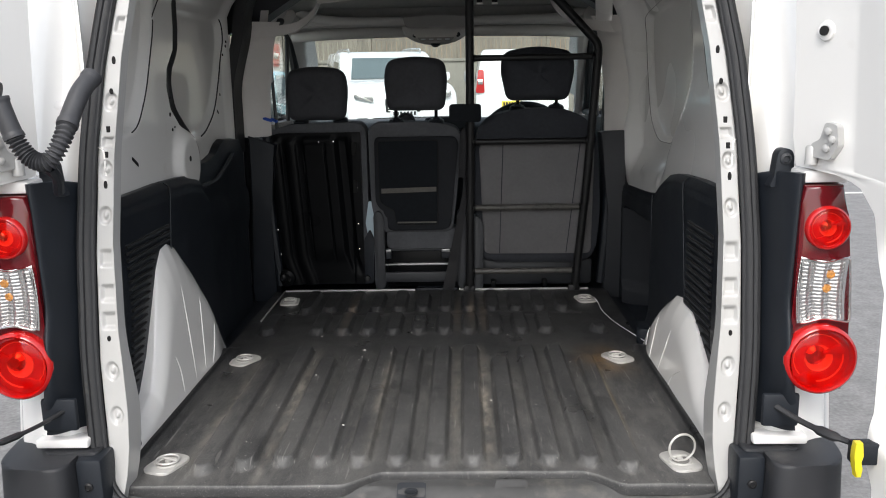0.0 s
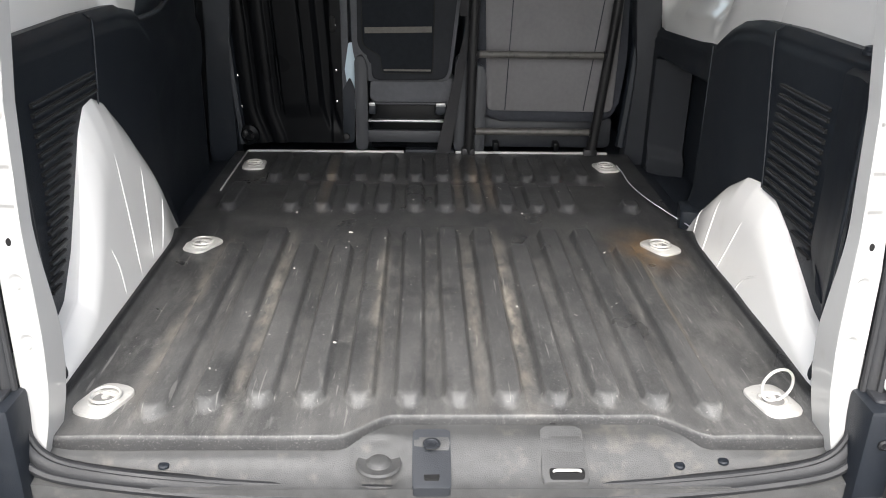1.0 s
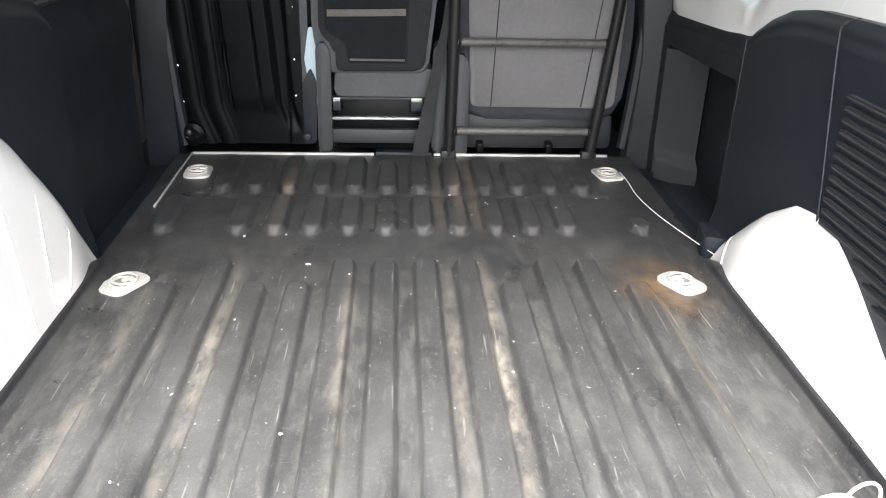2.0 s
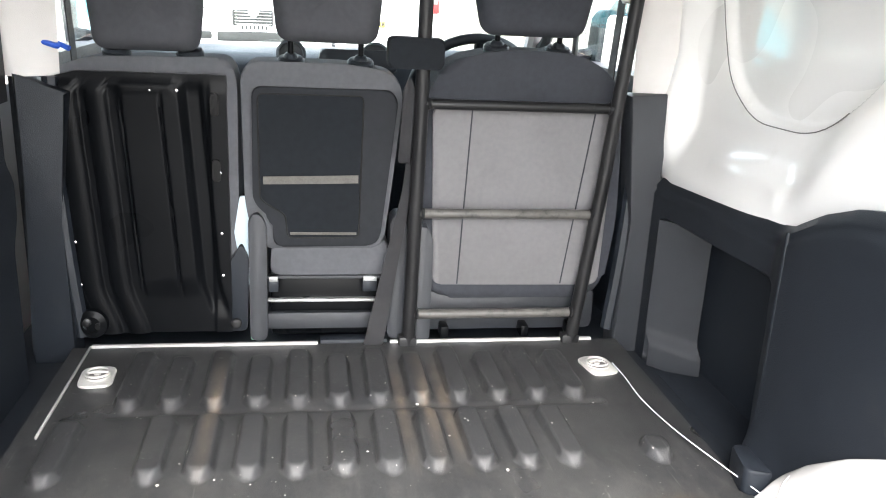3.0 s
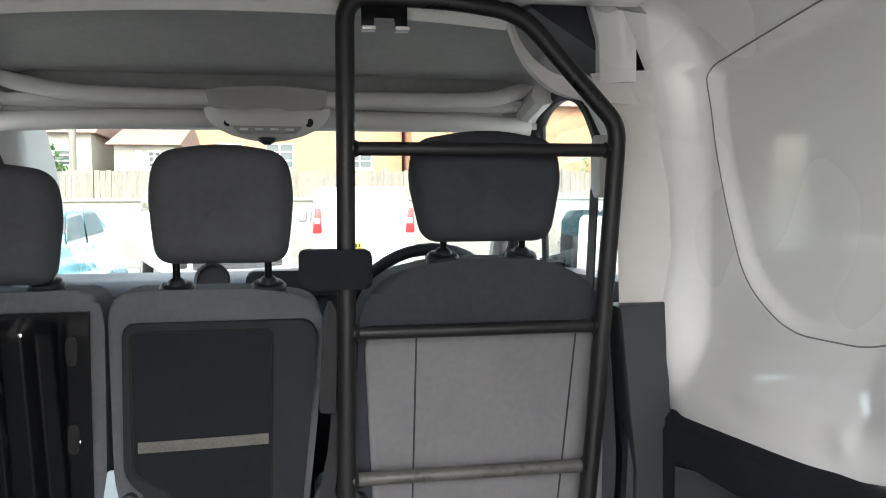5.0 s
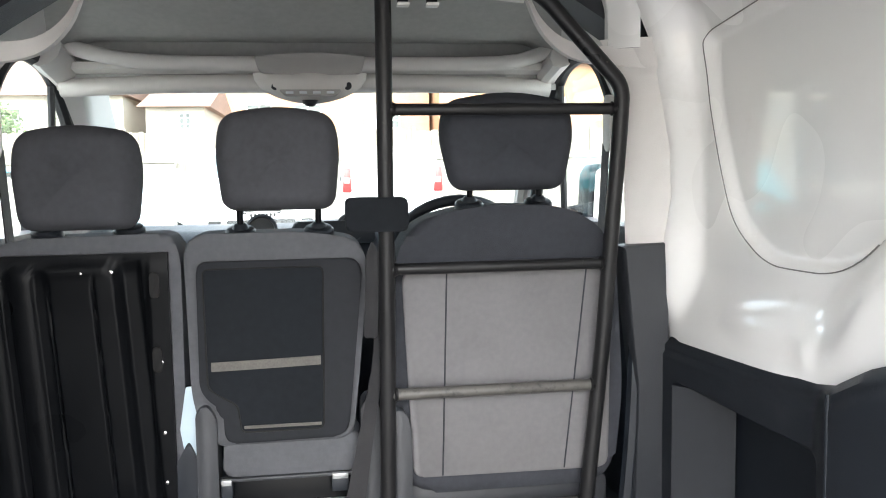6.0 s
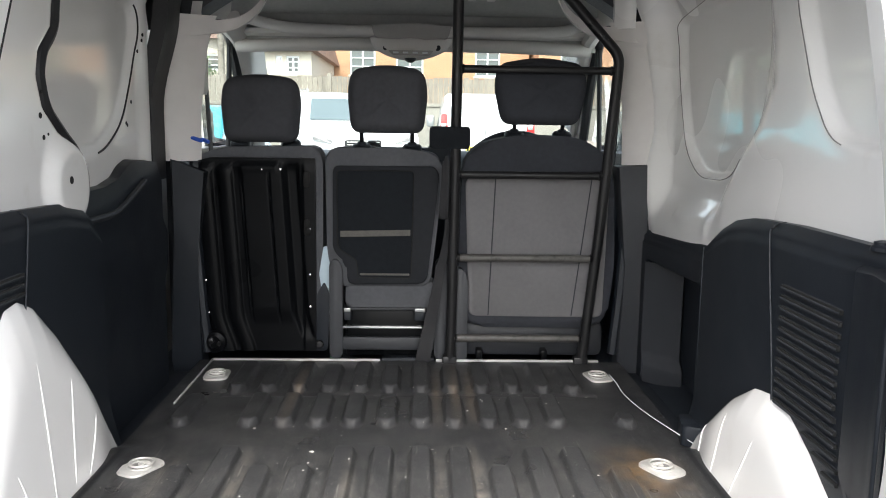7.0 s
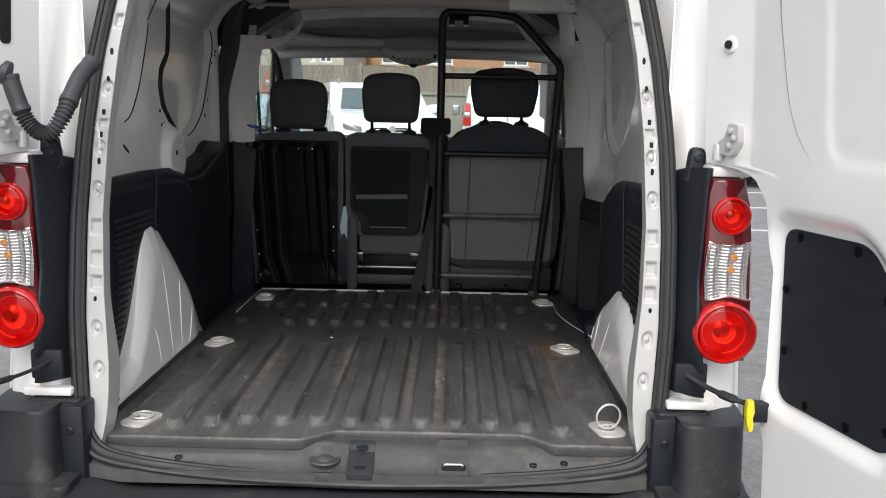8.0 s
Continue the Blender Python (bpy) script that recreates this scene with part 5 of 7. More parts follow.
def b_pillar(s):
    th = thing("door_pillar", "pale grey plastic pillar cover over black lower trim", "pillar trim", (s * 0.68, 1.78, 0.0), "door pillars", "structure")
    bm = B()
    INN = [(0.60, 0.632), (0.75, 0.628), (0.93, 0.605), (1.0, 0.585), (1.06, 0.55), (1.12, 0.50)]
    OUTB = [(0.60, 0.698), (0.70, 0.713), (0.80, 0.707), (0.96, 0.676), (1.01, 0.672), (1.12, 0.62)]

    def f(z, u):
        xi, xo = lerp(z, INN), lerp(z, OUTB)
        x = xi + (xo + 0.012 - xi) * min(u, 1) + 0.05 * max(0, u - 1)
        return (s * x, 1.765 + 0.05 * (1 - min(u, 1)) ** 1.5 + 0.03 * max(0, u - 1) - 0.006 * sm(0.955, 0.962, z), z)

    sheet(bm, f, list(np.linspace(0.60, 1.02, 50)), list(np.linspace(0, 1, 16)) + [1.5, 2.0], (s * 0.01, 0.02, 0))
    part("upper_cover", bm, TRIM, th, "", 50)
    bm = B()
    prism(bm, [(s * a, b) for a, b in ((0.608, 0.60 if s > 0 else 0.57), (0.712, 0.608), (0.706, 0.40), (0.725, 0.0), (0.725, -0.04), (0.63, -0.04), (0.645, 0.3))], "y", 1.762, 1.83, 0.006)
    part("lower_cover", bm, BLACK if s < 0 else BLACK_GREY, th, "black lower pillar cover")
    bm = B()
    tube(bm, spline([(s * 0.648, 1.80, 0.60), (s * 0.652, 1.80, 0.4), (s * 0.64, 1.79, 0.2), (s * 0.625, 1.79, 0.02)], 6), 0.018, 8)
    part("trim_roll", bm, BLACK, th)
    # belt anchor above the shoulder
    bm = B()
    prism(bm, rounded([(2.0, 0.80), (2.05, 0.80), (2.055, 0.93), (2.0, 0.93)], 0.02), "x", s * 0.665, s * 0.69, 0.006)
    part("belt_anchor", bm, TRIM, th)
    bm = B()
    sheet(bm, lambda t, u: (s * (0.668 - 0.03 * t), 2.02 + 0.045 * u + 0.03 * t, 0.82 - 0.8 * t), list(np.linspace(0, 1, 8)), [0, 1], (0.003 * s, 0, 0))
    part("seat_belt", bm, BELT, th, "black seat belt webbing")
    return th


for s in (-1, 1):
    b_pillar(s)

# white roof post above the driver's side pillar cover
bm = B()
sheet(bm, lambda z, u: (0.588 + 0.055 * u - 0.30 * (z - 1.08) * (z > 1.08), 1.80 - 0.035 * math.sin(u * math.pi * 0.5), z), list(np.linspace(1.0, 1.16, 14)), list(np.linspace(0, 1, 8)), (0.0, 0.02, 0))
setting("roof_post", bm, WHITE, "white painted steel post below the roof beam", "body post")
# solid dark blocks stand in for shade between roof beam and pillar covers
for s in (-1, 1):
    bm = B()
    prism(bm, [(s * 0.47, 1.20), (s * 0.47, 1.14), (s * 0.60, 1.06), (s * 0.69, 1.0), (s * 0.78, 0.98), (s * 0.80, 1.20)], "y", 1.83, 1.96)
    setting("cavity_block", bm, BLACK_GREY, "solid dark block standing in for the shaded hollow above the pillar", "body cavity")

# ---- tubular bulkhead ladder ----
th = thing("ladder_frame", "black tubular steel load guard behind the driver's seat", "load guard", (0.35, 1.745, 0.0))


def lad(x, z):
    return (x, 1.757 - 0.04 * z / 0.9, z)


bm = B()
tube(bm, bend([lad(0.118, -0.03), lad(0.124, 0.5), lad(0.126, 1.118), lad(0.30, 1.115), lad(0.415, 1.100), lad(0.588, 0.918), lad(0.586, 0.86), lad(0.556, 0.40), lad(0.518, -0.03)], 0.045, 6), 0.0155, 14)
part("frame_tube", bm, TUBE_GREY, th)
for z, x0, x1, r in ((0.875, 0.126, 0.584, 0.0115), (0.573, 0.125, 0.566, 0.0115), (0.325, 0.122, 0.551, 0.0115), (0.076, 0.119, 0.528, 0.0115)):
    bm = B()
    tube(bm, [Vector(lad(x0, z)), Vector(lad(x1, z))], r, 12)
    part("rung", bm, RUNG_WORN if z < 0.4 else TUBE_GREY, th)
    for x in (x0 + 0.016, x1 - 0.016):
        bm = B()
        lathe(bm, lad(x - 0.004, z), (1, 0, 0), [(0.0118, 0), (0.0145, 0.003), (0.0118, 0.008)], 12)
        part("weld", bm, TUBE_GREY, th)
bm = B()
prism(bm, [(0.152, 1.108), (0.226, 1.108), (0.226, 1.066), (0.206, 1.066), (0.206, 1.084), (0.172, 1.084), (0.172, 1.066), (0.152, 1.066)], "y", 1.702, 1.708, 0.001)
part("hook_plate", bm, BLACK_GLOSS, th)
for x in (0.162, 0.216):
    bm = B()
    box(bm, x - 0.011, x + 0.011, 1.685, 1.708, 1.060, 1.066, 0.001)
    part("hook", bm, STEEL, th)
for x in (0.116, 0.518):
    bm = B()
    box(bm, x - 0.022, x + 0.022, 1.742, 1.775, -0.035, 0.02, 0.006)
    part("foot", bm, TUBE_GREY, th)
bm = B()
prism(bm, rounded([(0.048, 0.648), (0.165, 0.648), (0.165, 0.712), (0.048, 0.712)], 0.012), "y", 1.70, 1.76, 0.008)
th = tagged(part("cup_holder", bm, POCKET), "black plastic holder clamped to the guard tube", "holder")


# ---- seats ----
def headrest(seat, x0, x1, z0, z1, y, posts, seat_top, m, crown=0.012, taper=0.006):
    bm = B()
    w = (x1 - x0) / 2
    c = (x0 + x1) / 2
    zc, hh = (z0 + z1) / 2, (z1 - z0) / 2
    out = rounded([(x0 + taper * 2, z0), (x1 - taper * 2, z0), (x1, z0 + 0.6 * (z1 - z0)), (x1 - 0.012, z1 - 0.012), (c, z1 + crown * 0.3), (x0 + 0.012, z1 - 0.012), (x0, z0 + 0.6 * (z1 - z0))], [0.03, 0.03, 0.05, 0.035, 0.1, 0.035, 0.05], 6)

    def ring_at(g):
        # cushion section: the outline drawn in towards both faces
        q = 0.032 * (1 - math.cos(g)) - 0.005
        dy = 0.0475 * math.sin(g) / math.sin(1.45)
        return [bm.verts.new((c + (a - c) * (1 - q / w), y + 0.0025 + dy + 0.012 * ((a - c) / w) ** 2 + 0.03 * (b - z0), zc + (b - zc) * (1 - q / hh))) for a, b in out]

    rings = [ring_at(g) for g in np.linspace(-1.45, 1.45, 13)]
    for p, q in zip(rings, rings[1:]):
        for j in range(len(out)):
            bm.faces.new((p[j], p[(j + 1) % len(out)], q[(j + 1) % len(out)], q[j]))
    for rg, face_y in ((rings[0], -1), (rings[-1], 1)):
        first = [v.co.copy() for v in rg]
        for k in (0.85, 0.65, 0.45, 0.25, 0.1):
            nxt = [bm.verts.new((c + (p.x - c) * k, p.y + face_y * 0.004 * (1 - k * k), zc + (p.z - zc) * k)) for p in first]
            for j in range(len(out)):
                bm.faces.new((rg[j], rg[(j + 1) % len(out)], nxt[(j + 1) % len(out)], nxt[j]))
            rg = nxt
        bm.faces.new(rg)
    hr = part("headrest", bm, m, seat, "", 60)
    bm = B()
    ring = [(c + (a - c) * (1 - 0.0125 / w), zc + (b - zc) * (1 - 0.0125 / hh)) for a, b in out]
    tube(bm, [(a, y + 0.0025 - 0.0375 + 0.012 * ((a - c) / w) ** 2 + 0.03 * (b - z0), b) for a, b in ring], 0.0016, 6, True)
    part("piping", bm, FABRIC_DARK, hr)
    for px in posts:
        bm = B()
        tube(bm, [(px, y + 0.045, seat_top - 0.02), (px, y + 0.03, z0 + 0.03)], 0.0065, 10)
        part("post", bm, BLACK_GLOSS, hr)
        bm = B()
        lathe(bm, (px, y + 0.046, seat_top + 0.000), (0, -0.30, 1), [(0.030, -0.006), (0.030, 0.008), (0.026, 0.013), (0.016, 0.015), (0.012, 0.022), (0.008, 0.024)], 20)
        part("collar", bm, BLACK, hr)
    return hr


# passenger outer seat: black pressed shell at the back
seat = thing("seat", "outer passenger seat with glossy black pressed back shell", "van seat", (-0.47, 1.9, 0.0), "cab seats")
bm = B()
prism(bm, rounded([(-0.69, 0.04), (-0.275, 0.04), (-0.270, 0.60), (-0.285, 0.648), (-0.58, 0.642), (-0.665, 0.605), (-0.695, 0.53)], [0.03, 0.03, 0.04, 0.04, 0.06, 0.06, 0.08], 5), "y", 1.815, 1.93, 0.03, 4)
part("backrest", bm, FABRIC, seat, "", 60)
bm = B()


def shell(x, z):
    q = 0.0
    u = x - 0.06 * (0.55 - z) - 0.03 * sm(0.15, 0.0, z)
    up, down = sm(0.60, 0.575, z), sm(0.10, 0.16, z)
    for c, w, d in ((-0.622, 0.024, 0.010), (-0.560, 0.022, 0.008)):
        q -= d * math.sqrt(max(0.0, 1 - ((u - c) / w) ** 2)) * up
    q -= 0.007 * sm(0.068, 0.058, abs(u + 0.452)) * up * down
    for c in (-0.512, -0.430):
        q += 0.006 * sm(0.0045, 0.0, abs(u - c)) * down * sm(0.57, 0.55, z)
    q += 0.010 * sm(0.024, 0.012, abs(u + 0.362)) * up * sm(0.05, 0.10, z)
    q -= 0.004 * sm(-0.335, -0.325, x) * up
    q -= 0.004 * sm(0.012, 0.006, abs(z - 0.585)) * sm(0.07, 0.06, abs(x + 0.47))
    return (x, 1.800 + q, z)


LEFT_E = [(0.02, -0.655), (0.12, -0.660), (0.22, -0.664), (0.34, -0.675), (0.46, -0.688), (0.53, -0.692), (0.575, -0.677), (0.600, -0.645), (0.612, -0.60)]
sheet(bm, lambda u, z: shell(lerp(z, LEFT_E) + (-0.292 - lerp(z, LEFT_E)) * u, z), list(np.linspace(0, 1, 150)), list(np.linspace(0.02, 0.612, 60)), (0, 0.012, 0))
back = part("back_shell", bm, BLACK_GLOSS, seat, "glossy black pressed steel back shell", 60)
for x, z in ((-0.45, 0.578), (-0.395, 0.578), (-0.655, 0.40), (-0.625, 0.24), (-0.62, 0.14), (-0.31, 0.40), (-0.31, 0.16), (-0.31, 0.26)):
    bm = B()
    lathe(bm, (x, 1.795, z), (0, -1, 0), [(0.0038, -0.006), (0.0038, 0.003), (0.0015, 0.004)], 10)
    part("screw", bm, CHROME, back)
for z in (0.545, 0.40):
    bm = B()
    prism(bm, rounded([(-0.326, z - 0.02), (-0.308, z - 0.02), (-0.308, z + 0.03), (-0.326, z + 0.03)], 0.009), "y", 1.790, 1.802, 0.002)
    part("slot", bm, DARK_HOLE, back)
headrest(seat, -0.569, -0.339, 0.662, 0.852, 1.815, (-0.525, -0.372), 0.648, HEAD_CLOTH)
bm = B()
prism(bm, rounded([(-0.305, 0.02), (-0.258, 0.02), (-0.252, 0.20), (-0.268, 0.238), (-0.300, 0.18)], 0.012), "y", 1.80, 1.85, 0.006)
part("hinge_cover", bm, BLACK, seat)
bm = B()
lathe(bm, (-0.283, 1.795, 0.042), (0, -1, 0), [(0.013, 0), (0.012, 0.008), (0.008, 0.011), (0.004, 0.011)], 16)
part("pivot", bm, TUBE_GREY, seat, "worn steel pivot")
bm = B()
lathe(bm, (-0.60, 1.79, 0.05), (0, -1, 0), [(0.035, 0), (0.033, 0.012), (0.02, 0.018), (0.018, 0.010)], 18)
part("pivot", bm, BLACK_GLOSS, seat)
for x, z, r in ((-0.612, 0.055, 0.011), (-0.585, 0.045, 0.009), (-0.635, 0.075, 0.008)):
    bm = B()
    lathe(bm, (x, 1.782, z), (0, -1, 0), [(r, 0), (r, 0.006), (r * 0.6, 0.009)], 10)
    part("pivot_bolt", bm, TUBE_GREY, seat)
# grey tube standing in for the hanging belt strap
bm = B()
tube(bm, spline([(-0.70, 1.80, 0.62), (-0.695, 1.80, 0.45), (-0.675, 1.80, 0.30), (-0.655, 1.80, 0.22)], 6), 0.011, 8)
part("side_strap", bm, BLACK_GREY, seat)
bm = B()
prism(bm, rounded([(-0.69, 0.0), (-0.27, 0.0), (-0.27, 0.12), (-0.69, 0.12)], 0.02), "y", 1.88, 2.35, 0.01)
part("cushion", bm, FABRIC_DARK, seat)

# middle seat: pocketed board back
seat = thing("seat", "middle passenger seat with black pocketed board back", "van seat", (-0.08, 1.9, 0.0), "cab seats")
bm = B()
prism(bm, rounded([(-0.235, 0.225), (0.055, 0.225), (0.075, 0.40), (0.092, 0.58), (0.075, 0.628), (-0.02, 0.645), (-0.24, 0.645), (-0.262, 0.62), (-0.258, 0.33)], [0.03, 0.03, 0.05, 0.05, 0.05, 0.05, 0.03, 0.03, 0.03], 4), "y", 1.80, 1.92, 0.03, 4)
part("backrest", bm, FABRIC, seat, "", 60)
bm = B()
prism(bm, rounded([(-0.195, 0.232), (0.045, 0.235), (0.065, 0.42), (0.080, 0.57), (0.065, 0.592), (-0.238, 0.592), (-0.240, 0.345), (-0.225, 0.32), (-0.198, 0.30)], [0.02, 0.03, 0.05, 0.04, 0.03, 0.02, 0.02, 0.02, 0.02], 4), "y", 1.785, 1.81, 0.008, 3)
board = part("back_board", bm, BOARD, seat, "charcoal back board", 60)
PK = rounded([(-0.163, 0.255), (-0.003, 0.255), (0.003, 0.578), (-0.226, 0.578), (-0.224, 0.345), (-0.20, 0.328), (-0.168, 0.31)], 0.012, 3)
bm = B()
prism(bm, PK, "y", 1.7825, 1.79, 0.002)
part("pocket", bm, POCKET, board, "black pocket panel")
bm = B()
tube(bm, [(x, 1.7825, z) for x, z in PK], 0.0018, 6, True)
part("pocket_edge", bm, DARK_HOLE, board)
bm = B()
sheet(bm, lambda u, v: (-0.216 + 0.210 * u, 1.7795 - 0.002 * math.sin(math.pi * u), 0.379 + 0.018 * v + 0.005 * u), list(np.linspace(0, 1, 12)), [0, 1], (0, 0.002, 0))
part("strap", bm, TAPE, board, "grey elastic strap")
bm = B()
box(bm, -0.158, -0.008, 1.780, 1.784, 0.262, 0.268, 0.001)
part("pocket_bar", bm, TAPE, board)
headrest(seat, -0.191, 0.038, 0.694, 0.882, 1.785, (-0.155, -0.003), 0.640, HEAD_CLOTH)
bm = B()
prism(bm, rounded([(-0.205, 0.155), (0.075, 0.155), (0.070, 0.24), (-0.200, 0.24)], 0.02), "y", 1.805, 1.90, 0.012, 3)
part("lower_cloth", bm, FABRIC, seat, "", 60)
bm = B()
box(bm, -0.205, 0.075, 1.815, 2.3, 0.0, 0.152, 0.01)
part("cushion", bm, BLACK_GLOSS, seat, "dark seat base")
for z, h, m in ((0.154, 0.004, STEEL), (0.096, 0.004, CHROME), (0.045, 0.02, BLACK_GREY)):
    bm = B()
    box(bm, -0.212, 0.078, 1.795, 1.815, z - h, z + h, 0.003)
    part("cross_bar", bm, CAR_SILVER if z == 0.096 else BLACK_GREY, seat)
for x0, x1 in ((-0.207, -0.187), (0.010, 0.042), (0.052, 0.074)):
    bm = B()
    box(bm, x0, x1, 1.786, 1.806, 0.147, 0.158, 0.001)
    clip = part("clip", bm, CAR_SILVER, seat, "bright steel clip")
    bm = B()
    box(bm, x0 - 0.001, x1 + 0.001, 1.790, 1.810, 0.120, 0.146, 0.002)
    part("clip_foot", bm, BLACK, clip)
for x in (-0.229, 0.092):
    bm = B()
    prism(bm, rounded([(x - 0.022, 0.0), (x + 0.018, 0.0), (x + 0.018, 0.285), (x, 0.314), (x - 0.022, 0.300)], 0.016), "y", 1.785, 1.85, 0.008, 3)
    part("recliner_cover", bm, BLACK_GREY, seat)

# driver's seat
seat = thing("seat", "driver's seat in mid-grey cloth with dark top", "van seat", (0.38, 1.9, 0.0), "cab seats")
bm = B()
prism(bm, rounded([(0.16, 0.10), (0.60, 0.10), (0.62, 0.30), (0.605, 0.57), (0.575, 0.64), (0.50, 0.684), (0.39, 0.690), (0.29, 0.686), (0.19, 0.66), (0.148, 0.60), (0.140, 0.30)], 0.06, 4), "y", 1.795, 1.93, 0.035, 4)
part("backrest", bm, FABRIC_DARK, seat, "", 60)
bm = B()
prism(bm, rounded([(0.175, 0.138), (0.585, 0.135), (0.592, 0.55), (0.565, 0.566), (0.175, 0.566), (0.158, 0.55)], 0.02), "y", 1.786, 1.82, 0.009, 3)
cover = part("back_cover", bm, FABRIC_BACK, seat, "mid-grey cloth back cover", 60)
for x0, x1 in ((0.248, 0.234), (0.538, 0.490)):
    bm = B()
    tube(bm, [(x0, 1.785, 0.56), (x1, 1.785, 0.14)], 0.0016, 6)
    part("seam", bm, FABRIC_DARK, cover)
headrest(seat, 0.243, 0.513, 0.724, 0.906, 1.80, (0.306, 0.452), 0.684, FABRIC_DARK, 0.03, 0.012)
bm = B()
prism(bm, rounded([(0.132, 0.0), (0.170, 0.0), (0.170, 0.25), (0.155, 0.288), (0.132, 0.285)], 0.014), "y", 1.765, 1.84, 0.008)
part("recliner_cover", bm, BLACK_GREY, seat)
bm = B()
box(bm, 0.16, 0.60, 1.82, 2.35, 0.0, 0.11, 0.02)
part("cushion", bm, BLACK_GREY, seat, "dark seat base")
for x in (0.20, 0.40, 0.52):
    bm = B()
    box(bm, x, x + 0.02, 1.78, 1.83, 0.0, 0.03, 0.004)
    part("runner", bm, BLACK_GLOSS, seat)

# belt running down between the seats, and its buckle plate
bm = B()
sheet(bm, lambda t, u: (0.108 - 0.005 * t - 0.082 * max(0, t - 0.35) * 1.3 + (0.006 + 0.040 * t) * (u - 0.5), 1.768 - 0.02 * t, 0.60 - 0.60 * t), list(np.linspace(0, 1, 14)), [0, 0.5, 1], (0, 0.002, 0))
tagged(part("seat_belt", bm, BELT), "black seat belt webbing pulled down to the floor", "seat belt")
bm = B()
prism(bm, rounded([(0.078, 0.44), (0.104, 0.44), (0.112, 0.60), (0.098, 0.63), (0.086, 0.60)], 0.008), "y", 1.738, 1.75, 0.004)
tagged(part("belt_sleeve", bm, BELT), "black plastic belt sleeve beside the middle seat", "belt sleeve")
bm = B()
box(bm, -0.09, 0.07, 1.765, 1.80, -0.04, 0.008, 0.004)
tagged(part("belt_anchor", bm, BLACK), "black belt anchor plate at the floor edge", "belt anchor")
bm = B()
prism(bm, rounded([(-0.268, 0.150), (-0.252, 0.130), (-0.249, 0.345), (-0.270, 0.345), (-0.284, 0.260)], 0.004), "y", 1.808, 1.813, 0.002)
tagged(part("paper_card", bm, CARD), "pale blue card wedged between the seats", "card")
bm = B()
lathe(bm, (-0.243, 1.80, 0.0), (0, 0, 1), [(0.009, 0), (0.009, 0.05), (0.005, 0.058), (0.005, 0.066)], 12)
tagged(part("small_bottle", bm, GREEN), "small pale green bottle beside the seat", "bottle")
bm = B()
tube(bm, spline([(-0.69, 1.82, 0.655), (-0.66, 1.80, 0.668), (-0.63, 1.81, 0.66), (-0.65, 1.83, 0.67), (-0.61, 1.82, 0.655)], 6), 0.006, 8)
tagged(part("blue_cord", bm, BLUE), "short twisted blue cord over the seat top", "cord")

# ---- cab ----
bm = B()


def liner(x, t):
    y = 1.74 + 0.72 * t
    z = 1.128 + 0.06 * math.sin(math.pi * min(1, t * 1.1) * 0.7) - 0.065 * sm(0.6, 1.0, t)
    z -= 0.05 * sm(0.56, 0.68, abs(x)) * (0.35 + 0.5 * t)
    return (x, y, z)


sheet(bm, liner, list(np.linspace(-0.66, 0.66, 60)), list(np.linspace(0, 1, 30)), (0, 0, 0.01))
setting("headliner", bm, LINER, "grey cloth headliner of the cab", "headliner")
bm = B()
sheet(bm, lambda x, t: (x, 1.700 + 0.045 * t, 1.133 - 0.033 * t - 0.004 * math.cos(t * 6) - 0.02 * (x / 0.42) ** 2), list(np.linspace(-0.42, 0.40, 40)), list(np.linspace(0, 1, 6)), (0, 0.004, 0.006))
edge = setting("headliner_edge", bm, LINER_PALE, "pale rear edge of the headliner with clip dimples", "headliner")
for x in (-0.341, -0.198, -0.144, -0.006, 0.13):
    bm = B()
    lathe(bm, (x, 1.722, 1.116 - 0.02 * (x / 0.42) ** 2), (0, -0.6, -0.8), [(0.016, -0.004), (0.015, 0.001), (0.009, 0.003), (0.002, 0.0035)], 16)
    part("dimple", bm, LINER_PALE, edge)
# beige padded roll over the roof beam
bm = B()
sheet(bm, lambda x, g: (x, 1.672 - 0.040 * math.sin(g), 1.152 - 0.026 * math.cos(g) - 0.016 * (x / 0.45) ** 2), list(np.linspace(-0.45, 0.372, 40)), list(np.linspace(-0.9, math.pi, 14)), (0, 0.004, 0.003))
setting("beam_cover", bm, BEIGE, "beige padded cover over the roof crossbeam", "beam cover")
bm = B()
tube(bm, spline([(-0.45, 1.628, 1.172), (-0.2, 1.628, 1.184), (0.1, 1.628, 1.186), (0.40, 1.628, 1.180), (0.60, 1.628, 1.160)], 6), 0.004, 6)
setting("roof_seam", bm, RUBBER, "black seam between roof panel and crossbeam", "seam")
for s in (-1, 1):
    bm = B()

    def wing(t, u):
        p = spline([(s * 0.40, 1.75, 1.125), (s * 0.45, 1.80, 1.06), (s * 0.52, 1.83, 1.02), (s * 0.60, 1.79, 1.005), (s * 0.672, 1.765, 1.003)], 4)[t]
        return (p.x, p.y, p.z - 0.045 * u * (0.4 + 0.6 * t / 16))

    sheet(bm, wing, list(range(17)), [0, 0.5, 1.0], (0, 0.02, 0.0))
    setting("pillar_wing", bm, TRIM, "pale plastic corner cover of the headliner", "headliner")

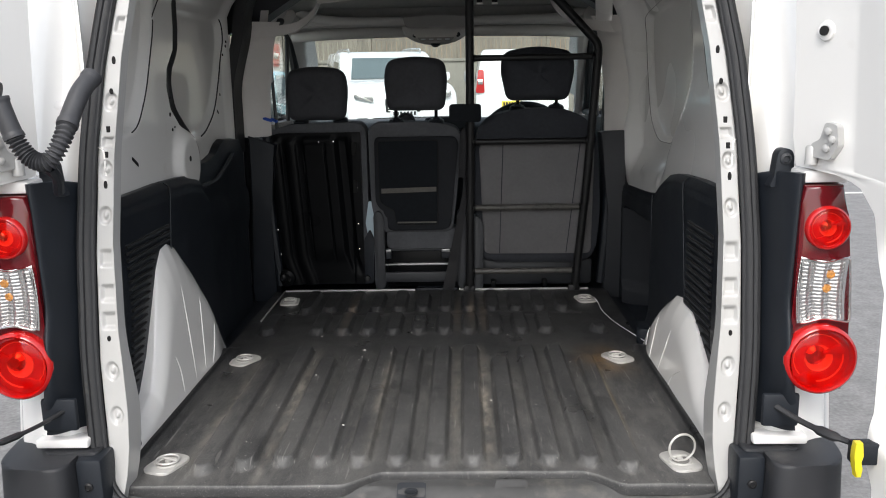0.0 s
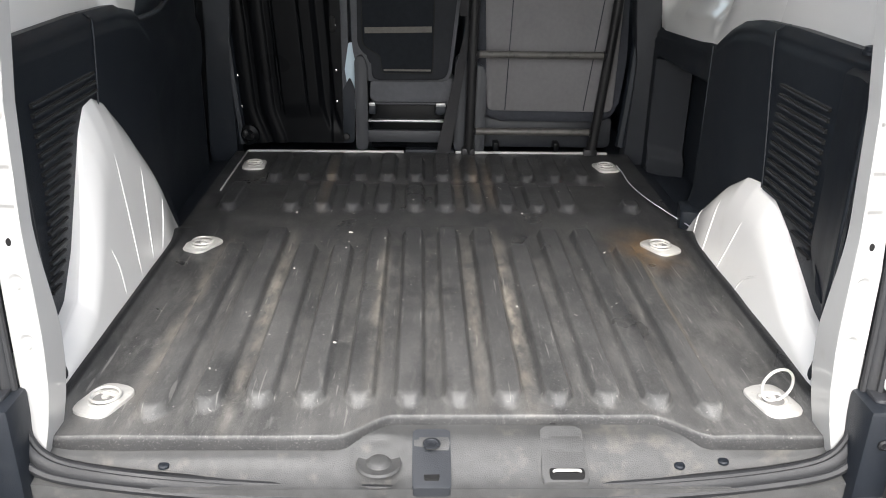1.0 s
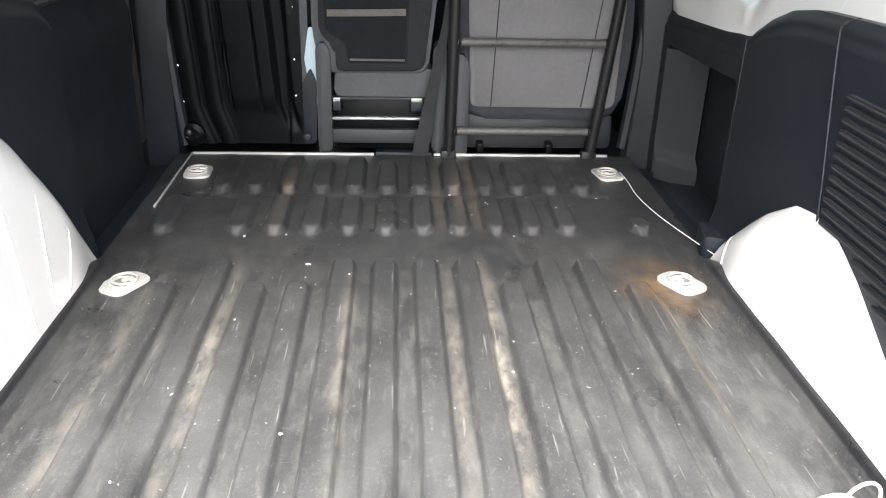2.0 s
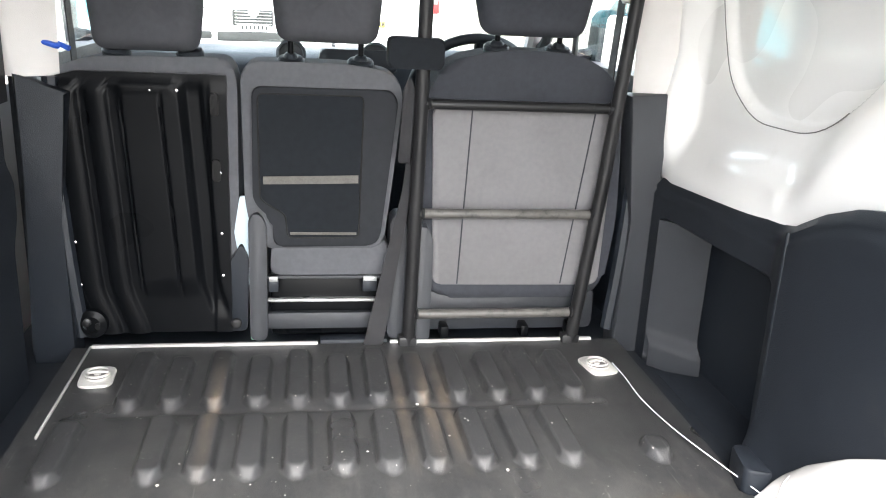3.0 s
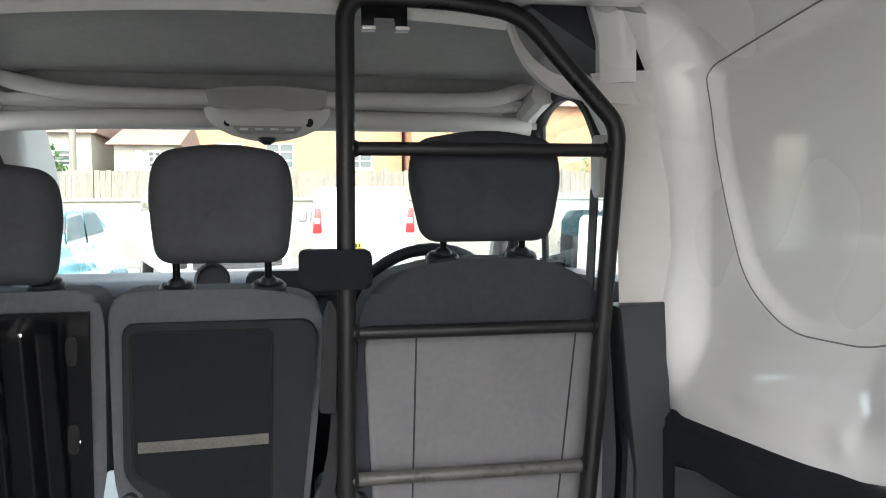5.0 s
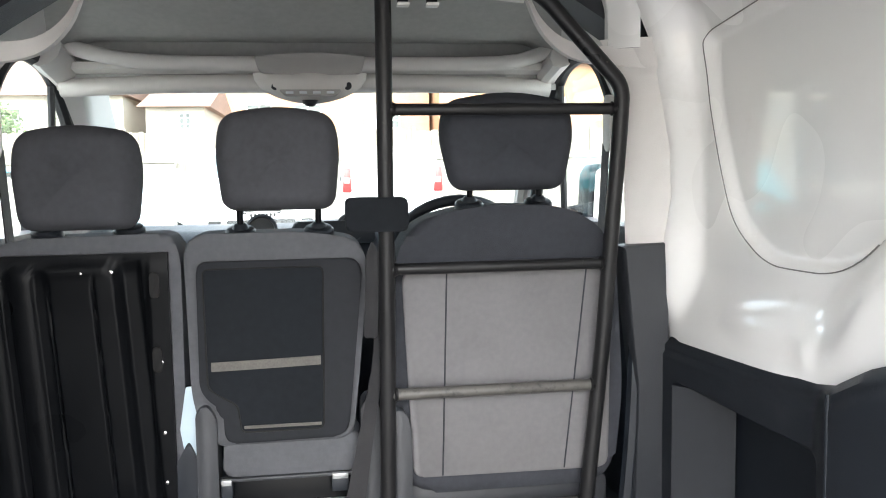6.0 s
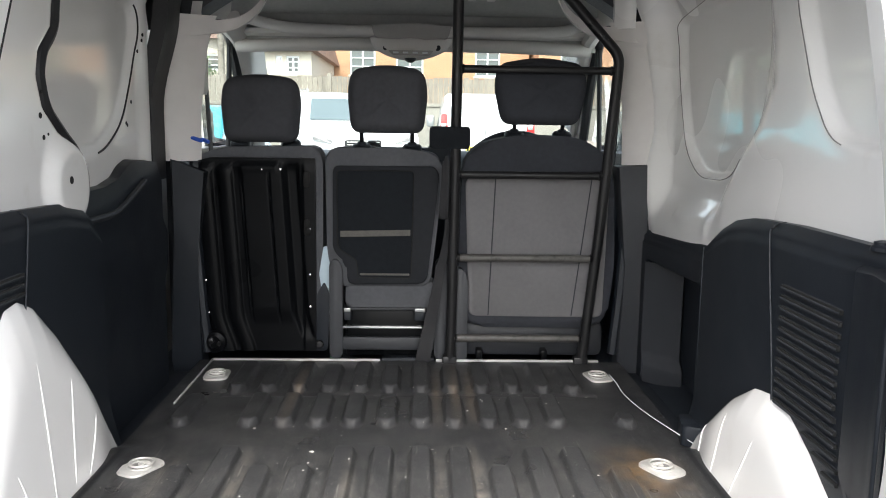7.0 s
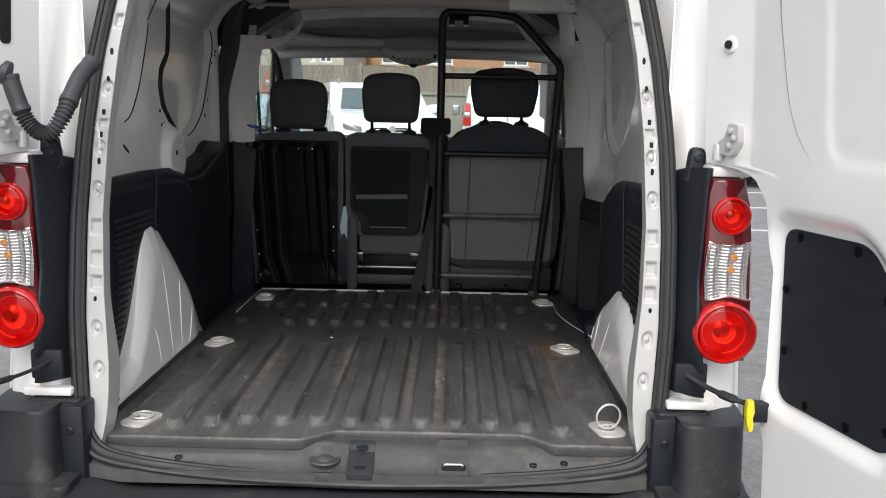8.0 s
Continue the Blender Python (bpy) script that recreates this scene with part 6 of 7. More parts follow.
th = thing("overhead_shelf", "pale grey overhead storage shelf with rolled lips", "overhead shelf", (0, 2.45, 1.0))
for nm, pts, r in (("upper_lip", [(-0.645, 2.42, 1.10), (-0.56, 2.43, 1.075), (-0.42, 2.43, 1.055), (-0.1, 2.43, 1.05), (0.2, 2.43, 1.05), (0.5, 2.43, 1.055), (0.60, 2.43, 1.075), (0.645, 2.42, 1.09)], 0.020),
                   ("lower_lip", [(-0.67, 2.50, 0.995), (-0.4, 2.50, 1.005), (0, 2.50, 1.01), (0.4, 2.50, 1.005), (0.66, 2.50, 0.995)], 0.024)):
    bm = B()
    tube(bm, spline(pts, 6), r, 12)
    part(nm, bm, TRIM, th)
bm = B()
prism(bm, [(2.455, 1.040), (2.70, 1.00), (2.70, 1.03), (2.455, 1.058)], "x", -0.63, 0.63)
part("tray", bm, TRIM, th)
bm = B()
box(bm, -0.68, 0.68, 2.50, 2.515, 0.99, 1.20)
part("shelf_back", bm, LINER, th, "dark cloth back of the shelf")
bm = B()
prism(bm, rounded([(-0.160, 1.066), (-0.016, 1.078), (0.130, 1.066), (0.118, 1.022), (-0.016, 1.014), (-0.148, 1.024)], [0.008, 0.2, 0.008, 0.012, 0.2, 0.012]), "y", 2.388, 2.46, 0.006, 3)
con = part("console", bm, TRIM_MID, th, "mid-grey face of the lamp console")
bm = B()


def bulge(u, v):
    half = [0.150, 0.146, 0.134, 0.113, 0.085, 0.05, 0.02][v]
    z = [1.026, 1.006, 0.988, 0.973, 0.960, 0.951, 0.947][v]
    return (-0.016 + half * u, 2.45 - 0.075 * math.sqrt(max(0, 1 - 0.8 * u * u)) * [0.8, 0.95, 1.0, 0.97, 0.85, 0.6, 0.3][v], z)


sheet(bm, bulge, list(np.linspace(-1, 1, 25)), list(range(7)), (0, 0.02, 0.004))
part("lamp_bowl", bm, TRIM, con, "pale rounded lamp bowl", 60)
bm = B()
prism(bm, rounded([(-0.098, 0.978), (0.066, 0.978), (0.05, 0.962), (-0.082, 0.962)], 0.006), "y", 2.368, 2.40, 0.003)
part("lamp_panel", bm, TRIM_MID, con)
for x in (-0.115, 0.072):
    bm = B()
    lathe(bm, (x + 0.008, 2.402, 0.990), (x * 1.5, -1, 0), [(0.011, 0), (0.011, 0.008), (0.007, 0.010)], 14)
    part("switch", bm, BLACK, con)
for x in (-0.07, -0.035, 0.0, 0.035):
    bm = B()
    box(bm, x - 0.010, x + 0.010, 2.364, 2.369, 0.967, 0.973, 0.001)
    part("button", bm, PAPER, con)
bm = B()
lathe(bm, (-0.018, 2.405, 0.953), (0, 0, -1), [(0.022, 0), (0.020, 0.008), (0.008, 0.016)], 16)
part("sensor", bm, BLACK, con)

for s in (-1, 1):
    bm = B()
    tube(bm, spline([(s * 0.66, 2.35, 1.07), (s * 0.665, 2.55, 1.02), (s * 0.69, 2.80, 0.85), (s * 0.71, 3.0, 0.68), (s * 0.72, 3.1, 0.58)], 6), 0.045, 10, flat=0.7)
    setting("windscreen_pillar", bm, TRIM, "pale grey windscreen pillar cover", "pillar")
    th = thing("cab_door", "cab door with dark trim and window", "cab door", (s * 0.75, 2.4, 0.0), "cab doors")
    bm = B()
    prism(bm, rounded([(1.95, -0.2), (3.0, -0.2), (3.0, 0.60), (2.4, 0.625), (1.95, 0.625)], 0.03), "x", s * 0.70, s * 0.78, 0.015)
    part("door_card", bm, BLACK, th)
    bm = B()
    WIN = [(2.02, 0.62), (2.06, 0.85), (2.12, 0.98), (2.22, 1.045), (2.36, 1.055), (2.52, 1.01), (2.72, 0.86), (2.92, 0.66), (2.95, 0.62)]
    pts = [(s * (0.735 - 0.10 * (b - 0.6)), a, b) for a, b in WIN]
    tube(bm, spline(pts, 5, True), 0.020, 8)
    part("window_frame", bm, RUBBER, th, "black window frame")
    bm = B()
    prism(bm, [(2.00, 0.62), (2.06, 0.85), (2.12, 0.98), (2.22, 1.045), (2.36, 1.055), (2.52, 1.01), (2.72, 0.86), (2.92, 0.66)], "x", 0, 1)
    for v in bm.verts:
        v.co.x = s * (0.735 - 0.10 * (v.co.z - 0.6) + 0.003 * v.co.x)
    ob = part("window_pane", bm, GLASS, th, "clear window glass")
    ob.visible_shadow = False
    bm = B()
    TOPW = [(1.86, 0.60), (1.95, 0.80), (2.06, 0.93), (2.12, 0.99), (2.22, 1.05), (2.36, 1.06), (2.52, 1.015), (2.72, 0.865), (2.92, 0.665)]
    OUTW = [(1.80, 0.60), (1.80, 0.95), (1.85, 1.14), (2.1, 1.2), (2.3, 1.2), (2.5, 1.19), (2.72, 1.08), (2.95, 0.90), (3.1, 0.72)]

    def header(k, v):
        a, b = TOPW[k], OUTW[k]
        y, z = a[0] + (b[0] - a[0]) * v, a[1] + (b[1] - a[1]) * v
        return (s * (0.725 - 0.10 * (z - 0.6) - 0.06 * v), y, z)

    sheet(bm, header, list(range(9)), [0, 0.33, 0.66, 1.0], (s * 0.03, 0, 0))
    part("header_trim", bm, TRIM, th, "pale grey trim over the window")
    bm = B()
    tube(bm, [(s * 0.72, 2.55, 0.62), (s * 0.695, 2.50, 1.0)], 0.010, 8)
    part("quarter_bar", bm, RUBBER, th)
    th = thing("wing_mirror", "black wing mirror housing with glass", "wing mirror", (s * 0.9, 2.62, 0.66), "wing mirrors")
    bm = B()
    prism(bm, rounded([(s * 0.80, 0.58), (s * 0.99, 0.58), (s * 1.0, 0.76), (s * 0.81, 0.78)], 0.03), "y", 2.58, 2.68, 0.03, 3)
    part("housing", bm, BLACK, th)
    bm = B()
    prism(bm, rounded([(s * 0.815, 0.595), (s * 0.975, 0.595), (s * 0.985, 0.75), (s * 0.825, 0.765)], 0.025), "y", 2.572, 2.581)
    part("mirror_glass", bm, CHROME, th)
    bm = B()
    tube(bm, [(s * 0.74, 2.66, 0.62), (s * 0.83, 2.64, 0.64)], 0.02, 8)
    part("arm", bm, BLACK, th)

# windscreen
bm = B()
sheet(bm, lambda x, t: (x, 2.56 + 0.75 * t - 0.12 * (x / 0.7) ** 2 * (0.3 + 0.7 * t), 1.02 - 0.46 * t), list(np.linspace(-0.70, 0.70, 14)), list(np.linspace(0, 1, 6)), (0, 0.004, 0.004))
ob = setting("windscreen", bm, GLASS, "clear laminated windscreen", "windscreen")
ob.visible_shadow = False

# dashboard
th = thing("dashboard", "dark grey moulded dashboard with vents and screen hood", "dashboard", (0, 2.8, 0.2))
bm = B()
sheet(bm, lambda x, v: (x, [2.62, 2.60, 2.64, 2.72, 2.95, 3.25][v] + (0.02 if x > 0.1 else 0), [0.0, 0.45, 0.56, 0.592, 0.60, 0.575][v] + 0.03 * math.exp(-((x - 0.37) / 0.16) ** 2) * (1 if v in (2, 3) else 0) + 0.012 * math.exp(-((x - 0.03) / 0.12) ** 2) * (1 if v in (2, 3) else 0)), list(np.linspace(-0.70, 0.70, 60)), list(range(6)), (0, 0.01, -0.02))
part("fascia", bm, BLACK, th, "", 60)
bm = B()
prism(bm, rounded([(-0.09, 0.555), (0.16, 0.555), (0.15, 0.622), (-0.08, 0.622)], 0.015), "y", 2.585, 2.68, 0.01)
part("screen_hood", bm, BLACK, th)
for x in (-0.17, 0.09):
    bm = B()
    lathe(bm, (x, 2.60, 0.60), (0, -1, 0.2), [(0.045, -0.02), (0.046, 0.006), (0.038, 0.01), (0.036, 0.0), (0.01, 0.0)], 22)
    part("air_vent", bm, BLACK_GREY, th)
th = thing("steering_wheel", "black steering wheel behind the driver's seat", "steering wheel", (0.37, 2.45, 0.55))
bm = B()
R = Euler((radians(-62), 0, 0)).to_matrix()
tube(bm, [Vector((0.37, 2.44, 0.52)) + R @ Vector((0.185 * math.cos(g), 0.185 * math.sin(g), 0)) for g in np.linspace(0, 2 * math.pi, 40, endpoint=False)], 0.015, 10, True)
part("rim", bm, BLACK, th)
for g in (0, math.pi, 1.5 * math.pi):
    bm = B()
    tube(bm, [Vector((0.37, 2.45, 0.515)), Vector((0.37, 2.44, 0.52)) + R @ Vector((0.18 * math.cos(g), 0.18 * math.sin(g), 0))], 0.014, 8)
    part("spoke", bm, BLACK, th)
bm = B()
lathe(bm, Vector((0.37, 2.47, 0.50)), R @ Vector((0, 0, 1)), [(0.065, 0), (0.06, 0.03), (0.03, 0.042)], 20)
part("hub", bm, BLACK, th)
# front bulkhead below the screen
bm = B()
box(bm, -0.80, 0.80, 3.2, 3.24, -0.3, 0.55)
setting("wall_front", bm, BLACK, "dark front bulkhead under the windscreen", "bulkhead")
bm = B()
box(bm, -0.8, 0.8, 3.24, 3.75, -0.30, 0.44, 0.08, 4)
setting("bonnet", bm, WHITE, "white van bonnet", "bonnet")


# ---- car park and street in front ----
def wheel(parent, x, y, r, w=0.2):
    bm = B()
    lathe(bm, (x - w / 2, y, GROUND + r), (1, 0, 0), [(r * 0.62, 0), (r * 0.95, 0.0), (r, 0.03), (r, w - 0.03), (r * 0.95, w), (r * 0.62, w)], 28)
    t = part("tyre", bm, TYRE, parent)
    bm = B()
    lathe(bm, (x - w / 2 - 0.005, y, GROUND + r), (1, 0, 0), [(r * 0.6, 0), (r * 0.62, 0.01), (r * 0.62, w), (r * 0.5, w + 0.01)], 24)
    part("rim", bm, CAR_SILVER, parent)


def vehicle(name, label, x0, x1, y0, y1, prof, glass, m, heading, lamps, wheel_r, wheels, group=""):
    """prof: side outline as (share of the length from the near end, height); glass: side window outlines."""
    th = thing(name, label, "parked " + name, ((x0 + x1) / 2, (y0 + y1) / 2, GROUND), group)
    bm = B()
    ln = y1 - y0
    prism(bm, [(y0 + a * ln, GROUND + b) for a, b in prof], "x", x0, x1, 0.09, 3)
    xc, w = (x0 + x1) / 2, (x1 - x0) / 2
    for v in bm.verts:
        h = v.co.z - GROUND
        k = 1 - 0.13 * sm(0.95, 1.9, h)
        v.co.x = xc + (v.co.x - xc) * k
    part("body", bm, m, th, "", 50)
    for out in glass:
        for s in (-1, 1):
            bm = B()
            prism(bm, rounded([(y0 + a * ln, GROUND + b) for a, b in out], 0.05), "x", 0, 1)
            for v in bm.verts:
                h = v.co.z - GROUND
                v.co.x = xc + s * (w * (1 - 0.13 * sm(0.95, 1.9, h)) + 0.006 * v.co.x)
            part("side_window", bm, TINT_GLASS, th, "dark side window")
    for wy in wheels:
        for x in (x0 + 0.12, x1 - 0.12):
            wheel(th, x, y0 + wy * ln, wheel_r)
    return th


# road wheels of the loaded van itself
for x in (-0.745, 0.745):
    for y in (0.75, 3.28):
        th = thing("road_wheel", "black tyre on a silver steel wheel under the van", "wheel", (x, y, GROUND), "road wheels")
        wheel(th, x, y, 0.31, 0.17)

# white off-roader facing the van
suv = vehicle("car", "white off-road car facing this way", -2.40, -0.18, 14.9, 19.5,
              [(0, 0.35), (0.0, 0.75), (0.015, 1.04), (0.06, 1.18), (0.26, 1.28), (0.30, 1.30), (0.40, 1.80), (0.46, 1.88), (0.9, 1.90), (0.98, 1.76), (1.0, 1.0), (1.0, 0.4)],
              [[(0.36, 1.28), (0.42, 1.66), (0.62, 1.70), (0.62, 1.28)], [(0.64, 1.28), (0.64, 1.70), (0.88, 1.70), (0.94, 1.28)]], CAR_WHITE, -1, None, 0.38, (0.16, 0.80))
bm = B()
sheet(bm, lambda x, t: (-1.29 + (x * (0.86 - 0.10 * t)), 14.9 + 4.6 * (0.300 + 0.092 * t) - 0.02, GROUND + 1.32 + 0.43 * t), [-0.95, -0.5, 0, 0.5, 0.95], [0, 0.5, 1], (0, 0.02, 0))
part("windscreen", bm, SKY_GLASS, suv, "windscreen with sky reflection put into its colour")
for i in range(5):
    bm = B()
    box(bm, -1.60, -0.98, 14.87, 14.93, GROUND + 0.70 + 0.05 * i, GROUND + 0.718 + 0.05 * i, 0.005)
    part("grille_bar", bm, CHROME, suv)
bm = B()
box(bm, -1.64, -0.94, 14.885, 14.95, GROUND + 0.67, GROUND + 0.95, 0.03)
part("grille", bm, TYRE, suv)
bm = B()
lathe(bm, (-1.29, 14.86, GROUND + 0.91), (0, -1, 0), [(0.09, 0), (0.09, 0.01), (0.07, 0.02), (0.06, 0.01)], 18)
part("round_badge", bm, CHROME, suv)
bm = B()
box(bm, -1.9, -0.68, 14.87, 14.95, GROUND + 0.42, GROUND + 0.58, 0.03)
part("lower_grille", bm, TYRE, suv)
for s in (-1, 1):
    bm = B()
    prism(bm, rounded([(-1.29 + s * 0.58, GROUND + 0.88), (-1.29 + s * 0.96, GROUND + 0.96), (-1.29 + s * 0.96, GROUND + 1.10), (-1.29 + s * 0.60, GROUND + 1.06)], 0.03), "y", 14.875, 15.1, 0.01)
    part("headlight", bm, REFLECTOR, suv, "clear headlight")
    bm = B()
    prism(bm, rounded([(-1.29 + s * 0.70, GROUND + 0.46), (-1.29 + s * 0.92, GROUND + 0.46), (-1.29 + s * 0.92, GROUND + 0.58), (-1.29 + s * 0.70, GROUND + 0.58)], 0.03), "y", 14.87, 15.0, 0.01)
    part("fog_light", bm, TYRE, suv)
    bm = B()
    prism(bm, rounded([(-1.29 + s * 1.07, GROUND + 1.24), (-1.29 + s * 1.29, GROUND + 1.26), (-1.29 + s * 1.29, GROUND + 1.44), (-1.29 + s * 1.07, GROUND + 1.42)], 0.05), "y", 16.25, 16.42, 0.03)
    part("mirror", bm, CAR_WHITE, suv)
    bm = B()
    tube(bm, spline([(-1.29 + s * 0.78, 16.8, GROUND + 1.87), (-1.29 + s * 0.77, 17.0, GROUND + 1.93), (-1.29 + s * 0.77, 18.6, GROUND + 1.95), (-1.29 + s * 0.78, 18.9, GROUND + 1.89)], 5), 0.025, 8)
    part("roof_rail", bm, CAR_SILVER, suv)
bm = B()
box(bm, -1.55, -1.03, 14.855, 14.875, GROUND + 0.60, GROUND + 0.71, 0.004)
plate = part("number_plate", bm, PAPER, suv, "white number plate")
for i in range(7):
    bm = B()
    box(bm, -1.50 + 0.068 * i, -1.46 + 0.068 * i, 14.850, 14.856, GROUND + 0.62, GROUND + 0.69)
    part("plate_bar", bm, TYRE, plate)

suv.matrix_world = Matrix.Translation((-1.65, 17.2, GROUND)) @ Matrix.Rotation(radians(15), 4, "Z")

# white van facing away
van = vehicle("van", "white panel van parked with its rear this way", 0.36, 2.16, 15.0, 19.4,
              [(0, 0.32), (-0.004, 0.7), (0.0, 1.2), (0.02, 1.75), (0.05, 1.84), (0.60, 1.84), (0.68, 1.78), (0.80, 1.18), (0.97, 1.05), (1.0, 0.8), (1.0, 0.35)],
              [[(0.62, 1.2), (0.62, 1.65), (0.70, 1.62), (0.77, 1.2)]], CAR_WHITE, 1, None, 0.32, (0.2, 0.82))
for s, w in ((-1, 0.085), (1, 0.085)):
    bm = B()
    xc = 1.26 + s * 0.815
    prism(bm, rounded([(xc - w, GROUND + 1.02), (xc + w, GROUND + 1.02), (xc + w * 0.8, GROUND + 1.46), (xc - w * 0.4, GROUND + 1.46)], 0.03), "y", 14.955, 15.12, 0.015)
    tl = part("tail_light", bm, RED_FAR, van, "red tail light")
    bm = B()
    box(bm, xc - 0.05, xc + 0.05, 14.945, 14.958, GROUND + 1.18, GROUND + 1.28, 0.005)
    part("clear_lens", bm, REFLECTOR, tl)
    bm = B()
    box(bm, xc - 0.13 * s - 0.02, xc - 0.13 * s + 0.02, 14.97, 15.02, GROUND + 1.52, GROUND + 1.60, 0.005)
    part("hinge", bm, CAR_WHITE, van)
bm = B()
box(bm, 1.235, 1.247, 14.972, 15.0, GROUND + 0.55, GROUND + 1.75)
part("door_gap", bm, TYRE, van, "dark gap between the doors")
bm = B()
box(bm, 0.45, 2.07, 14.93, 15.1, GROUND + 0.36, GROUND + 0.56, 0.05)
part("bumper", bm, CAR_SILVER, van)
bm = B()
box(bm, 0.86, 1.22, 14.955, 14.975, GROUND + 0.74, GROUND + 0.86, 0.004)
plate = part("number_plate", bm, PLATE_YELLOW, van, "yellow number plate")
for i in range(6):
    bm = B()
    box(bm, 0.89 + 0.053 * i, 0.925 + 0.053 * i, 14.950, 14.956, GROUND + 0.765, GROUND + 0.835)
    part("plate_bar", bm, TYRE, plate)
bm = B()
box(bm, 1.30, 1.46, 14.955, 14.99, GROUND + 0.98, GROUND + 1.04, 0.01)
part("handle", bm, CAR_WHITE, van)
for s in (-1, 1):
    bm = B()
    box(bm, 1.26 + s * 1.03 - 0.09, 1.26 + s * 1.03 + 0.09, 17.9, 18.05, GROUND + 1.2, GROUND + 1.45, 0.04)
    part("mirror", bm, CAR_SILVER, van)

# cars to the sides
hatch = [(0, 0.35), (0.0, 0.8), (0.05, 1.0), (0.12, 1.40), (0.2, 1.48), (0.55, 1.48), (0.72, 1.02), (0.95, 0.88), (1.0, 0.7), (1.0, 0.35)]
hg = [[(0.14, 1.04), (0.18, 1.36), (0.36, 1.40), (0.36, 1.02)], [(0.38, 1.02), (0.38, 1.40), (0.54, 1.40), (0.66, 1.02)]]
vehicle("car", "teal hatchback parked alongside", -4.15, -2.42, 9.5, 13.5, hatch, hg, CAR_TEAL, 1, None, 0.31, (0.2, 0.8))
vehicle("car", "white hatchback parked further along", -6.4, -4.7, 14.5, 18.5, hatch, hg, CAR_WHITE, 1, None, 0.31, (0.2, 0.8))
vehicle("car", "silver hatchback parked beside the van", 5.6, 7.3, 13.5, 17.5, hatch, hg, CAR_SILVER, 1, None, 0.31, (0.2, 0.8))

# kerb, block wall and timber fence
bm = B()
box(bm, -30, 40, 23.2, 23.4, GROUND, GROUND + 0.12, 0.02)
tagged(part("kerb", bm, BLOCK), "pale concrete kerb along the road", "kerb", "", "structure")
bm = B()
box(bm, -30, 40, 23.4, 25.2, GROUND - 0.1, GROUND + 0.11)
tagged(part("pavement", bm, BLOCK), "pale concrete pavement", "pavement", "", "structure")
th = thing("boundary_wall", "pale block wall below the fence", "wall", (0, 25.3, GROUND), "", "structure")
bm = B()
box(bm, -30, 40, 25.2, 25.4, GROUND, GROUND + 1.76, 0.02)
part("blocks", bm, BLOCK, th)
bm = B()
box(bm, -30, 40, 25.15, 25.45, GROUND + 1.76, GROUND + 1.86, 0.01)
part("coping", bm, BLOCK, th)
rng = random.Random(4)
th = thing("fence", "weathered close-board timber fence on the wall", "fence", (0, 25.35, GROUND + 1.86))
for i in range(24):
    x = -28 + 2.8 * i
    bm = B()
    box(bm, x - 0.06, x + 0.06, 25.30, 25.42, GROUND + 1.84, GROUND + 2.74, 0.01)
    part("post", bm, TIMBER, th)
    bm = B()
    for j in range(17):
        h = 2.64 + rng.uniform(-0.03, 0.03)
        bx0 = x + 0.08 + j * 0.157
        box(bm, bx0, bx0 + 0.146, 25.35 + 0.012 * (j % 2), 25.37 + 0.012 * (j % 2), GROUND + 1.86, GROUND + h)
    part("board_panel", bm, TIMBER, th)
    bm = B()
    box(bm, x, x + 2.8, 25.39, 25.43, GROUND + 2.4, GROUND + 2.48)
    part("rail", bm, TIMBER, th)


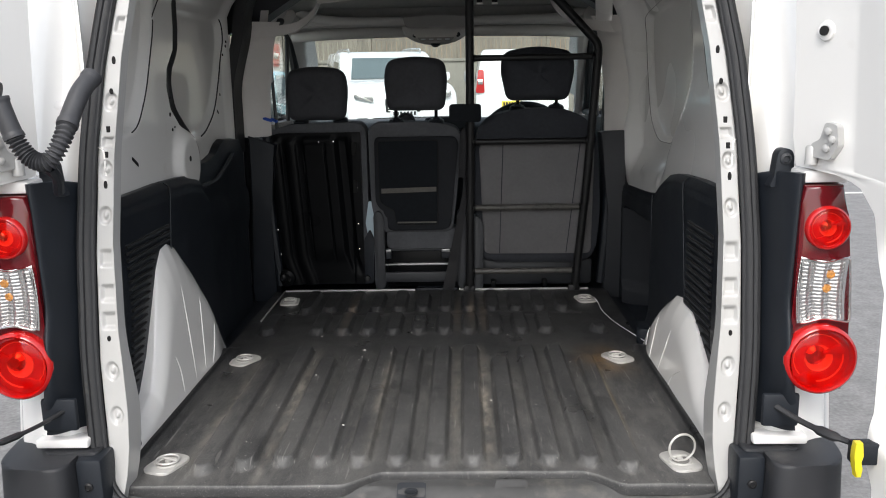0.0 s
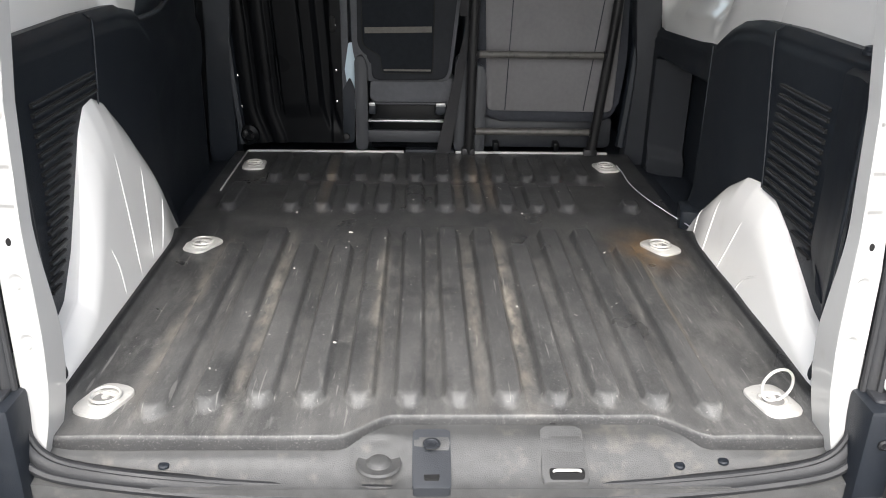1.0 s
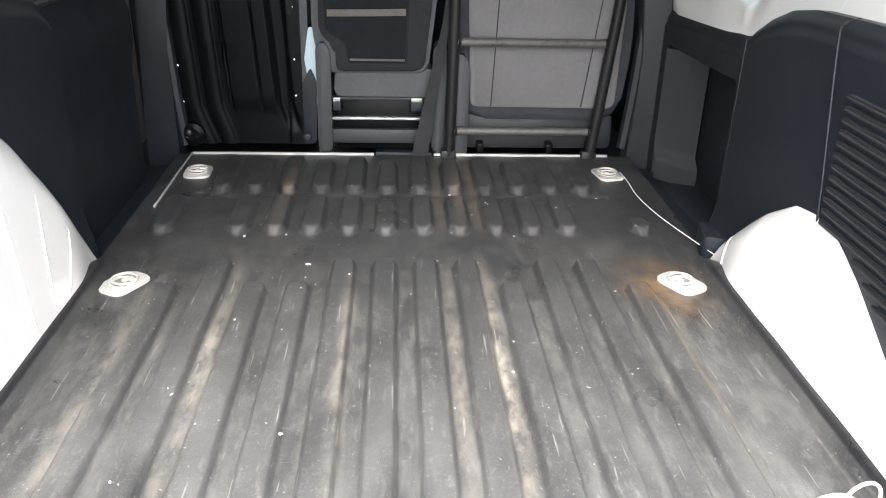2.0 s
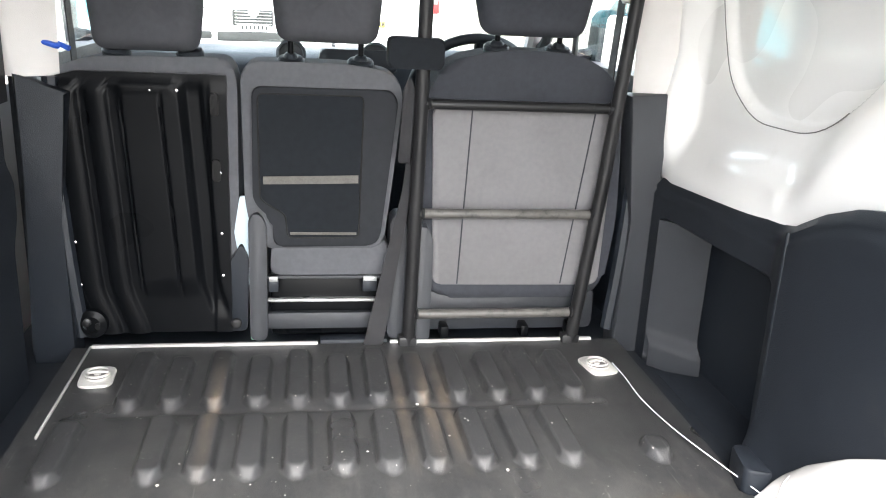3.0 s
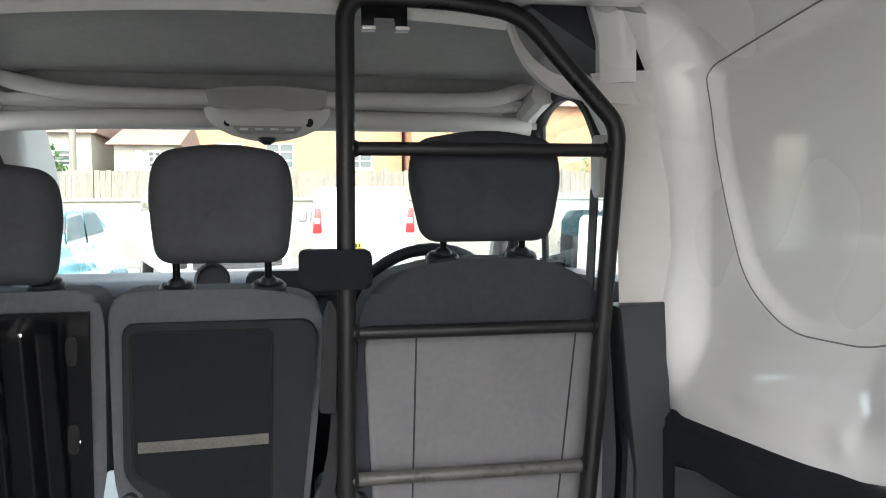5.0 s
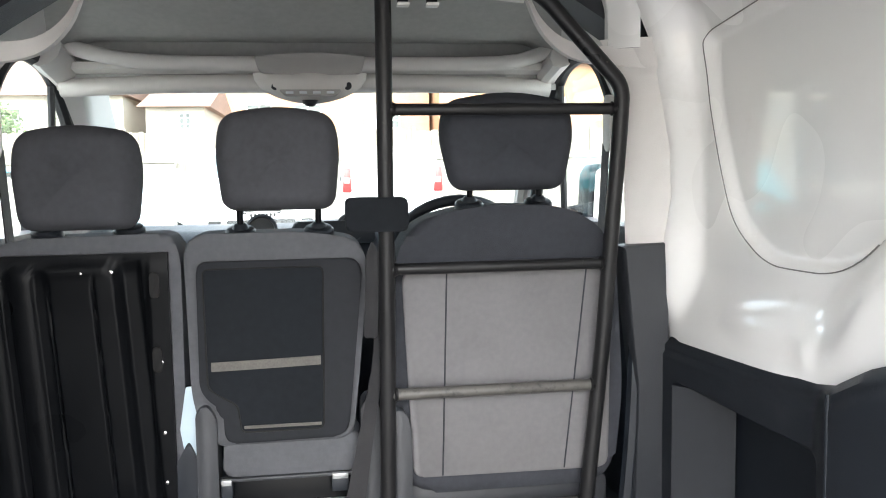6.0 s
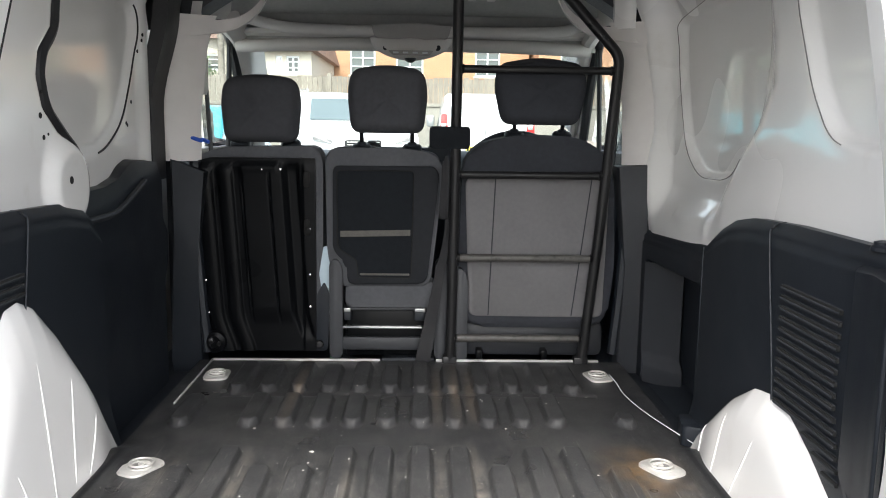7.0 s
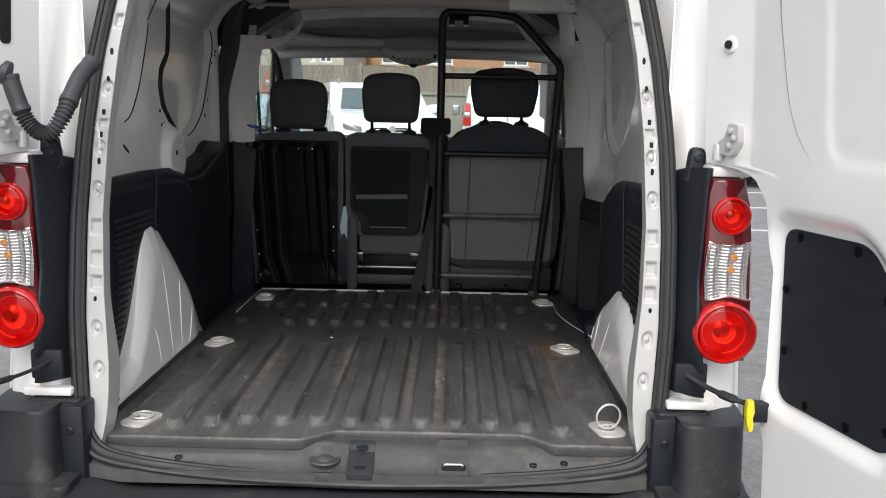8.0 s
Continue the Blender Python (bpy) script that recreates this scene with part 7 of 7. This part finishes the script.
# brick houses
def house(x0, x1, y, eave, ridge, wall, windows, label, gable=False, door=None):
    th = thing("house", label, "house", ((x0 + x1) / 2, y + 4, GROUND), "houses")
    z0, dep, tk = GROUND, 8.0, 0.3
    bm = B()
    holes = sorted(windows + ([door] if door else []), key=lambda w: w[0])
    x = x0
    for wx0, wx1, wz0, wz1 in holes:
        box(bm, x, wx0, y, y + tk, z0, z0 + eave)
        box(bm, wx0, wx1, y, y + tk, z0, z0 + wz0)
        box(bm, wx0, wx1, y, y + tk, z0 + wz1, z0 + eave)
        x = wx1
    box(bm, x, x1, y, y + tk, z0, z0 + eave)
    for xs in (x0, x1 - tk):
        box(bm, xs, xs + tk, y + tk, y + dep, z0, z0 + eave)
    box(bm, x0, x1, y + dep, y + dep + tk, z0, z0 + eave)
    box(bm, x0 + tk, x1 - tk, y + 2.5, y + 2.6, z0, z0 + eave)
    part("wall", bm, wall, th)
    bm = B()
    if gable:
        xm = (x0 + x1) / 2
        prism(bm, [(x0 - 0.3, z0 + eave - 0.1), (xm, z0 + ridge), (x1 + 0.3, z0 + eave - 0.1)], "y", y + 0.4, y + dep + 0.6)
        part("roof", bm, ROOF, th)
        bm = B()
        prism(bm, [(x0, z0 + eave), (xm, z0 + ridge - 0.25), (x1, z0 + eave)], "y", y, y + 0.38)
        part("gable", bm, wall, th)
    else:
        prism(bm, [(y - 0.35, z0 + eave - 0.08), (y + dep / 2, z0 + ridge), (y + dep + 0.6, z0 + eave - 0.08)], "x", x0 - 0.25, x1 + 0.25)
        part("roof", bm, ROOF, th)
    for wx0, wx1, wz0, wz1 in windows:
        bm = B()
        f = 0.07
        for a in ((wx0, wx0 + f, wz0, wz1), (wx1 - f, wx1, wz0, wz1), (wx0 + f, wx1 - f, wz0, wz0 + f), (wx0 + f, wx1 - f, wz1 - f, wz1), ((wx0 + wx1) / 2 - f / 2, (wx0 + wx1) / 2 + f / 2, wz0 + f, wz1 - f)):
            box(bm, a[0], a[1], y + 0.06, y + 0.14, z0 + a[2], z0 + a[3])
        for q in (1, 2):
            zz = wz0 + (wz1 - wz0) * q / 3
            box(bm, wx0 + f, wx1 - f, y + 0.07, y + 0.13, z0 + zz - 0.02, z0 + zz + 0.02)
        win = part("window", bm, PAPER, th, "white window frame")
        bm = B()
        box(bm, wx0 + 0.02, wx1 - 0.02, y + 0.145, y + 0.155, z0 + wz0 + 0.02, z0 + wz1 - 0.02)
        part("pane", bm, TINT_GLASS, win)
        bm = B()
        box(bm, wx0 - 0.08, wx1 + 0.08, y - 0.08, y + 0.05, z0 + wz0 - 0.09, z0 + wz0)
        part("sill", bm, RENDER_WALL, win)
    if door:
        bm = B()
        box(bm, door[0], door[1], y + 0.08, y + 0.14, z0 + door[2], z0 + door[3], 0.01)
        part("door", bm, PAPER, th, "white front door")
    return th


house(-15.5, -7.3, 33.0, 4.5, 6.6, RENDER_WALL, [(-12.6, -10.9, 3.2, 4.0), (-9.35, -7.95, 3.2, 3.85)], "cream rendered house with brown tiled roof")
house(-6.2, -4.15, 31.5, 3.95, 5.0, RENDER_WALL, [(-5.5, -5.25, 3.05, 3.7), (-5.1, -4.6, 3.05, 3.7)], "pale rear extension with white windows and tiled roof")
house(-6.8, 5.2, 40.0, 6.6, 9.0, BRICK_FAR, [(-3.4, -2.2, 3.5, 4.7), (-1.2, 0.1, 3.5, 4.7), (2.6, 3.8, 3.5, 4.7)], "orange brick terraced house with brown roof")
house(5.4, 14.5, 38.0, 6.4, 8.8, BRICK_FAR, [(6.4, 7.8, 3.6, 4.8), (10.0, 11.4, 3.6, 4.8)], "orange brick house with white windows")
house(14.8, 24.0, 33.0, 5.4, 7.8, BRICK_FAR, [(16.4, 18.0, 3.4, 4.6), (20.0, 21.4, 3.4, 4.6)], "orange brick house further along")
house(-26.0, -16.0, 34.0, 5.2, 7.8, RENDER_WALL, [(-23.4, -22.0, 3.3, 4.4), (-19.0, -17.4, 3.3, 4.4)], "cream rendered house at the far end")

# hedge tops over the fence
rng = random.Random(9)


def shrub(x, y, r, h, label):
    th = thing("shrub", label, "shrub", (x, y, GROUND), "shrubs")
    bm = B()
    tube(bm, spline([(x, y, GROUND), (x + 0.05, y, GROUND + h * 0.35), (x, y, GROUND + h * 0.7)], 5), lambda t: 0.08 * (1.1 - t), 8)
    part("trunk", bm, TIMBER, th)
    bm = B()
    for i in range(900):
        v = Vector((rng.gauss(0, 1), rng.gauss(0, 1), rng.gauss(0, 1))).normalized() * (rng.random() ** 0.4)
        c = Vector((x + v.x * r * rng.uniform(0.7, 1.1), y + v.y * r, GROUND + h * 0.68 + v.z * h * 0.36))
        u = Vector((rng.gauss(0, 1), rng.gauss(0, 1), rng.gauss(0, 1))).normalized()
        w = u.orthogonal().normalized()
        q = rng.uniform(0.06, 0.14)
        bm.faces.new([bm.verts.new(c + u * q), bm.verts.new(c + w * q * 0.5), bm.verts.new(c - u * q), bm.verts.new(c - w * q * 0.5)])
    part("crown", bm, LEAF, th, "", 38, True)


shrub(-9.4, 26.5, 0.9, 3.5, "green shrub behind the fence")
shrub(-12.6, 27.0, 1.0, 3.4, "green shrub beside the pale house")
shrub(-8.4, 31.0, 0.8, 3.9, "leafy tree between the houses")
shrub(11.0, 26.8, 1.6, 3.6, "leafy bush above the fence")
shrub(13.4, 27.0, 1.4, 3.3, "leafy bush above the fence")

# street pole
th = thing("street_pole", "dark wooden utility pole", "pole", (-6.6, 27.5, GROUND))
bm = B()
tube(bm, [(-6.6, 27.5, GROUND), (-6.6, 27.5, GROUND + 7.5)], 0.11, 10)
part("pole", bm, TIMBER, th)
bm = B()
box(bm, -7.3, -5.9, 27.45, 27.55, GROUND + 6.9, GROUND + 7.0, 0.01)
part("crossarm", bm, TIMBER, th)

# painted bay lines on the asphalt
for i in range(5):
    bm = B()
    box(bm, 3.6, 8.4, 8.0 + 2.4 * i, 8.1 + 2.4 * i, GROUND + 0.001, GROUND + 0.005)
    tagged(part("bay_line", bm, LINE), "worn white parking bay line on the asphalt", "road marking", "bay lines", "structure")
